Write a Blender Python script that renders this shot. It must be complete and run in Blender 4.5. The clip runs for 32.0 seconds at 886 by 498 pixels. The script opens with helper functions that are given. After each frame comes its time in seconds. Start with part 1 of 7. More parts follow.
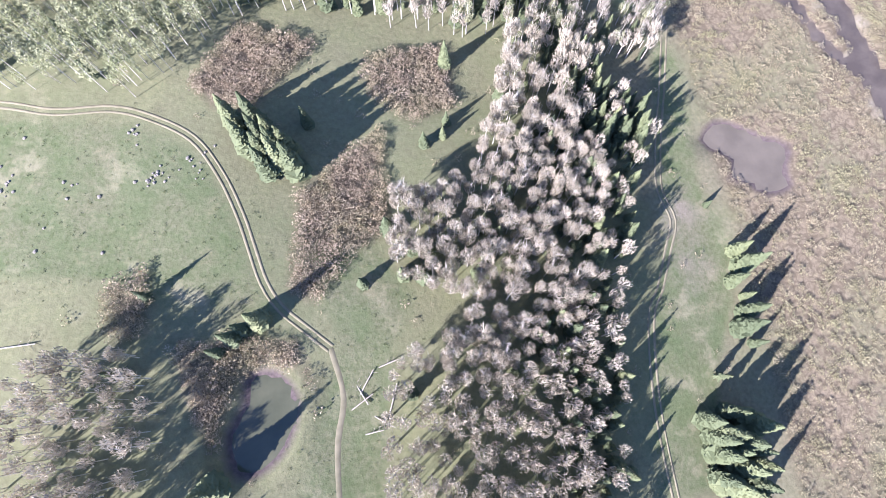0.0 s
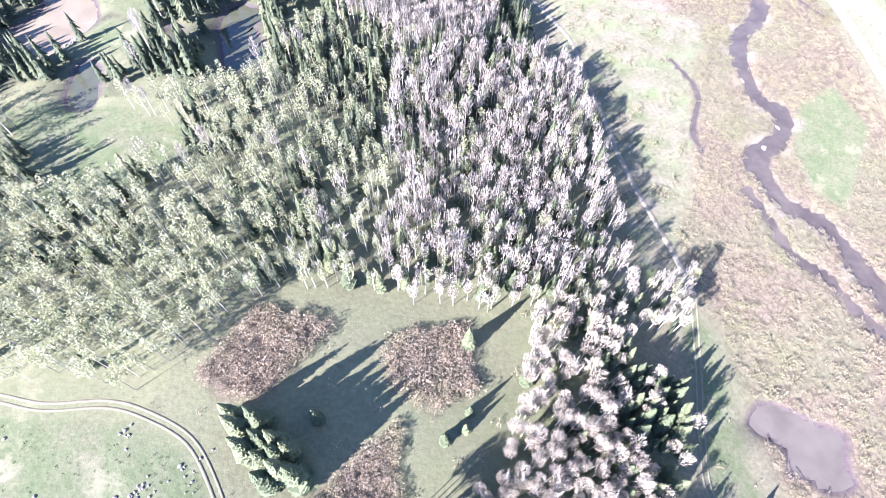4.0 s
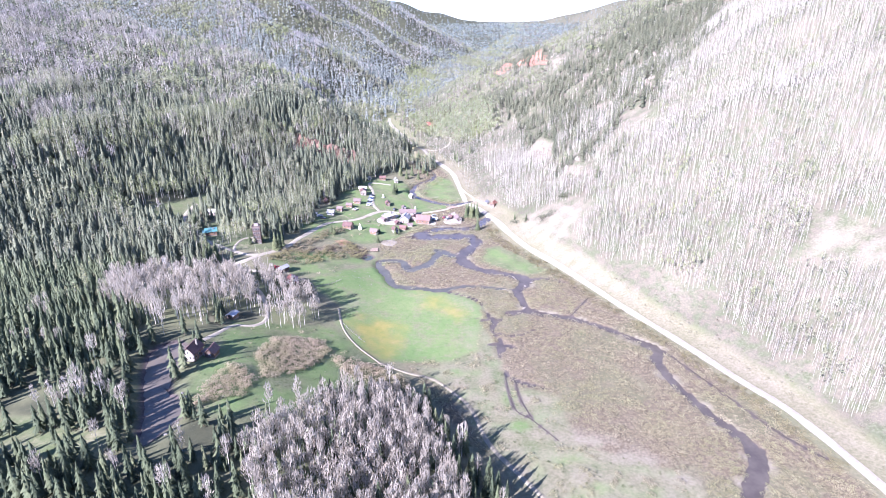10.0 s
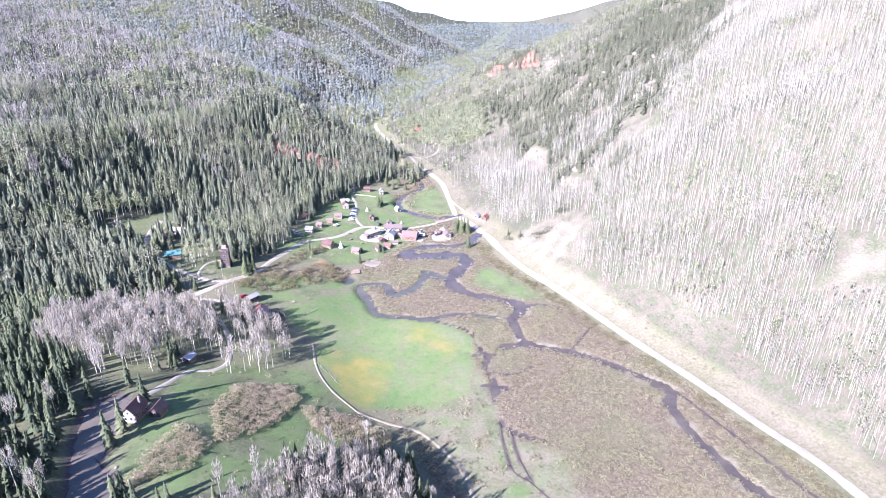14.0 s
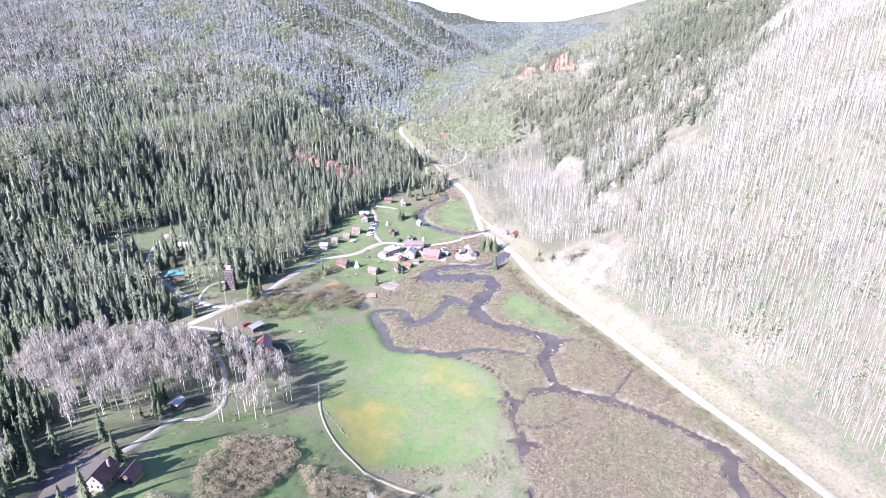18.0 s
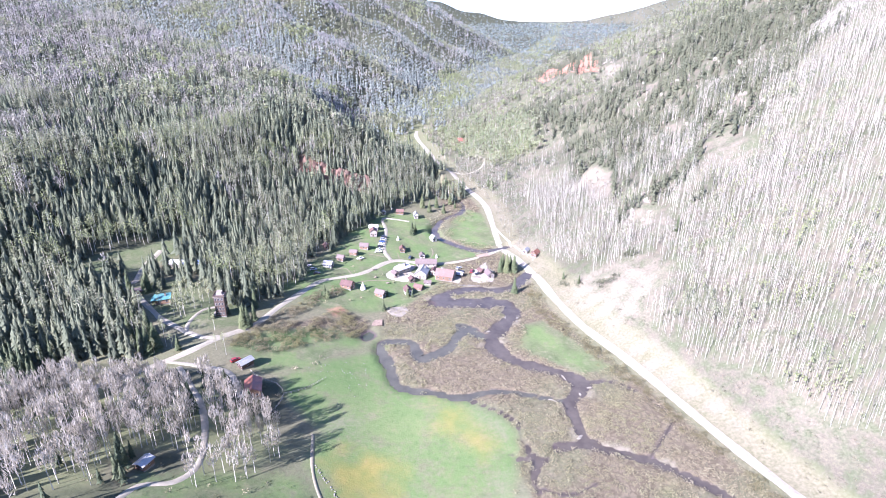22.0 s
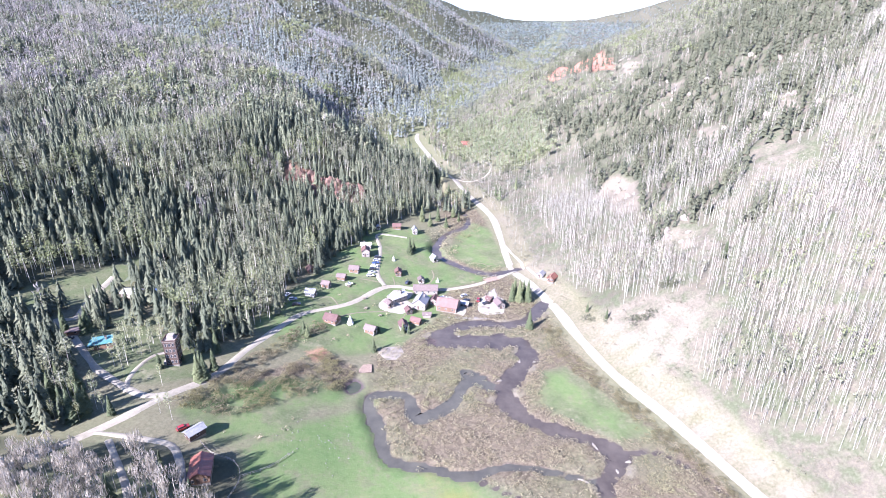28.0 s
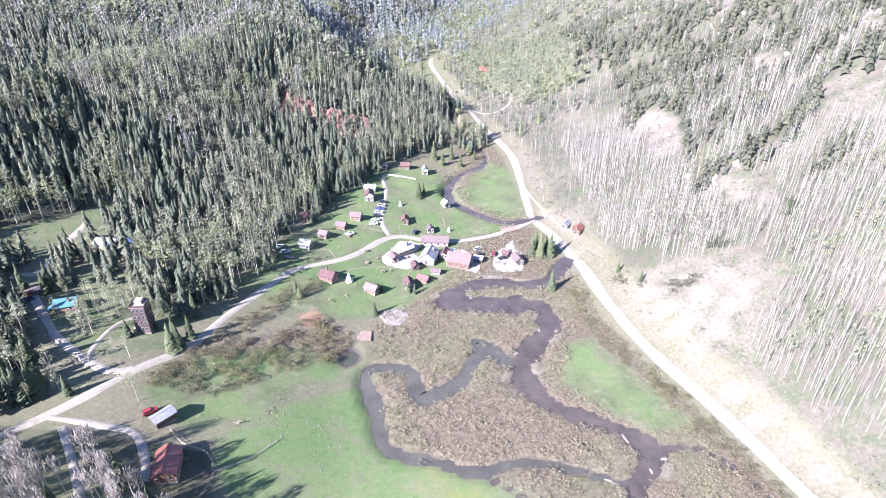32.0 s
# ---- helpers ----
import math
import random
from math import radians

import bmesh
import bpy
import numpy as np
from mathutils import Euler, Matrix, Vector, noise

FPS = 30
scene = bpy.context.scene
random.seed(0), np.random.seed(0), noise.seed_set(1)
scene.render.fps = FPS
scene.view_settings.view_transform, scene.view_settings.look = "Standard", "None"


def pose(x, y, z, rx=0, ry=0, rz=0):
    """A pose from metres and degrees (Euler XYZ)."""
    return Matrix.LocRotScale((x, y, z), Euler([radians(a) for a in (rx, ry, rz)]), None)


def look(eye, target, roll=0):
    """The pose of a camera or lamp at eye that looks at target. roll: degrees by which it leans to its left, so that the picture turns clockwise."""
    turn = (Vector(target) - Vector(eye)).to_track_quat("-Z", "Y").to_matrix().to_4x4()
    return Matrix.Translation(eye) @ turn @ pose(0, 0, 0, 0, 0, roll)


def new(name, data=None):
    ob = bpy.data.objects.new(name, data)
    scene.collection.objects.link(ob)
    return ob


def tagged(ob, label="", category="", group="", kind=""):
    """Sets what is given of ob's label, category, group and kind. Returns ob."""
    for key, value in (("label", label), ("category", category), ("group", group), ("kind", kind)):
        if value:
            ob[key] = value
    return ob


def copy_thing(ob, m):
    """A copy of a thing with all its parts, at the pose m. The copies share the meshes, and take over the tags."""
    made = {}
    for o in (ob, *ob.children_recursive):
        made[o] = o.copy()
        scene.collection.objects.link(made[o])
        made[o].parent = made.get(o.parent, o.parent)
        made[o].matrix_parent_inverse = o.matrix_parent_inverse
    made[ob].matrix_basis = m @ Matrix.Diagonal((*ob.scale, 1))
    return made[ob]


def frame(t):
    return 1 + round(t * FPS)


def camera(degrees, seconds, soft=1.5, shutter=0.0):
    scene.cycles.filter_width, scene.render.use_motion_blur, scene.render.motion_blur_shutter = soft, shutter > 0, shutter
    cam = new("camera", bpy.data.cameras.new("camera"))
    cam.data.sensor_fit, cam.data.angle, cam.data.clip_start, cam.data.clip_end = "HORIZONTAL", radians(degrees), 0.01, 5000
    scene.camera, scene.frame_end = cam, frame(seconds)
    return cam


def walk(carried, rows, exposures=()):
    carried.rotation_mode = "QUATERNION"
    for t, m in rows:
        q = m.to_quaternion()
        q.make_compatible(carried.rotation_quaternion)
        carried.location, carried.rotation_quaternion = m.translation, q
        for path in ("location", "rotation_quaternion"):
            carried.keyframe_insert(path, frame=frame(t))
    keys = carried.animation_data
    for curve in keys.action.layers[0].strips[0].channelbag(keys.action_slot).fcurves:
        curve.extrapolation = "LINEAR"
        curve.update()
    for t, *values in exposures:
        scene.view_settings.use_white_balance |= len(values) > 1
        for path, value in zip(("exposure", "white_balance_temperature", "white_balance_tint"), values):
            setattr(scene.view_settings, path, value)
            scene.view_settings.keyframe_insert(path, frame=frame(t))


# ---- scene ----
cam = camera(77.5, 32.0, 0.95)
# seconds, eye x y z, heading to the left, tilt upwards
PATH = [
    (0, 1.50, -3.00, 118.50, -1.40, -75.60),
    (0.5, 0.84, 1.64, 118.82, -1.30, -75.55),
    (1, 0.14, 6.31, 119.15, -1.20, -75.50),
    (1.5, -0.54, 10.96, 119.47, -1.03, -74.00),
    (2, -1.14, 15.57, 119.76, -0.87, -72.70),
    (2.5, -1.60, 20.10, 120.00, -0.70, -72.50),
    (3.2, -1.93, 26.18, 120.25, 0.00, -72.20),
    (3.6, -2.02, 29.59, 120.36, 0.37, -68.00),
    (4, -2.11, 33.05, 120.45, 0.65, -59.60),
    (4.5, -2.30, 37.60, 120.50, 1.00, -49.00),
    (5, -2.60, 42.40, 120.50, 1.06, -38.15),
    (5.5, -3.02, 47.25, 120.42, 1.14, -27.20),
    (5.8, -3.32, 50.16, 120.35, 1.19, -23.00),
    (6, -3.51, 52.09, 120.31, 1.22, -22.10),
    (6.2, -3.70, 54.00, 120.30, 1.25, -22.00),
    (6.5, -3.98, 56.83, 120.32, 1.00, -22.00),
    (7, -4.40, 61.50, 120.40, -0.94, -22.00),
    (7.5, -4.63, 66.21, 120.59, -2.95, -22.00),
    (8, -4.70, 70.90, 120.80, -3.45, -22.00),
    (9, -4.30, 80.10, 121.10, -4.50, -22.00),
    (10, -3.29, 89.16, 121.27, -5.03, -22.00),
    (11, -1.95, 98.10, 121.40, -5.55, -22.00),
    (12, -0.49, 106.93, 121.59, -5.72, -22.00),
    (13, 1.00, 115.70, 121.80, -5.90, -22.00),
    (14.5, 2.97, 128.81, 122.26, -6.00, -22.00),
    (16.4, 5.17, 145.46, 122.83, -5.95, -22.00),
    (17, 5.80, 150.80, 122.90, -5.30, -22.00),
    (17.5, 6.31, 155.31, 122.90, -3.75, -22.00),
    (18, 6.79, 159.86, 122.87, -3.10, -22.00),
    (18.5, 7.25, 164.40, 122.83, -2.70, -22.00),
    (19, 7.70, 168.90, 122.80, -2.40, -22.00),
    (20, 8.54, 177.76, 122.84, -1.94, -22.00),
    (21, 9.30, 186.50, 122.80, -1.47, -22.00),
    (22, 9.96, 195.12, 122.55, -1.23, -22.00),
    (23, 10.50, 203.70, 122.10, -1.00, -22.00),
    (24, 10.86, 212.24, 121.42, -0.94, -22.00),
    (25, 11.10, 220.90, 120.50, -0.87, -22.00),
    (26.5, 11.25, 234.55, 118.53, -0.90, -22.00),
    (28, 11.40, 248.50, 116.20, -0.92, -22.00),
    (29, 11.59, 257.72, 114.52, -0.93, -22.00),
    (30, 12.00, 267.00, 113.00, -0.93, -22.00),
    (30.6, 12.50, 272.64, 112.38, -0.90, -22.00),
    (30.9, 12.80, 275.48, 112.13, 0.50, -22.00),
    (31.2, 13.13, 278.32, 111.91, 0.71, -22.00),
    (31.7, 13.69, 283.06, 111.54, 0.83, -22.00),
    (31.8, 13.79, 284.01, 111.46, 0.85, -23.20),
    (31.9, 13.90, 284.95, 111.38, 0.88, -27.80),
    (32, 14.00, 285.90, 111.30, 0.90, -29.45),
]
walk(cam, [(t, pose(x, y, z, 90 + tilt, 0, head)) for t, x, y, z, head, tilt in PATH],
     [(0, 2.28, 5720, 26), (1, 2.66, 5680, 26), (2, 2.94, 5650, 28), (2.8, 2.94, 5610, 28.5), (4.5, 2.78, 5530, 30), (5.5, 2.6, 5510, 31), (7, 2.32, 5500, 31), (15, 2.26, 5520, 29.5), (32, 2.2, 5560, 27)])

# ---- sky and sun ----
SUN_UP, SUN_AWAY = 32.5, (0.73, 0.68)  # the sun's height in degrees, and the way the shadows fall
world = bpy.data.worlds.new("sky")
scene.world = world
world.use_nodes = True
wn, wl = world.node_tree.nodes, world.node_tree.links
sky = wn.new("ShaderNodeTexSky")
sky.sky_type, sky.sun_disc = "NISHITA", False
sky.sun_elevation, sky.sun_rotation = radians(SUN_UP), math.atan2(-SUN_AWAY[0], -SUN_AWAY[1])
sky.altitude, sky.dust_density, sky.ozone_density = 2700, 0.6, 3.0
wn["Background"].inputs["Strength"].default_value = 0.086
wl.new(sky.outputs[0], wn["Background"].inputs["Color"])
sun = new("sun", bpy.data.lights.new("sun", "SUN"))
sun.data.energy, sun.data.angle, sun.data.color = 4.55, radians(0.6), (1.0, 0.93, 0.845)
c = math.cos(radians(SUN_UP))
sun.matrix_world = look((0, 0, 300), (c * SUN_AWAY[0], c * SUN_AWAY[1], 300 - math.sin(radians(SUN_UP))))


# ---- materials ----
def material(name, rough=0.85, spec=0.3, metal=0.0):
    m = bpy.data.materials.new(name)
    m.use_nodes = True
    b = m.node_tree.nodes["Principled BSDF"]
    b.inputs["Roughness"].default_value, b.inputs["Metallic"].default_value = rough, metal
    b.inputs["Specular IOR Level"].default_value = spec
    return m, m.node_tree.nodes, m.node_tree.links, b


def noise_at(n, l, scale, detail=4.0, coords=None, rough=0.6):
    t = n.new("ShaderNodeTexNoise")
    t.inputs["Scale"].default_value, t.inputs["Detail"].default_value, t.inputs["Roughness"].default_value = scale, detail, rough
    if coords is None:
        coords = n.new("ShaderNodeNewGeometry").outputs["Position"]
    l.new(coords, t.inputs["Vector"])
    return t.outputs["Fac"]


def ramp(n, l, fac, *stops):
    r = n.new("ShaderNodeValToRGB")
    e = r.color_ramp.elements
    for k, (at, col) in enumerate(stops):
        el = e[k] if k < 2 else e.new(at)
        el.position, el.color = at, (*col, 1)
    l.new(fac, r.inputs["Fac"])
    return r.outputs["Color"]


def mix(n, l, fac, a, b, blend="MIX"):
    m = n.new("ShaderNodeMix")
    m.data_type, m.blend_type = "RGBA", blend
    for s, v in ((m.inputs["Factor"], fac), (m.inputs["A"], a), (m.inputs["B"], b)):
        if isinstance(v, bpy.types.NodeSocket):
            l.new(v, s)
        elif isinstance(v, tuple):
            s.default_value = (*v, 1)
        else:
            s.default_value = v
    return m.outputs["Result"]


def sums(n, l, op, a, b=None, clamp=False):
    m = n.new("ShaderNodeMath")
    m.operation, m.use_clamp = op, clamp
    for s, v in zip(m.inputs, (a, b)):
        if isinstance(v, bpy.types.NodeSocket):
            l.new(v, s)
        elif v is not None:
            s.default_value = v
    return m.outputs[0]


def bump(n, l, b, fac, strength, distance):
    k = n.new("ShaderNodeBump")
    k.inputs["Strength"].default_value, k.inputs["Distance"].default_value = strength, distance
    l.new(fac, k.inputs["Height"])
    l.new(k.outputs[0], b.inputs["Normal"])


def plain(name, a, b_, scale, rough=0.8, spec=0.3, metal=0.0, relief=0.0):
    """A surface that wanders between two colours at two scales."""
    m, n, l, b = material(name, rough, spec, metal)
    p = n.new("ShaderNodeNewGeometry").outputs["Position"]
    fine, wide = noise_at(n, l, scale, 6, p), noise_at(n, l, scale * 0.13, 3, p)
    l.new(ramp(n, l, sums(n, l, "ADD", sums(n, l, "MULTIPLY", fine, 0.6), sums(n, l, "MULTIPLY", wide, 0.4)), (0.34, a), (0.66, b_)), b.inputs["Base Color"])
    if relief:
        bump(n, l, b, fine, 0.6, relief)
    return m


def leafy(name, stops, scale=0.9, rough=0.75, spec=0.2, thin=0.0, drift=None, relief=0.0):
    """Plants: each tree or bush has its own tone, broken up within the crown. thin: light that passes the leaves; drift: a colour that comes and goes over the land, and its scale."""
    m, n, l, b = material(name, rough, spec)
    at = n.new("ShaderNodeAttribute")
    at.attribute_name = "tone"
    own = sums(n, l, "FRACT", sums(n, l, "ADD", at.outputs["Fac"], n.new("ShaderNodeObjectInfo").outputs["Random"]))
    fine = noise_at(n, l, scale, 3)
    f = sums(n, l, "ADD", sums(n, l, "MULTIPLY", own, 0.7), sums(n, l, "MULTIPLY", sums(n, l, "SUBTRACT", fine, 0.2), 0.5))
    col = ramp(n, l, f, *stops)
    if drift:
        col = mix(n, l, ramp(n, l, noise_at(n, l, drift[1], 4, None, 0.65), (0.44, (0, 0, 0)), (0.6, (0.85, 0.85, 0.85))), col, drift[0])
    l.new(col, b.inputs["Base Color"])
    if relief:
        bump(n, l, b, noise_at(n, l, 1.6, 4, None, 0.7), 1.0, relief)
    if thin:
        t, both = n.new("ShaderNodeBsdfTranslucent"), n.new("ShaderNodeMixShader")
        both.inputs[0].default_value = thin
        l.new(col, t.inputs["Color"]), l.new(b.outputs[0], both.inputs[1]), l.new(t.outputs[0], both.inputs[2])
        l.new(both.outputs[0], n["Material Output"].inputs["Surface"])
    return m


SPRUCE = leafy("spruce_needles", [(0.0, (0.06, 0.078, 0.042)), (0.5, (0.092, 0.113, 0.058)), (0.8, (0.128, 0.148, 0.074)), (1.0, (0.17, 0.182, 0.092))])
FOREST = leafy("forest_needles", [(0.0, (0.06, 0.073, 0.05)), (0.5, (0.095, 0.11, 0.072)), (0.8, (0.135, 0.148, 0.095)), (1.0, (0.175, 0.182, 0.118))], relief=0.5)
BENCH = leafy("bench_needles", [(0.0, (0.044, 0.06, 0.036)), (0.5, (0.072, 0.092, 0.052)), (0.8, (0.108, 0.128, 0.07)), (1.0, (0.146, 0.162, 0.09))], relief=0.5)
FIR_DRY = leafy("dry_slope_needles", [(0.0, (0.062, 0.072, 0.046)), (1.0, (0.125, 0.13, 0.082))], relief=0.6)
HILL_LEAVES = leafy("hill_aspen_leaves", [(0.0, (0.20, 0.212, 0.14)), (0.6, (0.27, 0.28, 0.185)), (1.0, (0.34, 0.342, 0.235))], 0.3, thin=0.4, drift=((0.25, 0.285, 0.135), 0.012))
STAND_LEAVES = leafy("green_stand_leaves", [(0.0, (0.215, 0.265, 0.14)), (1.0, (0.30, 0.345, 0.195))], 0.3, thin=0.4)
SLOPE_BARK = leafy("sunny_slope_bark", [(0.0, (0.32, 0.305, 0.262)), (1.0, (0.50, 0.48, 0.42))], 0.4)
SLOPE_TWIGS = leafy("sunny_slope_twigs", [(0.0, (0.20, 0.188, 0.15)), (1.0, (0.30, 0.282, 0.228))], 0.4, thin=0.4)
TWIGS = leafy("bare_aspen_twigs", [(0.0, (0.33, 0.30, 0.238)), (0.6, (0.42, 0.382, 0.305)), (1.0, (0.51, 0.468, 0.38))], thin=0.2)
TWIGS_MID = leafy("grove_twigs", [(0.0, (0.30, 0.274, 0.228)), (0.6, (0.385, 0.354, 0.298)), (1.0, (0.475, 0.438, 0.372))], thin=0.4)
BARK = leafy("aspen_bark", [(0.0, (0.40, 0.38, 0.335)), (1.0, (0.58, 0.555, 0.50))], 2.5)
# bluish, lightened base colours of the far woods imitate distance haze
FAR_ASPEN_HAZED = leafy("hazed_far_range_aspens", [(0.0, (0.20, 0.235, 0.20)), (1.0, (0.28, 0.315, 0.255))], 0.05, thin=0.4)
FAR_NEEDLES_HAZED = leafy("hazed_far_range_needles", [(0.0, (0.09, 0.118, 0.118)), (1.0, (0.16, 0.19, 0.178))], 0.05)
MOUNTAIN_NEEDLES_HAZED = leafy("hazed_mountain_needles", [(0.0, (0.085, 0.102, 0.095)), (0.6, (0.138, 0.158, 0.142)), (1.0, (0.20, 0.216, 0.188))], 0.4)
MOUNTAIN_TWIGS_HAZED = leafy("hazed_mountain_aspen_twigs", [(0.0, (0.20, 0.194, 0.198)), (0.7, (0.255, 0.248, 0.252)), (1.0, (0.315, 0.306, 0.308))], 0.4, thin=0.3, drift=((0.27, 0.29, 0.245), 0.008))
VALLEY_BRUSH = leafy("valley_brush", [(0.0, (0.21, 0.21, 0.16)), (1.0, (0.31, 0.305, 0.245))], 0.4, thin=0.4)
SPRUCE_BARK = plain("spruce_bark", (0.08, 0.06, 0.045), (0.14, 0.11, 0.085), 6)
LEAVES = leafy("young_aspen_leaves", [(0.0, (0.25, 0.272, 0.15)), (0.6, (0.33, 0.348, 0.2)), (1.0, (0.41, 0.415, 0.26))], thin=0.4)
WILLOW = leafy("willow_twigs", [(0.0, (0.205, 0.182, 0.12)), (0.4, (0.285, 0.252, 0.168)), (0.75, (0.345, 0.308, 0.21)), (0.9, (0.325, 0.302, 0.185)), (1.0, (0.30, 0.302, 0.165))], thin=0.3, drift=((0.275, 0.27, 0.15), 0.03))
BRUSH = leafy("bare_thicket_twigs", [(0.0, (0.215, 0.178, 0.125)), (0.5, (0.31, 0.258, 0.185)), (0.85, (0.385, 0.328, 0.235)), (1.0, (0.315, 0.30, 0.17))], thin=0.2, drift=((0.30, 0.275, 0.165), 0.06))
FEN = leafy("fen_willow_twigs", [(0.0, (0.15, 0.13, 0.085)), (0.5, (0.22, 0.19, 0.125)), (0.8, (0.275, 0.24, 0.16)), (1.0, (0.24, 0.24, 0.12))], thin=0.3, drift=((0.21, 0.20, 0.095), 0.05))
TUSSOCK = leafy("grass_tussocks", [(0.0, (0.08, 0.10, 0.045)), (0.6, (0.125, 0.145, 0.07)), (1.0, (0.19, 0.185, 0.105))], thin=0.3)
HEDGE = leafy("roadside_willow_twigs", [(0.0, (0.14, 0.125, 0.07)), (1.0, (0.26, 0.24, 0.135))], thin=0.4)
SAGE = leafy("sagebrush", [(0.0, (0.15, 0.145, 0.105)), (1.0, (0.24, 0.228, 0.168))], thin=0.4)
GREY_TWIGS = leafy("grey_aspen_twigs", [(0.0, (0.185, 0.172, 0.162)), (0.7, (0.24, 0.226, 0.214)), (1.0, (0.30, 0.282, 0.266))], thin=0.25, drift=((0.27, 0.262, 0.205), 0.009))


def ground_material():
    m, n, l, b = material("ground", 0.95, 0.1)
    p = n.new("ShaderNodeNewGeometry").outputs["Position"]
    n1, n2, n3, n4 = (noise_at(n, l, s, 5, p) for s in (0.9, 0.16, 0.035, 3.2))
    za, zb, zc, zd = (n.new("ShaderNodeAttribute") for _ in range(4))
    za.attribute_name, zb.attribute_name, zc.attribute_name, zd.attribute_name = "zone_a", "zone_b", "needle_floor", "slope_floor"
    sa, sb = n.new("ShaderNodeSeparateColor"), n.new("ShaderNodeSeparateColor")
    l.new(za.outputs["Color"], sa.inputs[0]), l.new(zb.outputs["Color"], sb.inputs[0])

    def edge(mask, soft=0.25, rag=0.5):
        """The mask with a ragged rim."""
        w = sums(n, l, "ADD", mask, sums(n, l, "MULTIPLY", sums(n, l, "SUBTRACT", sums(n, l, "ADD", sums(n, l, "MULTIPLY", n1, 0.5), sums(n, l, "MULTIPLY", n2, 0.5)), 0.5), rag * 2))
        r = n.new("ShaderNodeMapRange")
        r.inputs["From Min"].default_value, r.inputs["From Max"].default_value = 0.5 - soft, 0.5 + soft
        l.new(w, r.inputs["Value"])
        return r.outputs["Result"]

    dry = mix(n, l, n2, ramp(n, l, n1, (0.3, (0.105, 0.105, 0.063)), (0.7, (0.175, 0.17, 0.109))), ramp(n, l, n1, (0.3, (0.135, 0.123, 0.078)), (0.7, (0.21, 0.195, 0.132))))
    lush = mix(n, l, n3, ramp(n, l, n1, (0.3, (0.07, 0.096, 0.04)), (0.7, (0.118, 0.142, 0.069))), ramp(n, l, n2, (0.3, (0.09, 0.119, 0.057)), (0.7, (0.162, 0.169, 0.102))))
    lush = mix(n, l, sums(n, l, "MULTIPLY", ramp(n, l, noise_at(n, l, 0.11, 6, p, 0.7), (0.42, (0, 0, 0)), (0.62, (1, 1, 1))), 0.6), lush, dry)
    lush = mix(n, l, ramp(n, l, noise_at(n, l, 0.5, 6, p, 0.75), (0.54, (0, 0, 0)), (0.66, (0.7, 0.7, 0.7))), lush, (0.075, 0.095, 0.042))
    lush = mix(n, l, ramp(n, l, noise_at(n, l, 1.7, 6, p, 0.8), (0.52, (0, 0, 0)), (0.62, (0.65, 0.65, 0.65))), lush, (0.07, 0.092, 0.042))
    lush = mix(n, l, ramp(n, l, noise_at(n, l, 0.09, 4, p, 0.7), (0.55, (0, 0, 0)), (0.68, (0.6, 0.6, 0.6))), lush, (0.26, 0.24, 0.16))
    litter = mix(n, l, n2, ramp(n, l, n1, (0.3, (0.10, 0.105, 0.055)), (0.7, (0.185, 0.178, 0.105))), ramp(n, l, n4, (0.3, (0.105, 0.135, 0.06)), (0.7, (0.21, 0.215, 0.125))))
    field = mix(n, l, n2, ramp(n, l, n1, (0.3, (0.082, 0.145, 0.05)), (0.7, (0.125, 0.18, 0.07))), ramp(n, l, n3, (0.35, (0.11, 0.162, 0.062)), (0.65, (0.19, 0.205, 0.10))))
    field = mix(n, l, ramp(n, l, noise_at(n, l, 0.07, 7, p, 0.75), (0.50, (0, 0, 0)), (0.62, (0.75, 0.75, 0.75))), field, dry)
    field = mix(n, l, ramp(n, l, noise_at(n, l, 0.45, 7, p, 0.8), (0.5, (0, 0, 0)), (0.66, (0.8, 0.8, 0.8))), field, (0.075, 0.125, 0.045))
    field = mix(n, l, ramp(n, l, noise_at(n, l, 1.3, 5, p, 0.8), (0.56, (0, 0, 0)), (0.7, (0.6, 0.6, 0.6))), field, (0.20, 0.21, 0.13))
    gold = ramp(n, l, n2, (0.3, (0.165, 0.175, 0.055)), (0.7, (0.24, 0.205, 0.07)))
    bog = mix(n, l, n2, ramp(n, l, n1, (0.36, (0.075, 0.062, 0.044)), (0.62, (0.19, 0.16, 0.112))), ramp(n, l, n4, (0.36, (0.078, 0.065, 0.045)), (0.62, (0.22, 0.185, 0.13))))
    bog = mix(n, l, ramp(n, l, noise_at(n, l, 0.05, 5, p, 0.65), (0.54, (0, 0, 0)), (0.66, (0.45, 0.45, 0.45))), bog, ramp(n, l, n1, (0.3, (0.14, 0.135, 0.07)), (0.7, (0.23, 0.21, 0.12))))
    crack = n.new("ShaderNodeTexVoronoi")
    crack.feature = "DISTANCE_TO_EDGE"
    crack.inputs["Scale"].default_value = 0.36
    bend = n.new("ShaderNodeVectorMath")
    bend.operation = "MULTIPLY_ADD"
    wavy = n.new("ShaderNodeTexNoise")
    wavy.inputs["Scale"].default_value = 0.35
    l.new(p, wavy.inputs["Vector"]), l.new(wavy.outputs["Color"], bend.inputs[0]), l.new(p, bend.inputs[2])
    bend.inputs[1].default_value = (5, 5, 0)
    l.new(bend.outputs[0], crack.inputs["Vector"])
    bog = mix(n, l, ramp(n, l, crack.outputs["Distance"], (0.02, (0.5, 0.5, 0.5)), (0.12, (0, 0, 0))), bog, (0.06, 0.05, 0.036))
    soil = mix(n, l, n2, ramp(n, l, n1, (0.3, (0.16, 0.14, 0.105)), (0.7, (0.26, 0.23, 0.18))), ramp(n, l, n4, (0.3, (0.13, 0.12, 0.088)), (0.7, (0.23, 0.205, 0.16))))
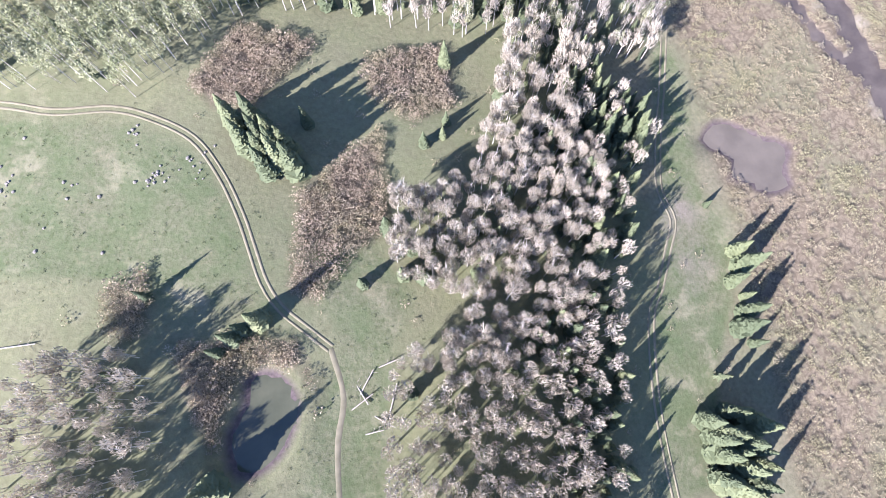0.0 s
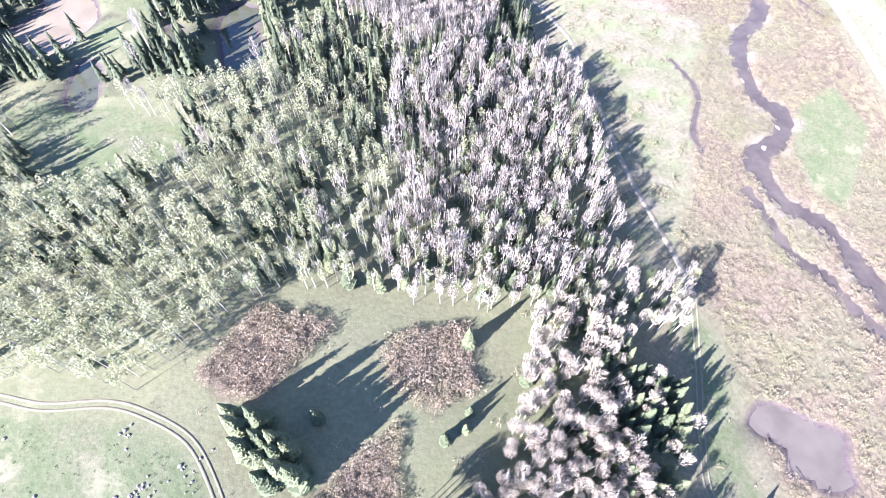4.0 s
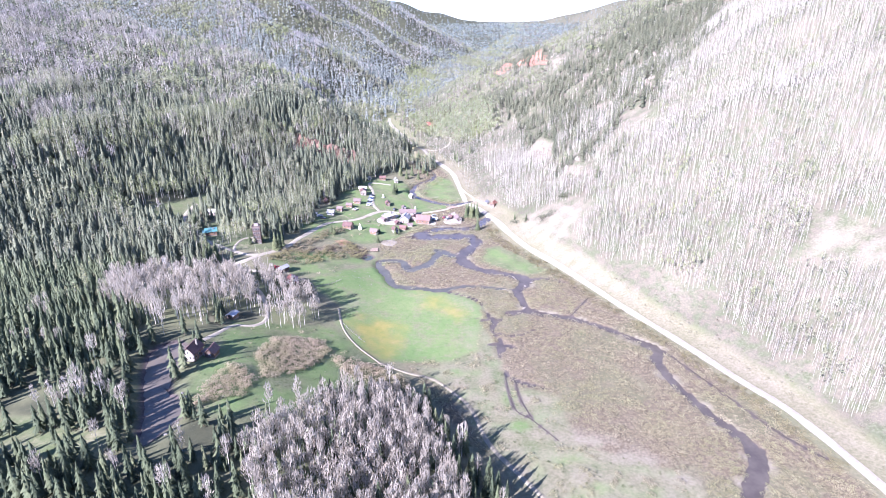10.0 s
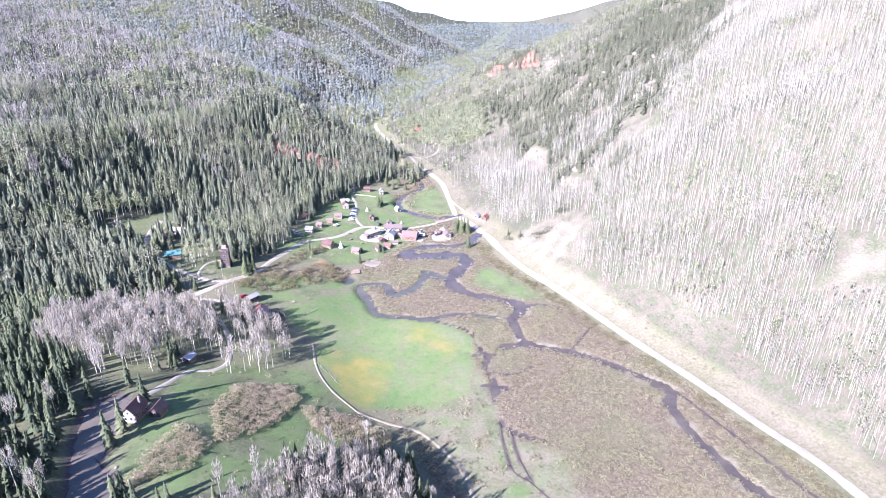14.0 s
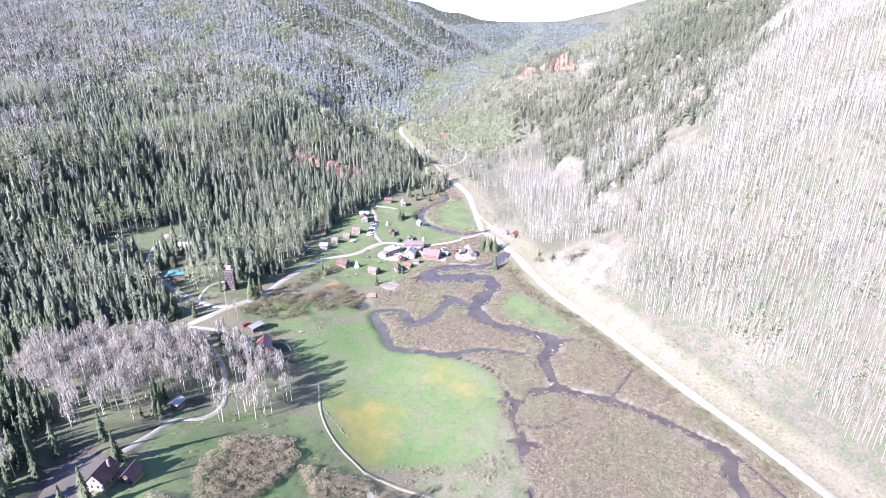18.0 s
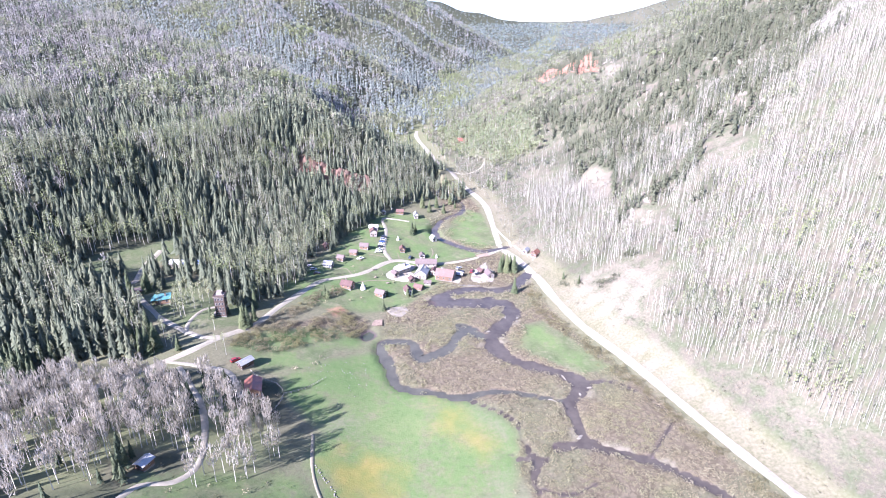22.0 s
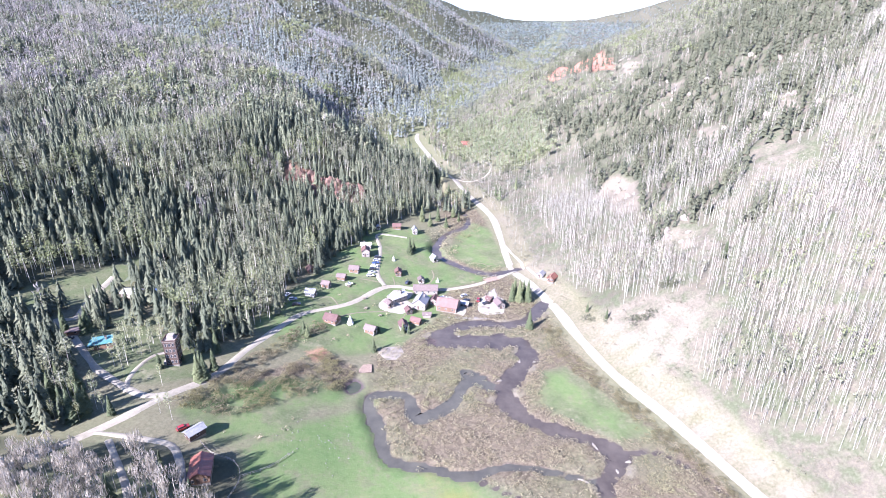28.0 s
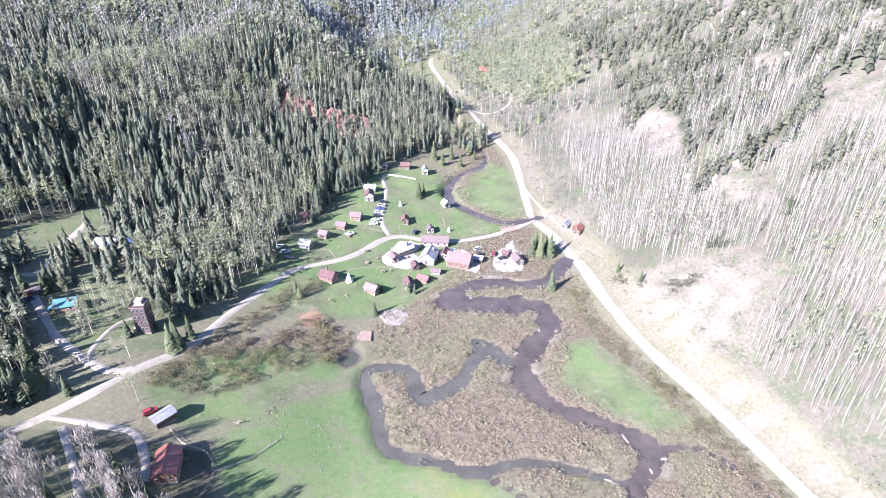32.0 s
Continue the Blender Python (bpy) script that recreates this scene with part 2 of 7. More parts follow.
    red = ramp(n, l, n1, (0.25, (0.30, 0.13, 0.09)), (0.75, (0.46, 0.24, 0.17)))
    mud = ramp(n, l, n1, (0.3, (0.055, 0.045, 0.045)), (0.7, (0.11, 0.09, 0.085)))
    col = mix(n, l, edge(sb.outputs[0]), dry, litter)
    col = mix(n, l, edge(zc.outputs["Fac"]), col, ramp(n, l, n1, (0.3, (0.045, 0.05, 0.033)), (0.7, (0.085, 0.088, 0.056))))
    slope = mix(n, l, ramp(n, l, n2, (0.4, (0, 0, 0)), (0.6, (1, 1, 1))), ramp(n, l, n1, (0.3, (0.074, 0.084, 0.05)), (0.7, (0.118, 0.128, 0.08))), ramp(n, l, n4, (0.3, (0.085, 0.077, 0.058)), (0.7, (0.14, 0.126, 0.098))))
    col = mix(n, l, edge(zd.outputs["Fac"]), col, slope)
    col = mix(n, l, edge(sa.outputs[1]), col, bog)
    col = mix(n, l, edge(sa.outputs[0]), col, lush)
    col = mix(n, l, edge(zb.outputs["Alpha"], 0.3, 0.7), col, field)
    col = mix(n, l, edge(sb.outputs[1], 0.45, 0.5), col, gold)
    col = mix(n, l, edge(sa.outputs[2], 0.4, 0.8), col, soil)
    col = mix(n, l, edge(za.outputs["Alpha"], 0.3, 0.5), col, red)
    col = mix(n, l, edge(sb.outputs[2], 0.2, 0.25), col, mud)
    l.new(col, b.inputs["Base Color"])
    bump(n, l, b, sums(n, l, "ADD", n1, sums(n, l, "MULTIPLY", n4, 0.4)), 0.5, 0.22)
    return m


def water_material(name, deep, shallow, rough=0.06):
    m, n, l, b = material(name, rough, 0.5)
    p = n.new("ShaderNodeNewGeometry").outputs["Position"]
    l.new(ramp(n, l, noise_at(n, l, 0.12, 4, p), (0.35, deep), (0.7, shallow)), b.inputs["Base Color"])
    bump(n, l, b, noise_at(n, l, 2.2, 3, p), 0.12, 0.05)
    return m


RIVER = water_material("river_water", (0.06, 0.05, 0.042), (0.10, 0.085, 0.07), 0.2)
POND = water_material("pond_water", (0.05, 0.055, 0.034), (0.075, 0.078, 0.05))
MUD_POND = water_material("muddy_pond_water", (0.085, 0.075, 0.06), (0.12, 0.105, 0.084), 0.45)
SHALLOWS = water_material("weedy_shallows", (0.062, 0.06, 0.05), (0.10, 0.096, 0.075), 0.2)
SILT = water_material("silty_pond_water", (0.15, 0.125, 0.082), (0.20, 0.17, 0.115), 0.5)
GRAVEL_LANE = plain("tan_lane_gravel", (0.25, 0.225, 0.17), (0.37, 0.338, 0.268), 0.8, 0.95, 0.1)
GRAVEL = plain("pale_gravel", (0.225, 0.205, 0.168), (0.345, 0.318, 0.265), 0.9, 0.95, 0.1)
PATH_DIRT = plain("trodden_path_dirt", (0.18, 0.163, 0.116), (0.27, 0.245, 0.18), 0.7, 0.95, 0.1)
TRACK = plain("worn_dirt", (0.14, 0.132, 0.085), (0.225, 0.203, 0.14), 0.5, 0.95, 0.1)


# ---- lie of the land ----
def smax(a, b, k):
    h = np.clip(0.5 + 0.5 * (a - b) / k, 0, 1)
    return b + (a - b) * h + k * h * (1 - h)


def smin(a, b, k):
    return -smax(-np.asarray(a, float), -np.asarray(b, float), k)


def table(y, ys, vs):
    """A smooth curve through a few stations along the valley."""
    ys, vs = np.asarray(ys, float), np.asarray(vs, float)
    y = np.clip(np.asarray(y, float), ys[0], ys[-1])
    d = np.diff(vs) / np.diff(ys)
    m = np.concatenate([[d[0]], np.where(d[:-1] * d[1:] > 0, 2 * d[:-1] * d[1:] / np.where(d[:-1] + d[1:] == 0, 1, d[:-1] + d[1:]), 0), [d[-1]]])
    i = np.clip(np.searchsorted(ys, y) - 1, 0, len(ys) - 2)
    h = ys[i + 1] - ys[i]
    u = (y - ys[i]) / h
    return ((2 * u**3 - 3 * u**2 + 1) * vs[i] + (u**3 - 2 * u**2 + u) * h * m[i]
            + (3 * u**2 - 2 * u**3) * vs[i + 1] + (u**3 - u**2) * h * m[i + 1])


def waves(x, y, size, seed):
    """Gentle rolling of the ground, about -1 to 1."""
    r = np.random.RandomState(seed)
    s = 0
    for n in range(7):
        a, p = r.uniform(0, 6.28), r.uniform(0, 6.28)
        f = 6.28 / size * r.uniform(0.6, 1.9)
        s = s + np.sin(f * (x * np.cos(a) + y * np.sin(a)) + p)
    return s / 3.6


def marsh(y):
    return table(y, [-300, 80, 250, 330, 400, 475, 570, 700, 900, 1200, 2000, 3500, 5200], [-42, -38, -37, -36.5, -33, -29.5, -28, -22, -12, 5, 45, 105, 165])


def marsh_left(y):
    return table(y, [-300, 0, 60, 120, 170, 230, 300, 350, 410, 460, 520, 600, 700, 800], [110, 92, 86, 76, 62, 40, 8, -8, -12, -18, -5, 25, 10, -10])


def road_x(y):
    return table(y, [-300, 100, 180, 230, 272, 300, 335, 373, 425, 460, 490, 515, 550, 570, 647, 736, 860, 930, 1100, 1400, 1900, 2600, 4200],
                 [290, 192, 176, 173, 168, 158, 146, 129, 107, 90, 82, 78, 68, 60, 58, 32, 2, -10, 40, 150, 330, 520, 900])


def west_foot(y):
    """Where the far western mountain meets the valley floor."""
    return table(y, [600, 800, 900, 1000, 1200, 1500, 1900, 2400, 3200, 4400], [-260, -120, -62, -45, 0, 90, 270, 420, 640, 860])


def nose_off(x, y):
    """Distance east of the edge where the spur's crest breaks off."""
    return (x + 147) * 0.875 + (y - 873) * 0.484 - table(x, [-95, -73, -54, -30, 60], [0, 13, 30, 48, 110])


def beyond_crest(x, y):
    """Distance behind the crest of the spur, negative on the near side."""
    return smax(((y - 901) + 0.49 * (x + 92)) * 0.898, nose_off(x, y), 30)


def height(x, y):
    x, y = np.asarray(x, float), np.asarray(y, float)
    m = marsh(y)
    # bench west of the marsh
    d = marsh_left(y) - x
    top = table(y, [-300, 50, 200, 300, 400, 450, 520, 600, 700], [6, 1, -5, -7, -11, -9, -15, -17, -18])
    s = table(y, [-300, 50, 200, 300, 400, 460, 550, 700], [0.25, 0.25, 0.25, 0.3, 0.22, 0.21, 0.16, 0.1])
    rise = smin(smax(d, 0, 14) * s, top - m, 8)
    z = m + np.maximum(rise, 0) + 0.25 * waves(x, y, 70, 1) * np.clip(d / 30, 0.2, 1.6)
    # forested face of the spur, steep at the foot and gentle above, and its crest with the gully behind
    face = (x + 240) * -0.79 + (y - 400) * 0.61
    f = table(face, [-400, 0, 55, 100, 150, 300, 520, 900, 1800], [-184, -12, 10, 33, 44, 73, 116, 190, 380])
    f = f + (5 * waves(x, y, 150, 3) + 3 * waves(x, y, 60, 7)) * np.clip(face / 80, 0, 1)
    back = beyond_crest(x, y)
    north = ((y - 901) + 0.49 * (x + 92)) * 0.898
    flank = 58 - 0.95 * (x + 147) - 0.33 * (y - 873) + 0.42 * smax(x + 92, 0, 20)
    f = smin(f, np.minimum(f - 0.85 * north - 6, flank), 5)
    z = smax(z, f, 12)
    # far western mountain, with ribs and ravines that run down to the valley
    w = west_foot(y)
    rib = np.cos(6.2832 * (y + 0.45 * x + 45 * waves(x, y, 420, 4)) / 235)
    g = marsh(y) + 0.43 * (w - x) + (15 * rib + 8 * waves(x, y, 300, 4)) * np.clip((w - x) / 130, 0, 1.4) - 0.7 * np.maximum(y - 1950, 0)
    shelf = table(-x, [0, 60, 92, 120, 141, 174, 290, 396, 700, 1200], [-40, -18, -10, 10, 26, 38, 66, 84, 150, 260])
    g = smin(g, shelf + 0.06 * np.clip(back - 25, 0, 125) + 0.45 * np.maximum(back - 150, 0), 8)
    z = smax(z, np.where((y > 640) & (back > 0), g, -200), 6)
    # eastern mountain: an apron above the road, then the steep upper slope
    e = x - road_x(y)
    k = table(y, [-300, 200, 300, 400, 500, 530, 575, 620, 660, 700, 800, 900, 1100, 1500, 2500], [0.45, 0.55, 0.59, 0.63, 0.61, 0.61, 0.53, 0.43, 0.37, 0.31, 0.27, 0.31, 0.37, 0.42, 0.42])
    off = table(y, [-300, 300, 440, 480, 560, 600, 700, 850, 1000, 1400], [18, 14, 5, 3, 9, 10, 12, 16, 20, 30])
    steep = table(y, [300, 480, 530, 575, 620, 700, 800, 900, 1000, 1200], [0, 0, 0.1, 0.15, 0.3, 0.32, 0.27, 0.15, 0.04, 0])
    h = marsh(y) + 2 + k * (e - off) + steep * smax(e - 92, 0, 40) + (6 * waves(x, y, 130, 5) + 2.5 * waves(x, y, 42, 8)) * np.clip((e - off) / 60, 0, 1) - 0.6 * np.maximum(y - 1300, 0)
    z = smax(z, h, 6)
    # range at the head of the valley
    crest = table(x, [-2600, -700, -66, 287, 800, 1100, 1540, 2200, 2900], [620, 430, 309, 209, 137, 166, 266, 400, 560])
    z = smax(z, crest + 9 * waves(x, y, 330, 6) - 0.34 * np.abs(y - 4250), 25)
    return z


def curve(pts, step=2.0):
    """Points about step apart on a smooth line through a few stations (any number of columns)."""
    p = np.asarray(pts, float)
    p = np.vstack([2 * p[0] - p[1], p, 2 * p[-1] - p[-2]])
    out = []
    for i in range(1, len(p) - 2):
        k = max(2, int(np.hypot(*(p[i + 1] - p[i])[:2]) / step))
        u = np.linspace(0, 1, k, endpoint=False)[:, None]
        out.append(0.5 * (2 * p[i] + (p[i + 1] - p[i - 1]) * u + (2 * p[i - 1] - 5 * p[i] + 4 * p[i + 1] - p[i + 2]) * u**2
                          + (3 * p[i] - p[i - 1] - 3 * p[i + 1] + p[i + 2]) * u**3))
    return np.vstack(out + [p[-2:-1]])


def off_line(line, x, y, reach=40.0):
    """Distance to a line and the index of its nearest piece; reach away and farther counts as far."""
    d, near = np.full(np.shape(x), 1e3), np.zeros(np.shape(x), int)
    ok = (x > line[:, 0].min() - reach) & (x < line[:, 0].max() + reach) & (y > line[:, 1].min() - reach) & (y < line[:, 1].max() + reach)
    if not ok.any():
        return d, near
    px, py = np.asarray(x)[ok], np.asarray(y)[ok]
    dd, nn = np.full(px.shape, 1e6), np.zeros(px.shape, int)
    for i in range(len(line) - 1):
        a, v = line[i, :2], line[i + 1, :2] - line[i, :2]
        u = np.clip(((px - a[0]) * v[0] + (py - a[1]) * v[1]) / (v @ v + 1e-9), 0, 1)
        q = np.hypot(px - a[0] - u * v[0], py - a[1] - u * v[1])
        better = q < dd
        dd[better], nn[better] = q[better], i
    d[ok], near[ok] = dd, nn
    return d, near


def inside(poly, x, y):
    """Signed distance to a plan outline, positive inside."""
    ring = np.vstack([poly, poly[:1]]).astype(float)
    d, _ = off_line(ring, x, y, 60)
    c = np.zeros(np.shape(x), bool)
    for (ax, ay), (bx, by) in zip(ring[:-1], ring[1:]):
        if ay != by:
            c ^= ((ay > y) != (by > y)) & (x < (bx - ax) * (y - ay) / (by - ay) + ax)
    return np.where(c, d, -d)


def rounded(p, step=2.0):
    p = np.asarray(p, float)
    n = len(p)
    out = []
    for i in range(n):
        a, b_, c_, d_ = p[i - 1], p[i], p[(i + 1) % n], p[(i + 2) % n]
        k = max(2, int(np.hypot(*(c_ - b_)) / step))
        u = np.linspace(0, 1, k, endpoint=False)[:, None]
        out.append(0.5 * (2 * b_ + (c_ - a) * u + (2 * a - 5 * b_ + 4 * c_ - d_) * u**2 + (3 * b_ - a - 3 * c_ + d_) * u**3))
    return np.vstack(out)


# watercourses: stations of x, y and width
RIVERS = [curve(r, 2.0) for r in (
    [(166, -80, 8), (158, 0, 8), (150, 40, 8), (145, 75, 8), (136, 110, 8), (127, 136, 7), (116, 145, 6), (112, 155, 8), (112, 167, 10), (123, 175, 8), (127, 188, 8)]
    + [(120, 197, 7), (119, 215, 6), (122, 231, 7), (133, 244, 8), (137, 257, 6), (131, 276, 4.5), (126, 299, 4.5), (126, 318, 6), (131, 326, 7), (125, 336, 4), (112, 350, 3.6),
     (94, 363, 3.6), (75, 371, 4.5), (71, 384, 4.5), (71, 396, 6), (79, 408, 8), (74, 416, 7), (54, 426, 7), (45, 434, 9), (41, 446, 10), (47, 458, 10), (55, 471, 12), (53, 484, 12), (34, 486, 14), (12, 487, 13)],
    [(12, 488, 9), (17, 496, 8), (32, 503, 7), (50, 502, 7), (60, 505, 7), (68, 517, 8), (74, 526, 6)],
    [(104, 152, 3), (108, 141, 3), (113, 124, 3.4), (121, 117, 3), (127, 104, 3), (137, 92, 3)],
    [(38, 449, 6), (26, 454, 5), (18, 439, 6), (4, 431, 6), (-1, 444, 5), (-17, 444, 5), (-11, 424, 7), (-6, 409, 5), (9, 405, 4), (23, 401, 4), (38, 405, 3), (54, 402, 3), (70, 397, 3)],
    [(26, 453, 3), (24, 462, 3), (34, 456, 3)],
    [(60, 371, 4), (75, 372, 5)],
    [(66, 571, 5), (45, 564, 5), (23, 580, 5), (12, 600, 5), (20, 628, 5), (35, 644, 5), (36, 668, 4), (20, 700, 4), (12, 740, 4)],
    [(23, 401, 1.4), (44, 387, 1.2), (47, 372, 1.4), (50, 363, 3.4), (47, 352, 1.2), (50, 345, 1.2), (50, 338, 5), (47, 328, 1.2), (47, 318, 0.9), (51, 308, 2), (63, 301, 1)],
    [(40, 367, 1), (48, 363, 2.6), (55, 364, 1.6)], [(44, 341, 1.4), (50, 339, 4), (56, 337, 2)],
    [(90, 218, 1.4), (97, 199, 1.8), (91, 179, 2), (92, 168, 1.6)], [(134, 324, 1.4), (144, 292, 0.9), (153, 262, 1.6), (162, 246, 1)],
    [(47, 318, 0.7), (46, 288, 0.7), (52, 279, 0.7), (60, 265, 0.7)], [(51, 308, 0.7), (50, 296, 0.7), (52, 281, 0.7)], [(48, 350, 0.8), (60, 347, 0.7), (71, 352, 0.6)], [(79, 408, 2.4), (92, 412, 1.4), (103, 404, 1.2), (112, 390, 0.8)], [(94, 363, 1), (105, 375, 0.8), (112, 384, 0.7)],
)]
for r in RIVERS:  # the banks wander in and out
    r[:, 2] *= 0.8 + 0.22 * waves(r[:, 0], r[:, 1], 15, 81) + 0.12 * waves(r[:, 0], r[:, 1], 7, 82)
PONDS = [(rounded(p, 3.0), z, mat) for p, z, mat in (
    ([(-42, 1), (-36, 2), (-31, -3), (-31, -9), (-34, -16), (-40, -20), (-44, -18), (-45, -11), (-42, -5)], -7.6, "dark"),
    ([(-176, 235), (-170, 240), (-158, 229), (-142, 217), (-131, 211), (-125, 199), (-130, 188), (-139, 178), (-152, 186), (-152, 194), (-147, 204), (-152, 213), (-166, 228)], -5.8, "silt"),
    ([(-84, 200), (-83, 208), (-78, 212), (-66, 206), (-71, 201), (-66, 190), (-65, 179), (-76, 177), (-81, 190)], -8.4, "dark"),
    ([(-121, 157), (-123, 172), (-121, 177), (-116, 175), (-113, 168), (-112, 155)], -4.6, "dark"),
    ([(-100, 188), (-99, 197), (-94, 195), (-94, 187)], -5.9, "dark"),
    ([(-92, 243), (-98, 262), (-106, 282), (-111, 303), (-103, 312), (-95, 303), (-95, 286), (-92, 273), (-86, 269), (-83, 259), (-87, 250)], -9.4, "mud"),
    ([(83, 70), (88, 76), (96, 74), (103, 70), (110, 67), (107, 60), (108, 54), (100, 52), (95, 56), (90, 57), (92, 63), (87, 66)], -38.35, "mud"),
    ([(-28, 450), (-24, 455), (-20, 449), (-25, 444)], -29.6, "dark"),
)]


def land(x, y):
    """The ground with its channels and hollows."""
    x, y = np.asarray(x, float), np.asarray(y, float)
    z = height(x, y)
    for r in RIVERS:
        if r[:, 2].max() < 2.6:
            continue
        d, i = off_line(r, x, y, 12)
        w = r[i, 2] / 2
        z = np.minimum(z, np.where(d < w + 2.5, marsh(y) - 1.0 + 1.25 * np.clip((d - w + 0.4) / 1.6, 0, 3), 1e3))
    for p, level, _ in PONDS:
        d = inside(p, x, y)
        z = np.where(d > -5, np.where(d > 0, np.minimum(z, level - 0.9 * np.clip(d / 1.5, 0, 1)), z + (level - z + 0.25) * np.clip(1 + d / 5, 0, 1)), z)
    return z


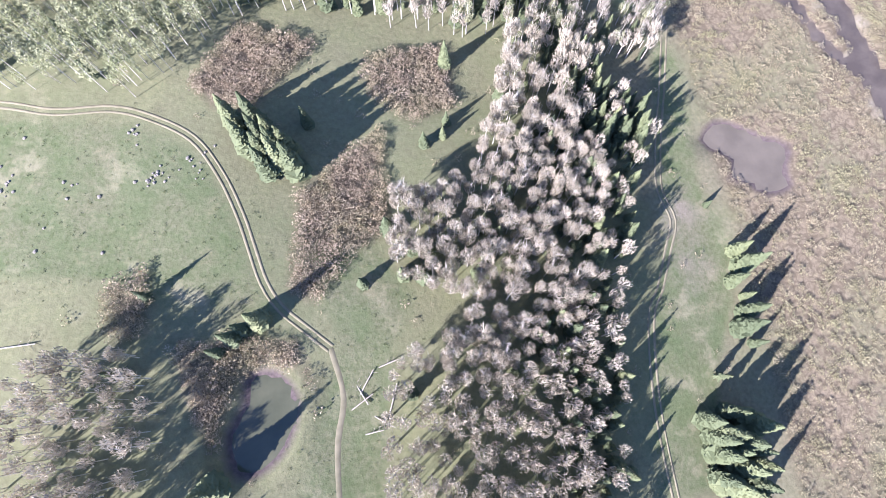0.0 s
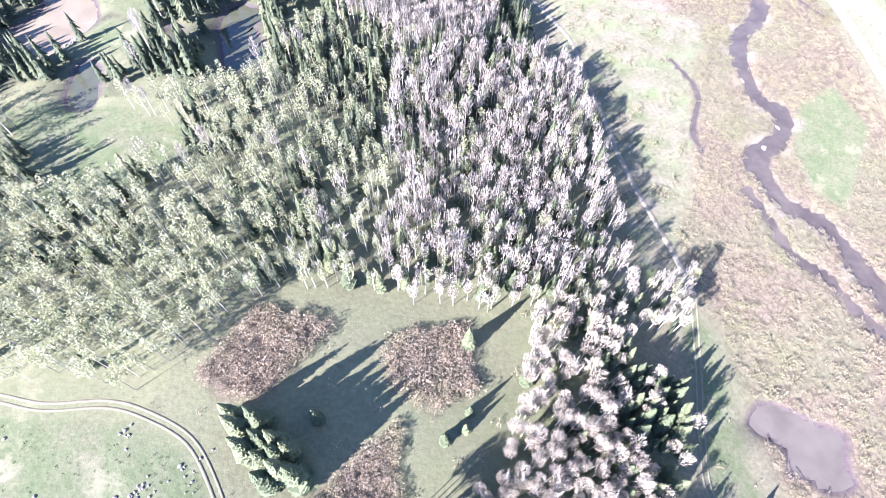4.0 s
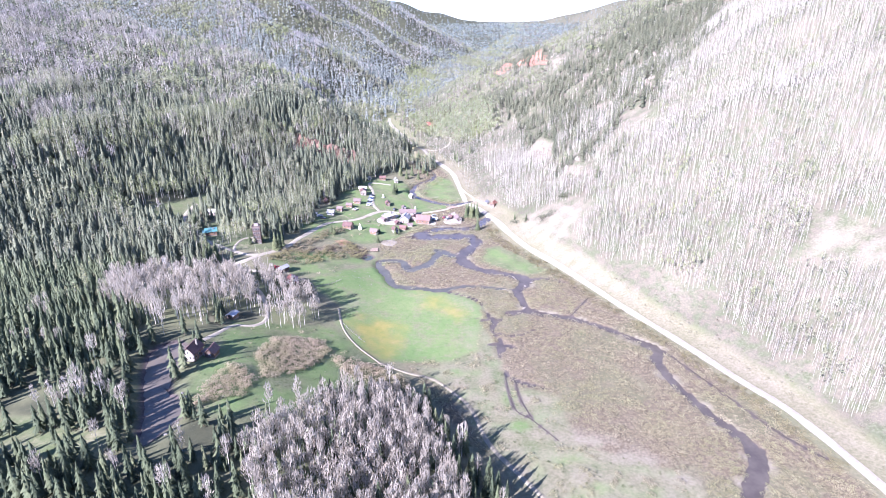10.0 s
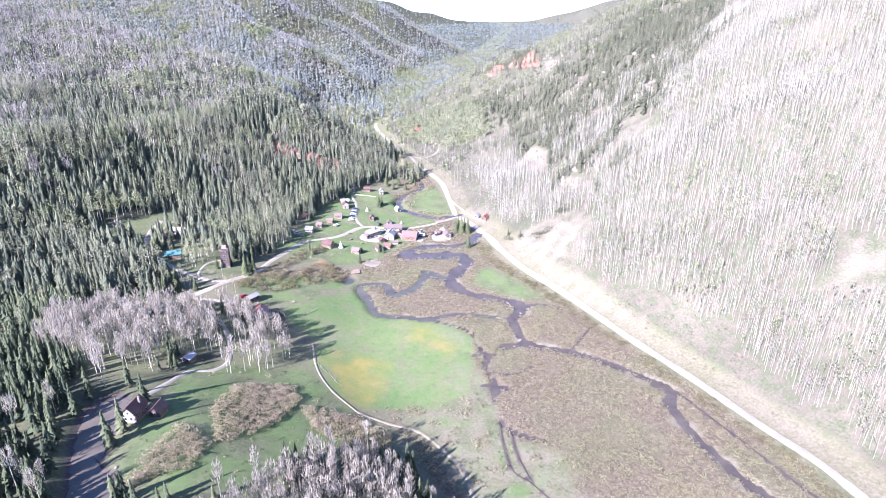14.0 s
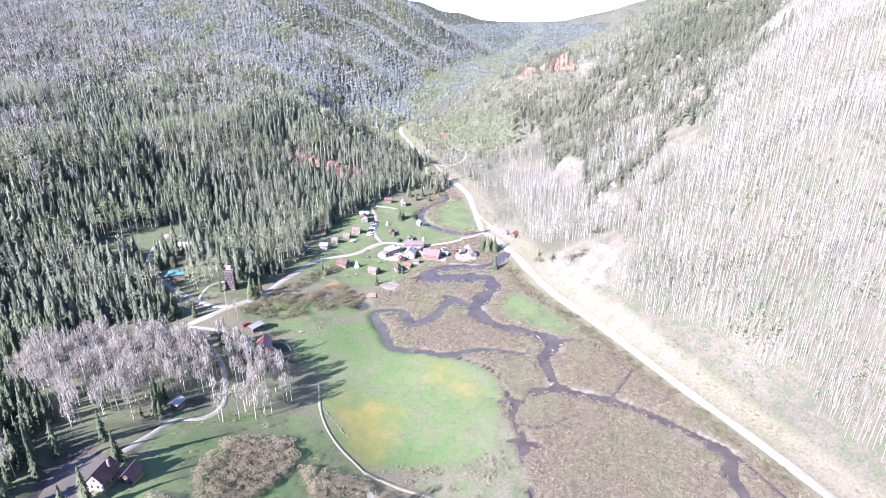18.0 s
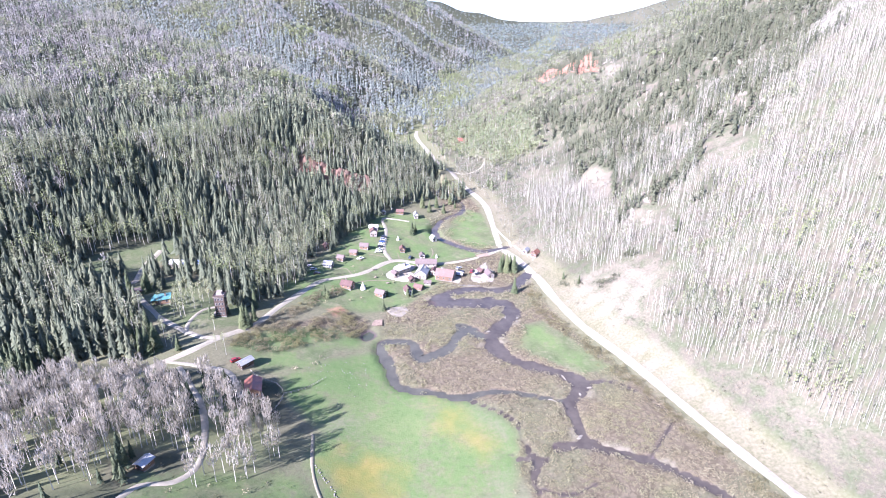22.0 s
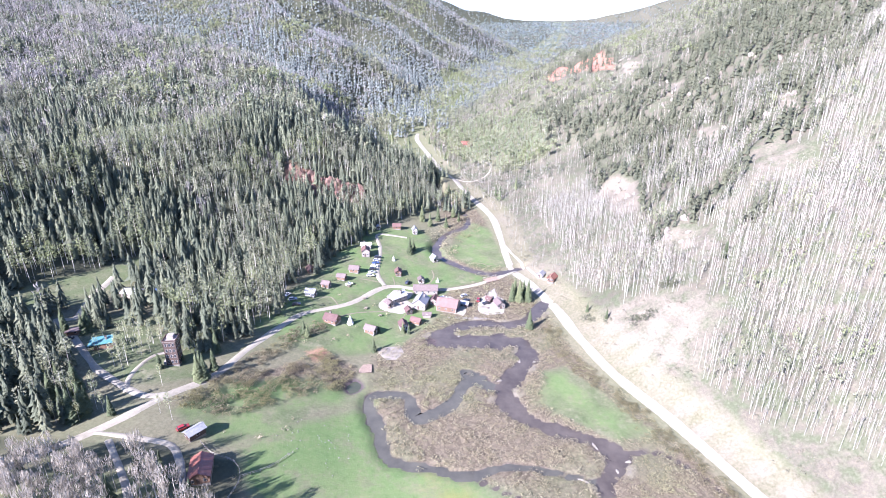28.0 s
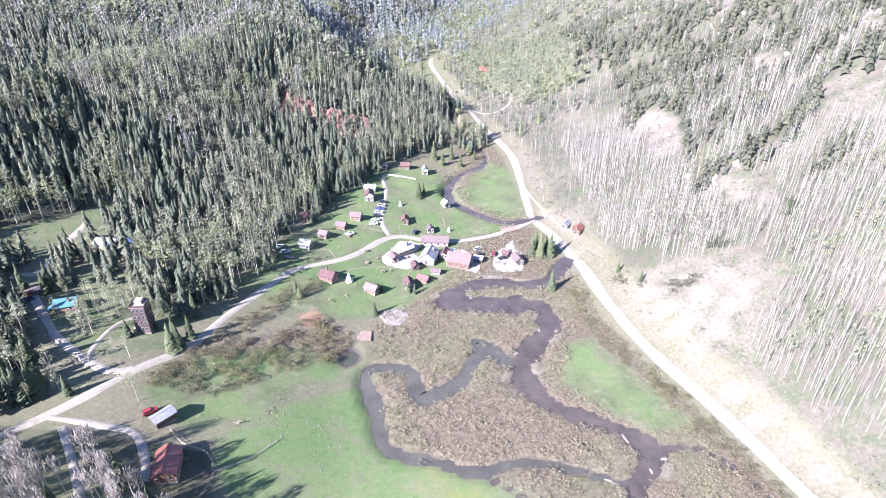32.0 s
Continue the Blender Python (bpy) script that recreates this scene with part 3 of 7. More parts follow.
# plan outlines of what covers the ground
AREAS = {k: np.array(v, float) for k, v in dict(
    field=[(-58, 404), (-40, 422), (-18, 436), (-13, 424), (-8, 409), (2, 404), (22, 401), (38, 391), (46, 379), (42, 360), (37, 335), (22, 326), (2, 327), (-17, 325), (-27, 337), (-37, 356), (-36, 375), (-52, 390)],
    gold=[(-32, 358), (-25, 369), (0, 362), (-3, 342), (-10, 327), (-20, 331), (-24, 345)],
    gold_far=[(10, 400), (24, 392), (36, 373), (30, 365), (20, 374), (12, 379)],
    hay_pale=[(-36, 384), (-19, 388), (-23, 376), (-34, 371)],
    hay_rim=[(25, 398), (39, 393), (45, 376), (39, 372), (29, 386)],
    hay_corner=[(31, 354), (40, 360), (37, 338), (28, 335)],
    meadow=[(-120, 62), (-89, 61), (-68, 60), (-54, 52), (-46, 38), (-40, 22), (-33, 12), (-50, 16), (-75, 22), (-98, 24), (-130, 30)],
    fenlawn=[(-66, 410), (-58, 426), (-44, 440), (-24, 452), (-15, 440), (-32, 427), (-58, 403)],
    glade=[(-30, 30), (-14, 32), (-6, 20), (-10, 4), (-12, -30), (-30, -30), (-26, -6), (-22, 8)],
    strip=[(70, 110), (79, 96), (80, 75), (79, 55), (88, 36), (84, 18), (76, 0), (74, -30), (54, -30), (56, 10), (64, 35), (66, 62)],
    greenpath=[(7, 314), (2, 323), (22, 326), (37, 335), (43, 358), (47, 340), (47, 318), (49, 304), (69, 294), (67, 278), (67, 263), (86, 252), (105, 242), (106, 226), (96, 206), (91, 180), (85, 150), (73, 126), (72, 110), (50, 108), (49, 151), (51, 188), (40, 235), (27, 270), (18, 300)],
    greenhouse=[(-94, 296), (-82, 318), (-60, 340), (-40, 326), (-34, 304), (-52, 272), (-74, 258), (-80, 276)],
    house_meadow=[(-88, 299), (-87, 317), (-86, 338), (-61, 346), (-38, 350), (-23, 333), (-12, 316), (2, 302), (-16, 294), (-32, 290), (-43, 277), (-45, 263), (-70, 260), (-84, 267), (-89, 279)],
    rock_meadow=[(-138, 154), (-124, 157), (-98, 155), (-79, 147), (-73, 135), (-86, 127), (-98, 116), (-112, 116)],
    bank_green=[(135, 191), (152, 203), (158, 180), (136, 143), (128, 151), (126, 169)],
    pond_wood=[(-140, 287), (-131, 306), (-110, 281), (-92, 249), (-95, 235), (-120, 251)],
    tower_yard=[(-121, 434), (-133, 446), (-146, 464), (-151, 484), (-130, 485), (-109, 477), (-86, 456), (-83, 440), (-99, 430), (-109, 431)],
    tower_lawn=[(-66, 404), (-86, 418), (-72, 440), (-40, 452), (-30, 440), (-44, 420)],
    ranch=[(-78, 482), (-68, 523), (-59, 547), (-52, 577), (-46, 622), (0, 632), (16, 600), (24, 575), (44, 556), (20, 545), (10, 505), (-8, 480), (-30, 470), (-56, 470)],
    eastlawn=[(60, 460), (71, 464), (82, 447), (95, 420), (82, 417), (68, 427), (57, 437)],
    northlawn=[(20, 590), (44, 568), (58, 575), (52, 640), (40, 650), (26, 620)],
    clearing=[(-200, 484), (-186, 506), (-169, 522), (-154, 541), (-147, 522), (-158, 496), (-178, 480)],
    scree=[(86, 490), (98, 497), (116, 490), (134, 480), (138, 464), (128, 451), (116, 446), (104, 447), (95, 464)],
    scree_up=[(134, 530), (146, 536), (155, 516), (152, 500), (142, 502), (136, 514)],
    knoll=[(206, 345), (222, 352), (236, 372), (246, 340), (262, 318), (250, 306), (226, 330)],
    whitecliff=[(127, 637), (144, 654), (156, 630), (146, 600), (137, 616)],
    redhill=[(170, 1075), (195, 1110), (262, 1200), (246, 1020), (215, 905), (185, 930)],
    cliff=[(-110, 690), (-98, 688), (-76, 681), (-46, 682), (-38, 664), (-60, 648), (-84, 650), (-104, 660)],
    conifers=[(130, 650), (149, 638), (138, 559), (135, 540), (154, 516), (170, 500), (182, 524), (189, 567), (200, 612), (202, 562), (216, 545), (244, 587), (268, 599), (308, 660), (400, 760), (330, 860), (267, 800), (218, 819), (184, 802), (140, 790), (142, 697)],
    scree_f=[(140, 635), (148, 594), (134, 563), (124, 590)],
    glade_pond=[(-199, 254), (-181, 260), (-154, 261), (-119, 257), (-91, 241), (-110, 236), (-138, 234), (-162, 239), (-175, 231)],
    glade_brush=[(-137, 220), (-114, 221), (-103, 204), (-106, 195), (-131, 210)],
    glade_shore=[(-128, 187), (-119, 198), (-105, 190), (-104, 173), (-112, 173)],
    redpatch=[(-50, 468), (-42, 475), (-37, 470), (-43, 461)],
    lot=[(-12.7, 537.2), (-1.4, 537.1), (-4.0, 527), (0.1, 521.9), (-4.4, 514.8), (-9.1, 512.6), (-18.9, 515.9), (-19.1, 523), (-14.7, 530.1)],
    terrace=[(36.7, 527.8), (45.2, 541.9), (46.9, 542.6), (47.2, 533.6), (50.5, 529.5), (48.1, 513.7), (36.1, 513.9)],
    sand=[(-16, 477), (-7, 482), (-4, 474), (-11, 470)],
    bare_strip=[(66, 56), (73, 56), (79, 44), (79, 30), (70, 22), (65, 32)],
    road_cut=[(104, 444), (117, 437), (124, 420), (128, 404), (140, 380), (136, 372), (120, 402), (108, 426)],
    tan=[(60, 284), (72, 270), (88, 262), (98, 252), (108, 240), (104, 232), (86, 244), (70, 252), (62, 268)],
    grove_near=[(23, 97), (42, 104), (51, 85), (67, 78), (60, 58), (54, 41), (48, 21), (48, 6), (46, -12), (36, -60), (-12, -60), (-11, 4), (4, 10), (11, 18), (-7, 22), (-11, 31), (-9, 46), (2, 47), (12, 54), (17, 72)],
    grove_barn=[(-149, 346), (-116, 325), (-97, 331), (-98, 346), (-79, 352), (-70, 336), (-58, 340), (-44, 361), (-60, 378), (-84, 390), (-105, 386), (-138, 380), (-158, 373)],
    grove_mid=[(-46, 262), (-9, 290), (6, 272), (12, 250), (18, 224), (10, 205), (-24, 202), (-48, 212), (-56, 234)],
    bare=[(-84, 5), (-63, 9), (-57, -2), (-56, -60), (-90, -60)],
    young=[(-170, 66), (-102, 68), (-70, 67), (-61, 77), (-50, 92), (-22, 98), (-14, 130), (-24, 160), (-60, 168), (-110, 150), (-170, 150)],
    thicket_a=[(-59, 72), (-49, 90), (-30, 87), (-44, 67), (-53, 66)],
    thicket_b=[(-32, 45), (-13, 64), (-11, 37), (-18, 31), (-28, 17), (-34, 20)],
    thicket_c=[(-72, 19), (-64, 27), (-62, 11), (-69, 9)],
    thicket_d=[(-18, 84), (4, 92), (7, 73), (-6, 66), (-17, 75)],
    thicket_e=[(-56, 8), (-32, 9), (-27, -2), (-31, 3), (-43, 3), (-46, -8), (-47, -15), (-53, -3)],
    thicket_f=[(-68, 307), (-65, 323), (-58, 331), (-42, 333), (-38, 322), (-44, 304), (-52, 293), (-61, 287)],
    thicket_g=[(-37, 318), (-29, 318), (-12, 316), (0, 307), (0, 299), (-12, 297), (-29, 302)],
    thicket_h=[(-88, 420), (-66, 446), (-40, 470), (-24, 462), (-26, 446), (-46, 436), (-66, 418)],
    thicket_i=[(-78, 286), (-73, 295), (-63, 285), (-65, 273), (-73, 269), (-82, 262), (-80, 272)],
    east_grove=[(129, 645), (173, 770), (228, 800), (330, 900), (420, 880), (380, 760), (300, 640), (231, 561), (202, 568), (188, 634), (146, 606)],
    brown_slope=[(180, 532), (192, 562), (204, 560), (212, 543), (207, 525), (191, 520)],
    scree_b=[(204, 737), (226, 775), (240, 770), (223, 737)],
    scree_c=[(197, 640), (210, 650), (204, 620), (196, 612)],
    scree_d=[(226, 604), (234, 606), (231, 572), (225, 572)],
    scree_e=[(224, 930), (236, 880), (226, 832), (219, 870)],
    green_stand=[(22, 908), (75, 912), (129, 830), (117, 754), (72, 745), (31, 836)],
    forest_foot=[(-68, 492), (-76, 470), (-90, 452), (-112, 470), (-150, 520), (-140, 600), (-80, 660), (-20, 720), (10, 700), (44, 690), (42, 664), (10, 672), (-18, 640), (-38, 600), (-50, 576), (-58, 545), (-70, 528), (-64, 512)],
    left_wood=[(-137, 400), (-116, 412), (-138, 446), (-164, 462), (-190, 478), (-260, 470), (-260, 400)],
).items()}
# lanes: width and stations
LANES = [(w, curve(p, 2.0), kind) for w, p, kind in (
    (2.4, [(-125, 66), (-102, 65), (-89, 63), (-76, 64), (-67, 62), (-57, 57), (-50, 48), (-45, 38), (-42, 30), (-39, 22), (-35, 16), (-29, 11), (-24, 7)], "track"),
    (1.6, [(-24, 7), (-21, -4), (-22, -16), (-20, -40)], "rut"),
    (2.6, [(76, 110), (72, 88), (69, 74), (67, 63), (66, 52), (69, 43), (66, 34), (62, 23), (58, 14), (57, -10), (60, -40)], "track"),
    (2.6, [(-14, 322), (0, 316), (11, 312), (20, 301), (27, 288), (31, 266), (41, 246), (50, 228), (54, 203), (58, 183), (60, 168), (65, 148), (72, 126), (76, 110)], "path"),
    (1.6, [(-38, 372), (-34, 352), (-26, 336), (-14, 322)], "path"),
    (4.6, [(60, 566), (42, 552), (21, 543), (0, 542), (-12, 542), (-21, 536), (-35, 516), (-55, 500), (-63, 486), (-73, 463), (-80, 441), (-91, 426), (-100, 412), (-108, 402), (-116, 393), (-126, 380)], "gravel"),
    (3.4, [(-18, 541), (-23, 552), (-24, 568), (-25, 591), (-29, 612), (-20, 614), (-8, 612)], "gravel"),
    (4.2, [(-91, 426), (-101, 424), (-121, 435), (-129, 442), (-138, 451), (-150, 463), (-164, 476), (-157, 478), (-161, 497), (-160, 519)], "gravel"),
    (2.6, [(-106, 424), (-109, 432), (-109, 441), (-107, 449), (-102, 453)], "gravel"),
    (3.4, [(-106, 403), (-90, 402), (-80, 401), (-74, 394), (-70, 386)], "gravel"),
    (3.2, [(-95, 305), (-89, 322), (-85, 333), (-76, 337), (-72, 347), (-76, 364), (-84, 380), (-100, 400)], "gravel"),
    (2.6, [(22, 762), (40, 742), (58, 748), (66, 768), (60, 786)], "gravel"),
    (2.2, [(58, 620), (64, 590), (72, 560), (82, 542)], "gravel"),
    (1.0, [(-40, 500), (-30, 508), (-14, 514)], "rut"), (1.0, [(-54, 515), (-46, 520), (-40, 512)], "rut"),
    (7.0, [(18, 532), (23, 526), (26, 518), (24, 512)], "gravel"),
    (1.0, [(-33, 545), (-27, 545), (-21.5, 544)], "rut"), (1.0, [(-14, 552), (-12.8, 547), (-12.2, 542)], "rut"),
    (1.0, [(9.6, 567), (10.7, 558), (6.7, 546)], "rut"), (1.0, [(-4.8, 512.4), (-6, 507), (-7.4, 501)], "rut"),
)]


# ---- helpers for meshes ----
def mesh_of(name, verts, faces, mats, which=None, tone=None, smooth=False):
    """A mesh from arrays; faces all of one size."""
    verts, faces = np.asarray(verts, np.float32), np.asarray(faces, np.int32)
    me = bpy.data.meshes.new(name)
    k = faces.shape[1]
    me.vertices.add(len(verts)), me.loops.add(faces.size), me.polygons.add(len(faces))
    me.vertices.foreach_set("co", verts.ravel())
    me.loops.foreach_set("vertex_index", faces.ravel())
    me.polygons.foreach_set("loop_start", np.arange(0, faces.size, k, dtype=np.int32))
    me.polygons.foreach_set("loop_total", np.full(len(faces), k, np.int32))
    for m in mats:
        me.materials.append(m)
    if which is not None:
        me.polygons.foreach_set("material_index", np.asarray(which, np.int32))
    if tone is not None:
        me.attributes.new("tone", "FLOAT", "POINT").data.foreach_set("value", np.asarray(tone, np.float32))
    me.polygons.foreach_set("use_smooth", np.full(len(faces), smooth))
    me.update(calc_edges=True)
    return me


def grid_faces(rows, cols):
    i = (np.arange(rows - 1)[:, None] * cols + np.arange(cols - 1)).ravel()
    return np.stack([i, i + 1, i + 1 + cols, i + cols], 1)


# ---- ground ----
def stations(lo, a, b, hi, fine, grow):
    mid = np.arange(a, b, fine)
    up, s, v = [], fine, b
    while v < hi:
        up.append(v)
        s = min(s * grow, 60)
        v += s
    down, s, v = [], fine, a - fine
    while v > lo:
        down.append(v)
        s = min(s * grow, 60)
        v -= s
    return np.array(down[::-1] + list(mid) + up)


GX, GY = stations(-2600, -150, 170, 2900, 2.2, 1.05), stations(-700, -62, 580, 4950, 2.2, 1.03)
X, Y = (a.ravel() for a in np.meshgrid(GX, GY))
Z = land(X, Y)
me = mesh_of("ground", np.stack([X, Y, Z], 1), grid_faces(len(GY), len(GX)), [ground_material()], smooth=True)


def cover(name, rim=6.0):
    return np.clip(0.5 + inside(AREAS[name], X, Y) / rim, 0, 1)


def most(*names, rim=6.0):
    return np.max([cover(k, rim) for k in names], 0)


EAST = X - road_x(Y)
FACE = (X + 240) * -0.79 + (Y - 400) * 0.61
in_marsh = np.clip((X - marsh_left(Y)) / 10 + 0.5, 0, 1) * np.clip((-EAST - 4) / 6, 0, 1) * (Y < 700)
lush = most("tower_yard", "meadow", "glade", "glade_pond", "glade_brush", "glade_shore", "strip", "greenhouse", "rock_meadow", "bank_green", "tower_lawn", "ranch", "eastlawn", "northlawn", "clearing")
lush = np.maximum(lush, 0.42 * np.clip(0.6 + waves(X, Y, 60, 11), 0, 1) * (EAST < 0) * (FACE < 20))
lush = np.maximum(lush, np.clip(0.12 + 0.3 * waves(X, Y, 120, 12), 0, 0.34) * (EAST > 25) * np.clip((Y - 620) / 120, 0, 1) * (Y < 1600))
lush = np.maximum(lush, cover("greenpath") * (0.5 + 0.4 * waves(X, Y, 22, 14)))
lush = np.maximum(lush, np.maximum(0.55 * cover("green_stand"), 0.9 * cover("house_meadow")))
pale = most("scree_f", "scree_b", "scree_c", "scree_d", "scree_e", "whitecliff", "terrace", "sand", rim=5.0)
pale = np.maximum(pale, most("scree", "scree_up", "road_cut", rim=16.0) * (0.72 + 0.45 * waves(X, Y, 17, 20)))
pale = np.maximum(pale, np.where(EAST > 0, np.clip(0.16 + 0.2 * waves(X, Y, 70, 13) + (0.55 + 0.35 * waves(X, Y, 38, 16)) * np.clip(1 - EAST / (16 + 6 * waves(X, Y, 45, 17)), 0, 1), 0.0, 1), 0) * np.clip(EAST / 8, 0, 1))
pale = np.maximum(pale, 0.42 * most("hay_pale", "hay_rim", "hay_corner", rim=12.0))
pale = np.maximum(pale, 0.5 * most("tan", "knoll", "bare_strip", "brown_slope", rim=10.0) * (1 + 0.6 * waves(X, Y, 13, 15)))
pale = np.maximum(pale, 0.36 * cover("greenpath", 12.0) * (0.9 + 0.6 * waves(X, Y, 20, 191)))
marshy = in_marsh * (1 - most("field", "greenpath", "eastlawn", "bank_green", "strip", "ranch", rim=5.0))
for r in RIVERS[:2]:
    d, i = off_line(r, X, Y, 12)
    pale = np.maximum(pale, np.clip(1.1 - np.abs(d - r[i, 2] / 2 - 1.5) / 3, 0, 1) * np.clip(1.8 * waves(X, Y, 24, 18) - 0.2, 0, 1))
    marshy = np.where(pale > 0.5, np.minimum(marshy, 0.3), marshy)
marshy = np.maximum(marshy, most("thicket_a", "thicket_b", "thicket_c", "thicket_d", "thicket_e", "thicket_f", "thicket_g", "thicket_h", "thicket_i"))
red = np.maximum(np.maximum(most("redhill", rim=12.0), 0.45 * cover("cliff", 4.0)), 0.52 * most("redpatch", rim=4.0))
woods = np.clip(FACE / 15 + 0.4, 0, 1) * (X < 60)
woods = np.maximum(woods, np.clip((marsh_left(Y) - X - 18) / 14, 0, 1) * (Y < 330) * 0.62)
woods = np.maximum(woods, np.clip((EAST - 8) / 12, 0, 1) * np.clip(0.75 + 0.5 * waves(X, Y, 40, 19), 0, 1) * (Y < 760))
lush = np.maximum(lush, np.clip((EAST - 12) / 10, 0, 1) * np.clip(0.0 + 0.4 * waves(X, Y, 55, 23), 0, 0.3) * (Y < 560))
woods = np.maximum(woods, most("grove_near", "grove_mid", "grove_barn") * 0.8)
woods = np.maximum(woods, np.where(Y > 760, np.clip((west_foot(Y) - X) / 20, 0, 1), 0))
woods = np.maximum(woods, np.clip((Y - 1900) / 300, 0, 1))
wet = np.zeros_like(X)
for r in RIVERS:
    d, i = off_line(r, X, Y, 12)
    wet = np.maximum(wet, np.clip(0.5 + (r[i, 2] / 2 + 0.35 - d) / 1.4, 0, 1))
for p, _, _ in PONDS:
    wet = np.maximum(wet, np.clip(0.5 + (inside(p, X, Y) + 0.8) / 4.5, 0, 1))
for label, chans in (("zone_a", (lush, marshy, pale, red)), ("zone_b", (woods, np.maximum(cover("gold", 10.0), 0.7 * cover("gold_far", 12.0)) * np.clip(0.8 + 0.4 * waves(X, Y, 16, 25), 0, 1), wet, np.maximum.reduce([cover("field", 8.0), most("ranch", "northlawn", "eastlawn", "greenhouse", "house_meadow", "fenlawn", "tower_lawn", rim=12.0) * np.clip(0.62 + 0.4 * waves(X, Y, 26, 21), 0, 1), cover("greenpath", 10.0) * np.clip(0.2 + 0.5 * waves(X, Y, 19, 22), 0, 0.8)])))):
    me.color_attributes.new(label, "FLOAT_COLOR", "POINT").data.foreach_set("color", np.stack(chans, 1).astype(np.float32).ravel())
needles = np.where((X < west_foot(Y)) & (beyond_crest(X, Y) > 0) & (Y > 760), 1.0, 0.0) * np.clip((west_foot(Y) - X) / 30, 0, 1)
needles = np.maximum(needles, np.clip(FACE / 15, 0, 1) * (X < 40) * (beyond_crest(X, Y) <= 5) * (1 - most("clearing", "ranch", "tower_yard", rim=8.0)))
needles = np.maximum(needles, 0.75 * np.clip((marsh_left(Y) - X - 25) / 14, 0, 1) * (Y > 160) * (Y < 400) * (1 - most("glade_pond", "glade_brush", "glade_shore", "greenhouse", "grove_barn", "field", "grove_mid", rim=6.0)) * np.clip(0.8 + 0.4 * waves(X, Y, 30, 24), 0, 1))
me.attributes.new("needle_floor", "FLOAT", "POINT").data.foreach_set("value", needles.astype(np.float32))
me.attributes.new("slope_floor", "FLOAT", "POINT").data.foreach_set("value", (np.clip((EAST - 10) / 10, 0, 1) * (Y > 120) * (1 - 0.6 * cover("green_stand"))).astype(np.float32))
ground = tagged(new("ground", me), "rolling valley floor of grass, marsh and bare pale slopes", "ground", kind="structure")


# ---- water ----
def water(name, label, mat, verts, faces):
    return tagged(new(name, mesh_of(name, verts, faces, [mat], smooth=True)), label, "water", kind="structure")


def ribbon(line, half, lift, across=3, drape=None):
    t = np.gradient(line[:, :2], axis=0)
    t /= np.linalg.norm(t, axis=1)[:, None] + 1e-9
    nrm = np.stack([t[:, 1], -t[:, 0]], 1)
    u = np.linspace(-1, 1, across)
    p = line[:, None, :2] + nrm[:, None] * (u[None, :] * half[:, None])[:, :, None]
    z = (drape or height)(p[..., 0], p[..., 1]) + lift
    return np.concatenate([p, z[..., None]], 2).reshape(-1, 3), grid_faces(len(line), across)


for k, r in enumerate(RIVERS):
    if r[:, 2].max() < 2.6:
        v, f = ribbon(r, r[:, 2] * 0.55, 0.14, 3, land)
        water("stream", "narrow dark creek in the marsh", RIVER, v, f)
        continue
    v, f = ribbon(r, r[:, 2] / 2 + 1.2, 0, 3, lambda x, y: marsh(y) - 0.42 - 0.004 * k)
    water("river" if r[:, 2].max() > 4.5 else "stream", "shallow brown meandering water between willow banks" if r[:, 2].max() > 4.5 else "narrow dark creek in the marsh", SHALLOWS if k in (3, 4) else RIVER, v, f)
for p, level, kind in PONDS:
    ring = rounded(p, 2.0)
    mid = ring.mean(0)
    ring = mid + (ring - mid) * 1.05
    v = np.vstack([np.append(mid, level - 0.3), np.column_stack([ring, np.full(len(ring), level - 0.3)])])
    f = [(0, i + 1, (i + 1) % len(ring) + 1) for i in range(len(ring))]
    water("pond", "still dark pond among trees and brush" if kind == "dark" else "shallow silty tan pond", dict(silt=SILT, mud=MUD_POND, dark=POND)[kind], v, f)

# ---- road and lanes ----
wob = np.random.RandomState(5)


def lane(name, label, width, line, mat, lift, ruts=False):
    n = len(line)
    v, f = [], []
    for side in ((-1, 1) if ruts else (0,)):
        half = (0.4 if ruts else width / 2) * (1 + 0.2 * np.convolve(wob.randn(n + 4), np.ones(5) / 5, "valid")[:n])
        t = np.gradient(line[:, :2], axis=0)
        t /= np.linalg.norm(t, axis=1)[:, None] + 1e-9
        mid = line[:, :2] + side * 0.33 * width * np.stack([t[:, 1], -t[:, 0]], 1)
        p, q = ribbon(mid, half, lift, 5, land)
        p.reshape(n, 5, 3)[:, [0, 4], 2] -= lift + 0.06
        f.append(q + sum(len(a) for a in v))
        v.append(p)
    return tagged(new(name, mesh_of(name, np.vstack(v), np.vstack(f), [mat], smooth=True)), label, "road", kind="structure")


ys = np.concatenate([np.arange(-250, 760, 3.0), np.arange(760, 950, 6.0)])
lane("road", "pale dusty gravel road along the foot of the slope", 5.2, np.stack([road_x(ys), ys], 1), GRAVEL, 0.22)
for w, p, kind in LANES:
    if kind == "gravel":
        lane("lane", "tan gravel lane between the cabins", w * 0.78, p, GRAVEL_LANE, 0.3)
    elif kind == "path":
        lane("footpath", "worn tan path along the edge of the field", w * 0.85, p, PATH_DIRT, 0.26)
    elif kind == "track":
        lane("track", "two worn dirt ruts through the grass", w, p, TRACK, 0.12, True)
    else:
        lane("footpath", "narrow footpath worn into the grass", w, p, TRACK, 0.1)


# ---- plants ----
def rot(v, a):
    c, s = np.cos(a), np.sin(a)
    return np.stack([v[..., 0] * c - v[..., 1] * s, v[..., 0] * s + v[..., 1] * c, v[..., 2]], -1)


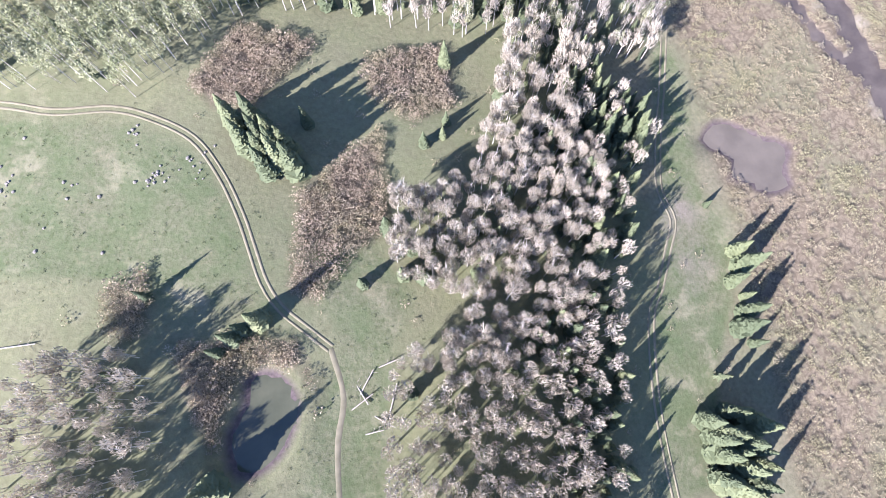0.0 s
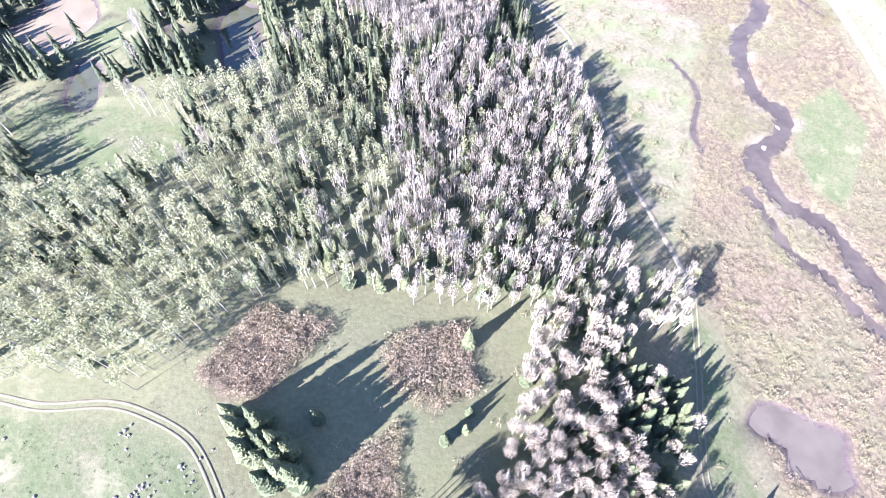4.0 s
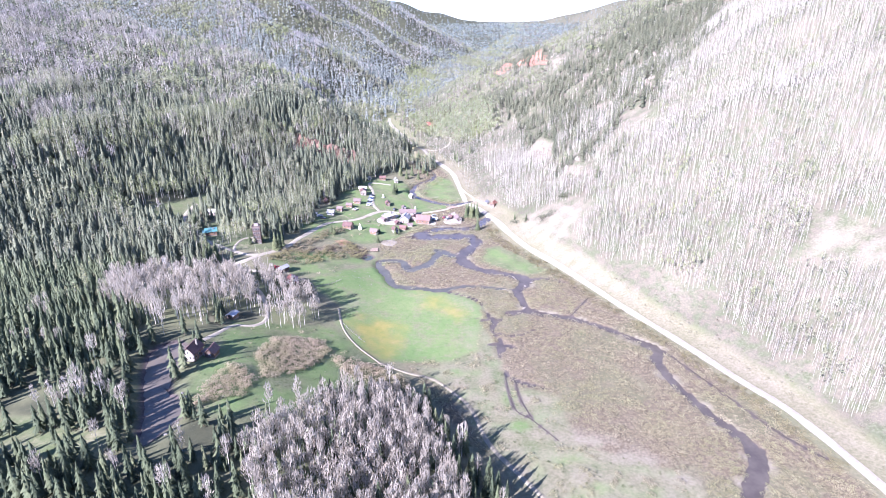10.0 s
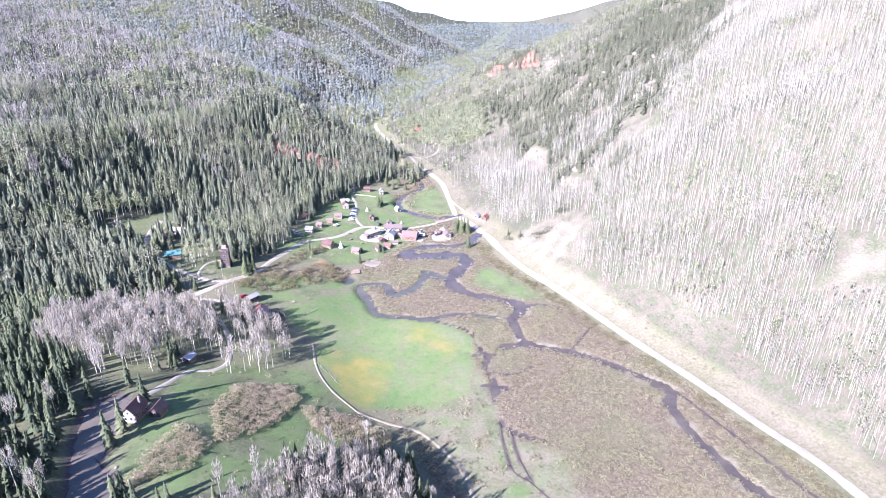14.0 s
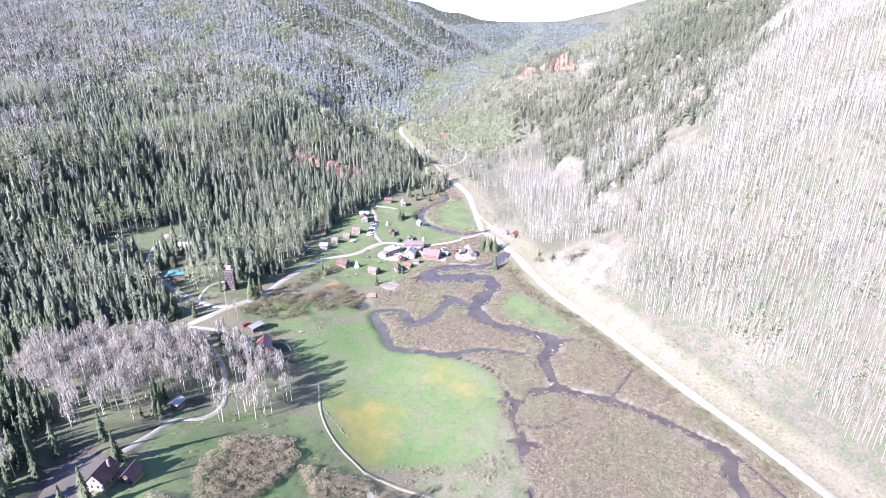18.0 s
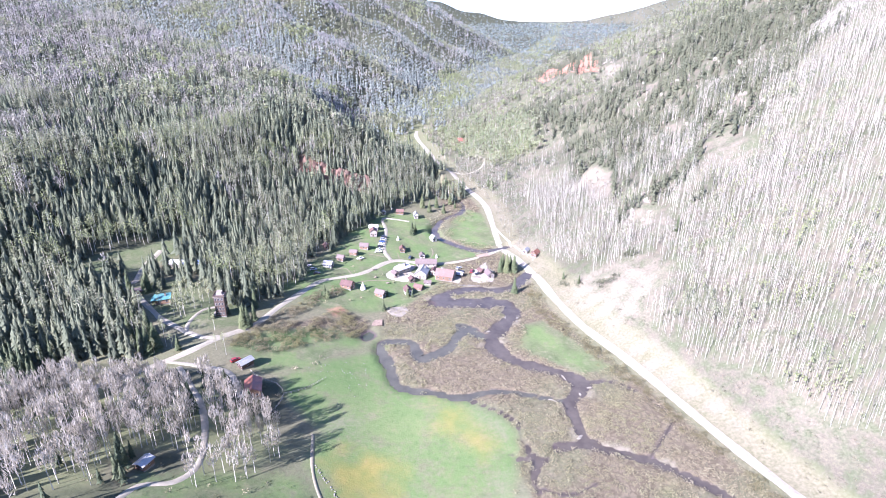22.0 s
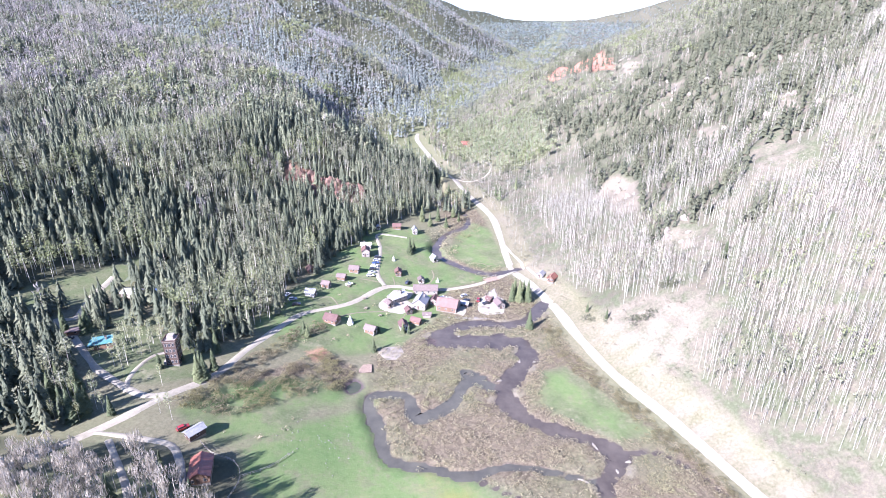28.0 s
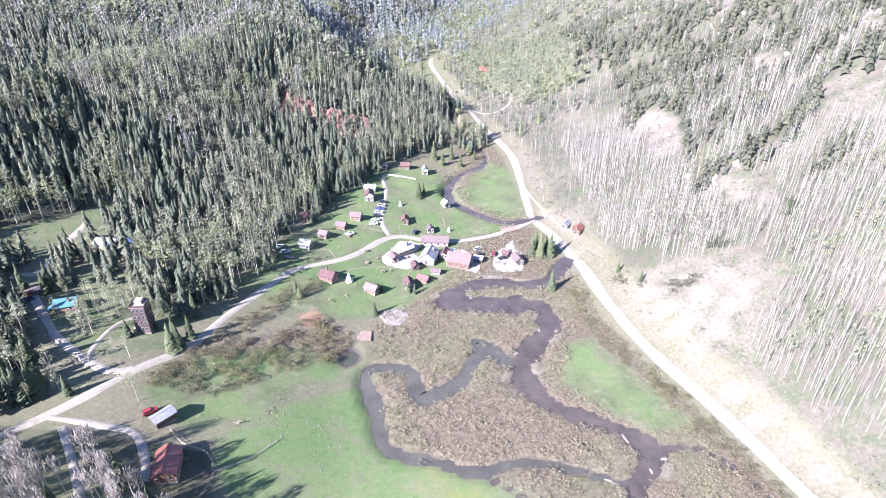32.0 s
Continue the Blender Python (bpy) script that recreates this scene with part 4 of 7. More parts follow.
class Bits:
    """Triangles gathered for one template; material 0 is wood, 1 is crown."""

    def __init__(self):
        self.v, self.f, self.m = [], [], []

    def tri(self, a, b, c, m):
        i = len(self.v)
        self.v += [a, b, c]
        self.f.append((i, i + 1, i + 2))
        self.m.append(m)

    def quad(self, a, b, c, d, m):
        i = len(self.v)
        self.v += [a, b, c, d]
        self.f += [(i, i + 1, i + 2), (i, i + 2, i + 3)]
        self.m += [m, m]

    def stem(self, a, b, ra, rb, m, sides=4):
        a, b = np.array(a, float), np.array(b, float)
        w = (b - a) / np.linalg.norm(b - a)
        u = np.cross(w, (0.3, 0.9, 0.1))
        u /= np.linalg.norm(u)
        q = np.cross(w, u)
        i = len(self.v)
        for p, r in ((a, ra), (b, rb)):
            self.v += [p + r * (math.cos(6.2832 * k / sides) * u + math.sin(6.2832 * k / sides) * q) for k in range(sides)]
        for k in range(sides):
            j = (k + 1) % sides
            self.f += [(i + k, i + j, i + sides + j), (i + k, i + sides + j, i + sides + k)]
            self.m += [m, m]

    def done(self):
        return np.array(self.v, float), np.array(self.f, int), np.array(self.m, int)


def spruce(seed, layers, arms, droop=0.32, fine=True):
    """A spruce one metre high: whorls of drooping boughs round a tapered trunk."""
    r, b = random.Random(seed), Bits()
    b.stem((0, 0, -0.03), (0, 0, 0.97), 0.016, 0.003, 0, 5 if fine else 3)
    wide = r.uniform(0.15, 0.19)
    for k in range(layers):
        t = k / (layers - 0.4)
        z = 0.07 + 0.90 * t
        reach = wide * (1 - t) ** 0.85 * r.uniform(0.85, 1.1) + 0.012
        n = max(4, round(arms * (1 - 0.45 * t)))
        for j in range(n):
            a = 6.2832 * (j + r.uniform(-0.25, 0.25)) / n + k * 0.9
            ln = reach * r.uniform(0.72, 1.15)
            out, side = np.array((math.cos(a), math.sin(a), 0)), np.array((-math.sin(a), math.cos(a), 0))
            w = ln * (0.66 if fine else 0.42)
            root = np.array((0, 0, z + 0.035))
            tip = out * ln + np.array((0, 0, z - droop * ln))
            mid = out * ln * 0.55 + np.array((0, 0, z + 0.01))
            if fine:
                b.tri(root, mid - side * w, tip, 1)
                b.tri(root, tip, mid + side * w, 1)
                b.tri(mid - side * w, mid - np.array((0, 0, 0.55 * w)), mid + side * w, 1)
            else:
                b.tri(np.array((0, 0, z + 0.09)), tip - side * w, tip + side * w, 1)
    return b.done()


def skirts(seed, layers, points, wide):
    """A distant spruce one metre high: overlapping ragged cones of boughs, with gaps between the bough tips."""
    r, b = random.Random(seed), Bits()
    b.stem((0, 0, -0.03), (0, 0, 0.3), 0.014, 0.01, 0, 3)
    for k in range(layers):
        t = k / layers
        low, top = 0.05 + 0.84 * t, min(1.0, 0.05 + 0.84 * t + 0.27 - 0.1 * t)
        reach = wide * (1 - t) ** 0.8 * r.uniform(0.82, 1.15) + 0.01
        turn, off = r.uniform(0, 6.28), (r.uniform(-0.012, 0.012), r.uniform(-0.012, 0.012))
        rim = []
        for j in range(2 * points):
            a, far = turn + 3.1416 * (j + r.uniform(-0.3, 0.3)) / points, reach * (r.uniform(0.75, 1.3) if j % 2 else r.uniform(0.3, 0.6))
            rim.append((off[0] + far * math.cos(a), off[1] + far * math.sin(a), low + (r.uniform(-0.03, 0.01) if j % 2 else r.uniform(0.03, 0.08))))
        tip = (r.uniform(-0.008, 0.008), r.uniform(-0.008, 0.008), top)
        i = len(b.v)
        b.v += [tip] + rim
        b.f += [(i, i + 1 + j, i + 1 + (j + 1) % len(rim)) for j in range(len(rim))]
        b.m += [1] * len(rim)
    return b.done()


def aspen(seed, limbs, twigs, leaf=0.0, sides=5, broad=1.0, girth=1.0, crown=(0.135, 0.20)):
    """An aspen one metre high: a slim pale trunk, up-swept limbs, and a round brush of fine twigs or young leaves."""
    r, b = random.Random(seed), Bits()
    lean = np.array((r.uniform(-0.03, 0.03), r.uniform(-0.03, 0.03), 0))
    top = np.array((0, 0, 0.93)) + lean
    if sides > 3:
        b.stem((0, 0, -0.03), lean * 0.5 + (0, 0, 0.5), 0.0095 * girth, 0.007 * girth, 0, sides)
        b.stem(lean * 0.5 + (0, 0, 0.5), top, 0.007 * girth, 0.002 * girth, 0, sides - 1)
    else:
        b.stem((0, 0, -0.03), top, 0.0095 * girth, 0.003 * girth, 0, 3)
    mid = lean * 0.8 + (0, 0, 0.97 - crown[1])
    for k in range(limbs):
        t = r.uniform(0.46, 0.9)
        a, ln = r.uniform(0, 6.28), r.uniform(0.65, 1.05) * crown[0]
        base = lean * t + (0, 0, t)
        b.stem(base, base + np.array((math.cos(a) * ln, math.sin(a) * ln, ln * r.uniform(0.6, 1.2))), 0.0032, 0.001, 0, 3)
    lumps = [np.array([r.gauss(0, 0.45), r.gauss(0, 0.45), r.gauss(0, 0.45)]) for _ in range(7)]
    for k in range(twigs):
        c = r.choice(lumps) + (r.gauss(0, 0.36), r.gauss(0, 0.36), r.gauss(0, 0.36))
        ln = np.linalg.norm(c)
        c = c / max(ln, 1.0)
        p = mid + c * (crown[0], crown[0], crown[1])
        if leaf:
            d1, d2 = (np.array([r.gauss(0, 1), r.gauss(0, 1), r.gauss(0, 0.7)]) for _ in range(2))
            d1, d2 = d1 / np.linalg.norm(d1), d2 / np.linalg.norm(d2)
            b.tri(p - d1 * leaf, p + d1 * leaf * 0.7 + d2 * leaf, p + d1 * leaf * 0.3 - d2 * leaf, 1)
        else:
            d = p - (mid - (0, 0, 1.7 * crown[1])) + [r.gauss(0, 0.09) for _ in range(3)]
            d /= np.linalg.norm(d)
            s = np.cross(d, (r.gauss(0, 1), r.gauss(0, 1), r.gauss(0, 1)))
            s *= broad * r.uniform(0.004, 0.007) / (np.linalg.norm(s) + 1e-6)
            b.tri(p - d * 0.035 - s, p - d * 0.035 + s, p + d * r.uniform(0.035, 0.08), 1)
    return b.done()


def bush(seed, bits, size=0.12):
    """A leafless bush one metre high: a low dome of rounded lumps, each a tuft of fine twigs."""
    r, b = random.Random(seed), Bits()
    lumps = [np.array((0.42 * math.cos(k * 2.4 + seed), 0.42 * math.sin(k * 2.4 + seed), 0.25 + 0.12 * (k % 3))) for k in range(4)] + [np.array((0, 0, 0.52))]
    for k in range(bits):
        n = np.array([r.gauss(0, 1), r.gauss(0, 1), abs(r.gauss(0.3, 0.8))])
        n /= np.linalg.norm(n)
        p = lumps[k % 5] + n * r.uniform(0.2, 0.36)
        up = n * 0.7 + [r.gauss(0, 0.5), r.gauss(0, 0.5), r.gauss(0.4, 0.5)]
        up /= np.linalg.norm(up)
        s = np.cross(up, (r.gauss(0, 1), r.gauss(0, 1), r.gauss(0, 1)))
        s *= size * r.uniform(0.5, 0.9) / (np.linalg.norm(s) + 1e-6)
        b.tri(p - up * size - s, p - up * size + s, p + up * size * r.uniform(1.0, 1.8), 1)
    return b.done()


def plant_all(name, kinds, x, y, tall, mats, label, category, seed, sink=0.0, squat=(1.0, 1.0), smooth=False):
    """One object of many plants: kinds are templates, tall their heights."""
    r = np.random.RandomState(seed)
    z = land(x, y)
    pick, turn, tone = r.randint(0, len(kinds), len(x)), r.uniform(0, 6.2832, len(x)), r.uniform(0, 1, len(x))
    fat = r.uniform(*squat, len(x))
    V, F, M, T, base = [], [], [], [], 0
    for k, (v, f, m) in enumerate(kinds):
        i = np.flatnonzero(pick == k)
        if len(i) == 0:
            continue
        w = rot(np.repeat(v[None], len(i), 0), turn[i][:, None]) * np.stack([tall[i] * fat[i], tall[i] * fat[i], tall[i]], 1)[:, None]
        w += np.stack([x[i], y[i], z[i] - sink], 1)[:, None]
        V.append(w.reshape(-1, 3))
        F.append((f[None] + (np.arange(len(i)) * len(v))[:, None, None]).reshape(-1, 3) + base)
        M.append(np.tile(m, len(i)))
        T.append(np.repeat(tone[i], len(v)))
        base += len(i) * len(v)
    if not V:
        return None
    ob = new(name, mesh_of(name, np.vstack(V), np.vstack(F), mats, np.concatenate(M), np.concatenate(T), smooth))
    return tagged(ob, label, category, kind="stuff")


def scatter(box, gap, chance, seed):
    """Places about gap apart in a box of the plan, kept by a chance that depends on the place."""
    r = np.random.RandomState(seed)
    x0, x1, y0, y1 = box
    gx, gy = np.meshgrid(np.arange(x0, x1, gap), np.arange(y0, y1, gap))
    x = (gx + r.uniform(-0.48, 0.48, gx.shape) * gap).ravel()
    y = (gy + r.uniform(-0.48, 0.48, gx.shape) * gap).ravel()
    keep = r.uniform(0, 1, len(x)) < chance(x, y)
    return x[keep], y[keep]


BUILT = []  # plan circles where houses stand


def clear_of(x, y, room=1.5, roads=True):
    """Where neither water, lane nor house is in the way."""
    ok = np.ones(np.shape(x), bool)
    for r in RIVERS:
        d, i = off_line(r, x, y, 14)
        ok &= d > r[i, 2] / 2 + room
    for p, _, _ in PONDS:
        ok &= inside(p, x, y) < -room
    if roads:
        for w, p, _ in LANES:
            ok &= off_line(p, x, y, 14)[0] > w / 2 + room
        ok &= np.abs(x - road_x(y)) > 4.5 + room
    for bx, by, br in BUILT:
        ok &= np.hypot(x - bx, y - by) > br + room
    return ok


def into(name, x, y):
    return inside(AREAS[name], x, y)


def open_land(x, y, rim=0.0):
    """Grassland, marsh and yards, where no trees grow."""
    o = (x > marsh_left(y) - 6) & (x < road_x(y) + 9) & (y < 690)
    o |= into("redhill", x, y) > -10
    for k in ("field", "meadow", "glade", "glade_pond", "glade_brush", "glade_shore", "strip", "greenpath", "greenhouse", "house_meadow", "rock_meadow", "tower_lawn", "ranch", "clearing", "northlawn", "brown_slope", "scree_f", "scree_b", "scree_c", "scree_d", "scree_e", "thicket_b", "thicket_c", "thicket_e", "thicket_f", "thicket_g", "thicket_h", "scree", "scree_up", "road_cut", "whitecliff", "knoll"):
        o |= into(k, x, y) > rim + (4 * waves(x, y, 9, 91) if "scree" in k or k == "brown_slope" else 0)
    return o


# houses, as plan: kind, x, y, length, width, wall height, turn, wall, roof
LOG = plain("weathered_logs", (0.12, 0.075, 0.052), (0.21, 0.135, 0.095), 3.0, 0.8)
DARK_LOG = plain("dark_stained_logs", (0.06, 0.042, 0.036), (0.115, 0.08, 0.066), 3.0, 0.75)
WHITE_WALL = plain("white_painted_boards", (0.34, 0.33, 0.31), (0.46, 0.44, 0.42), 1.5, 0.7)
PALE_WALL = plain("pale_plaster", (0.23, 0.20, 0.175), (0.34, 0.30, 0.27), 1.5, 0.8)
RED_ROOF = plain("red_metal_roof", (0.17, 0.062, 0.042), (0.25, 0.105, 0.078), 1.2, 0.45, 0.5)
LODGE_ROOF = plain("faded_red_metal_roof", (0.14, 0.082, 0.07), (0.21, 0.132, 0.115), 0.6, 0.5, 0.5)
RUST_ROOF = plain("rusty_red_roof", (0.10, 0.058, 0.05), (0.17, 0.10, 0.088), 1.4, 0.6, 0.4)
BROWN_ROOF = plain("brown_shingle_roof", (0.085, 0.05, 0.047), (0.14, 0.088, 0.08), 2.0, 0.85)
PINK_ROOF = plain("faded_pink_metal_roof", (0.105, 0.08, 0.074), (0.18, 0.14, 0.128), 1.2, 0.5, 0.5)
GREY_ROOF = plain("grey_metal_roof", (0.19, 0.195, 0.205), (0.30, 0.305, 0.315), 1.2, 0.5, 0.4, 0.0)
WHITE_ROOF = plain("white_metal_roof", (0.30, 0.30, 0.30), (0.44, 0.43, 0.42), 1.2, 0.4, 0.5)
TEAL_ROOF = plain("teal_metal_roof", (0.05, 0.15, 0.16), (0.085, 0.21, 0.22), 1.2, 0.4, 0.5)
BLUE_ROOF = plain("blue_tarp", (0.06, 0.11, 0.28), (0.10, 0.17, 0.38), 1.2, 0.5, 0.5)
STONE = plain("grey_field_stone", (0.13, 0.122, 0.108), (0.25, 0.235, 0.21), 1.8, 0.9, 0.2, relief=0.1)
PLANK = plain("tan_deck_boards", (0.22, 0.165, 0.125), (0.32, 0.245, 0.19), 2.0, 0.8)
POLE = plain("peeled_grey_poles", (0.26, 0.235, 0.20), (0.40, 0.365, 0.32), 3.0, 0.85)
CANVAS = plain("white_canvas", (0.64, 0.62, 0.58), (0.76, 0.74, 0.70), 1.5, 0.9)
GLASS, _, _, _b = material("dark_window_glass", 0.05, 0.6)
_b.inputs["Base Color"].default_value = (0.03, 0.035, 0.045, 1)
TYRE, _, _, _b = material("black_rubber", 0.8)
_b.inputs["Base Color"].default_value = (0.02, 0.02, 0.02, 1)
PAINTS = []
for pname, col in (("white_car_paint", (0.7, 0.7, 0.7)), ("black_car_paint", (0.03, 0.03, 0.035)), ("silver_car_paint", (0.4, 0.42, 0.45)), ("blue_car_paint", (0.05, 0.09, 0.2)), ("dark_red_car_paint", (0.25, 0.03, 0.03))):
    m_, n_, l_, b_ = material(pname, 0.25, 0.5)
    b_.inputs["Base Color"].default_value = (*col, 1)
    b_.inputs["Coat Weight"].default_value = 0.6
    PAINTS.append(m_)


def box_bm(bm, x0, x1, y0, y1, z0, z1):
    v = [bm.verts.new(p) for p in ((x0, y0, z0), (x1, y0, z0), (x1, y1, z0), (x0, y1, z0), (x0, y0, z1), (x1, y0, z1), (x1, y1, z1), (x0, y1, z1))]
    for q in ((3, 2, 1, 0), (4, 5, 6, 7), (0, 1, 5, 4), (1, 2, 6, 5), (2, 3, 7, 6), (3, 0, 4, 7)):
        bm.faces.new([v[i] for i in q])
    return v


def prism(bm, outline, y0, y1):
    """An outline in x and z drawn out along y."""
    a, b_ = ([bm.verts.new((x, y, z)) for x, z in outline] for y in (y0, y1))
    bm.faces.new(a)
    bm.faces.new(b_[::-1])
    for i in range(len(a)):
        j = (i + 1) % len(a)
        bm.faces.new((a[j], a[i], b_[i], b_[j]))


def part(name, bm, mat, parent, label=""):
    """Links a bmesh as one mesh object under a thing or part."""
    bmesh.ops.recalc_face_normals(bm, faces=bm.faces)
    me = bpy.data.meshes.new(name)
    bm.to_mesh(me)
    bm.free()
    me.materials.append(mat)
    o = new(name, me)
    o.parent = parent
    return tagged(o, label)


def boxed(name, mat, parent, *dims, label=""):
    bm = bmesh.new()
    box_bm(bm, *dims)
    return part(name, bm, mat, parent, label)


def thing(name, x, y, turn, label, category, group="", lift=0.0, room=0.0):
    e = new(name)
    e.matrix_world = pose(x, y, float(land(x, y)) + lift, 0, 0, turn)
    if room:
        BUILT.append((x, y, room))
    return tagged(e, label, category, group)


def window(parent, x, y, z, w, h, side):
    """A framed pane; side: 0 faces -y, 1 +y, 2 -x, 3 +x."""
    t = 0.05
    s = -1 if side in (0, 2) else 1
    if side < 2:
        fr = boxed("window", WHITE_WALL, parent, x - w / 2, x + w / 2, min(y, y + s * t), max(y, y + s * t), z, z + h)
        boxed("pane", GLASS, fr, x - w / 2 + 0.1, x + w / 2 - 0.1, min(y + s * t, y + s * (t + 0.02)), max(y + s * t, y + s * (t + 0.02)), z + 0.1, z + h - 0.1)
    else:
        fr = boxed("window", WHITE_WALL, parent, min(x, x + s * t), max(x, x + s * t), y - w / 2, y + w / 2, z, z + h)
        boxed("pane", GLASS, fr, min(x + s * t, x + s * (t + 0.02)), max(x + s * t, x + s * (t + 0.02)), y - w / 2 + 0.1, y + w / 2 - 0.1, z + 0.1, z + h - 0.1)


def roofed(e, x0, x1, y0, y1, high, slope, wall, roof, gable=None, eave=0.5, base=-1.2, foot=True):
    """Four walls and a gabled roof whose ridge runs along y."""
    t, mid, rise = 0.25, (x0 + x1) / 2, (x1 - x0) / 2 * slope
    if foot:
        boxed("foundation", STONE, e, x0 + 0.05, x1 - 0.05, y0 + 0.05, y1 - 0.05, base, 0.25)
    boxed("wall", wall, e, x0, x0 + t, y0 + t, y1 - t, 0.25, high)
    boxed("wall", wall, e, x1 - t, x1, y0 + t, y1 - t, 0.25, high)
    for ya, yb in ((y0, y0 + t), (y1 - t, y1)):
        bm = bmesh.new()
        prism(bm, [(x0, 0.25), (x1, 0.25), (x1, high), (mid, high + rise), (x0, high)], ya, yb)
        part("gable_wall", bm, gable or wall, e)
    th = 0.16
    for s in (-1, 1):
        bm = bmesh.new()
        xe = mid + s * ((x1 - x0) / 2 + eave)
        ze = high + rise - ((x1 - x0) / 2 + eave) * slope
        prism(bm, [(mid, high + rise + 0.02), (xe, ze + 0.02), (xe, ze + th + 0.02), (mid, high + rise + th + 0.02)], y0 - eave, y1 + eave)
        part("roof_slope", bm, roof, e)
    boxed("ridge_cap", roof, e, mid - 0.16, mid + 0.16, y0 - eave, y1 + eave, high + rise + th - 0.02, high + rise + th + 0.07)


def cabin(name, label, x, y, wide, deep, high, turn, wall, roof, slope=0.7, gable=None, chimney=True, porch=False, group="", wins=2):
    e = thing(name, x, y, turn, label, "house", group, 0.15, max(wide, deep) * 0.6)
    w, d = wide / 2, deep / 2
    roofed(e, -w, w, -d, d, high, slope, wall, roof, gable)
    boxed("door", DARK_LOG, e, -w * 0.1 - 0.45, -w * 0.1 + 0.45, -d - 0.06, -d - 0.002, 0.25, 2.3)
    for k in range(wins):
        u = (k + 0.5) / wins
        window(e, -w - 0.002, -d + deep * u, 1.1, 1.0, 1.1, 2)
        window(e, w + 0.002, -d + deep * u, 1.1, 1.0, 1.1, 3)
    window(e, w * 0.55, -d - 0.002, 1.1, 0.9, 1.1, 0)
    window(e, -w * 0.6, -d - 0.002, 1.1, 0.9, 1.1, 0)
    if high > 4:
        for u in (-0.5, 0.45):
            window(e, w * u, -d - 0.002, 3.4, 0.9, 1.2, 0)
    if chimney:
        c = boxed("chimney", STONE, e, w * 0.35, w * 0.35 + 0.7, d * 0.3, d * 0.3 + 0.7, high * 0.6, high + w * slope + 0.7)
        boxed("chimney_cap", DARK_LOG, c, w * 0.35 - 0.08, w * 0.35 + 0.78, d * 0.3 - 0.08, d * 0.3 + 0.78, high + w * slope + 0.7, high + w * slope + 0.8)
    if porch:
        boxed("porch_floor", PLANK, e, -w, w, -d - 1.9, -d - 0.07, -0.1, 0.2)
        for u in (-w + 0.15, 0, w - 0.15):
            boxed("porch_post", POLE, e, u - 0.08, u + 0.08, -d - 1.85, -d - 1.69, 0.2, 2.35)
        bm = bmesh.new()
        for k in range(1):
            v = [bm.verts.new(p) for p in ((-w - 0.2, -d - 2.2, 2.3), (w + 0.2, -d - 2.2, 2.3), (w + 0.2, -d - 0.02, 2.75), (-w - 0.2, -d - 0.02, 2.75),
                                           (-w - 0.2, -d - 2.2, 2.4), (w + 0.2, -d - 2.2, 2.4), (w + 0.2, -d - 0.02, 2.85), (-w - 0.2, -d - 0.02, 2.85))]
            for q in ((3, 2, 1, 0), (4, 5, 6, 7), (0, 1, 5, 4), (1, 2, 6, 5), (2, 3, 7, 6), (3, 0, 4, 7)):
                bm.faces.new([v[i] for i in q])
        part("porch_roof", bm, roof, e)
    return e


def tipi(x, y, tall):
    e = thing("tipi", x, y, 20, "small shelter on the lawn, built as a pointed white canvas cone", "tent", "tipis", 0, tall * 0.5)
    bm = bmesh.new()
    bmesh.ops.create_cone(bm, cap_ends=False, segments=12, radius1=tall * 0.42, radius2=0.15, depth=tall, matrix=Matrix.Translation((0, 0, tall / 2)))
    part("cover", bm, CANVAS, e)
    for k in range(7):
        a = 0.9 * k
        b = Bits()
        b.stem((math.cos(a) * tall * 0.41, math.sin(a) * tall * 0.41, 0), (-math.cos(a) * 0.35, -math.sin(a) * 0.35, tall * 1.12), 0.05, 0.03, 0)
        o = new("pole", mesh_of("pole", *b.done()[:2], [POLE]))
        o.parent = e


def car(x, y, turn, paint, pickup=False, label="parked car", lift=0.16):
    e = thing("car", x, y, turn, label, "car", "parked vehicles", lift, 0)
    bm = bmesh.new()
    prism(bm, [(-2.2, 0.35), (2.2, 0.35), (2.28, 0.6), (2.15, 0.92), (1.0, 1.02), (-2.1, 1.02), (-2.25, 0.65)], -0.9, 0.9)
    bmesh.ops.bevel(bm, geom=bm.edges[:], offset=0.06, segments=1, affect="EDGES")
    part("body", bm, paint, e)
    bm = bmesh.new()
    back = -0.5 if pickup else -1.9
    prism(bm, [(1.0, 1.0), (0.45, 1.55), (back + 0.25, 1.58), (back, 1.0)], -0.78, 0.78)
    part("cabin_glass", bm, GLASS, e, "dark car windows")
    boxed("roof_panel", paint, e, back + 0.28, 0.42, -0.72, 0.72, 1.56, 1.62)
    for sx_ in (-1.4, 1.4):
        for sy_ in (-0.82, 0.82):
            bm = bmesh.new()
            bmesh.ops.create_cone(bm, cap_ends=True, segments=12, radius1=0.36, radius2=0.36, depth=0.24, matrix=Matrix.Translation((sx_, sy_, 0.36)) @ Matrix.Rotation(radians(90), 4, "X"))
            part("wheel", bm, TYRE, e)
    return e


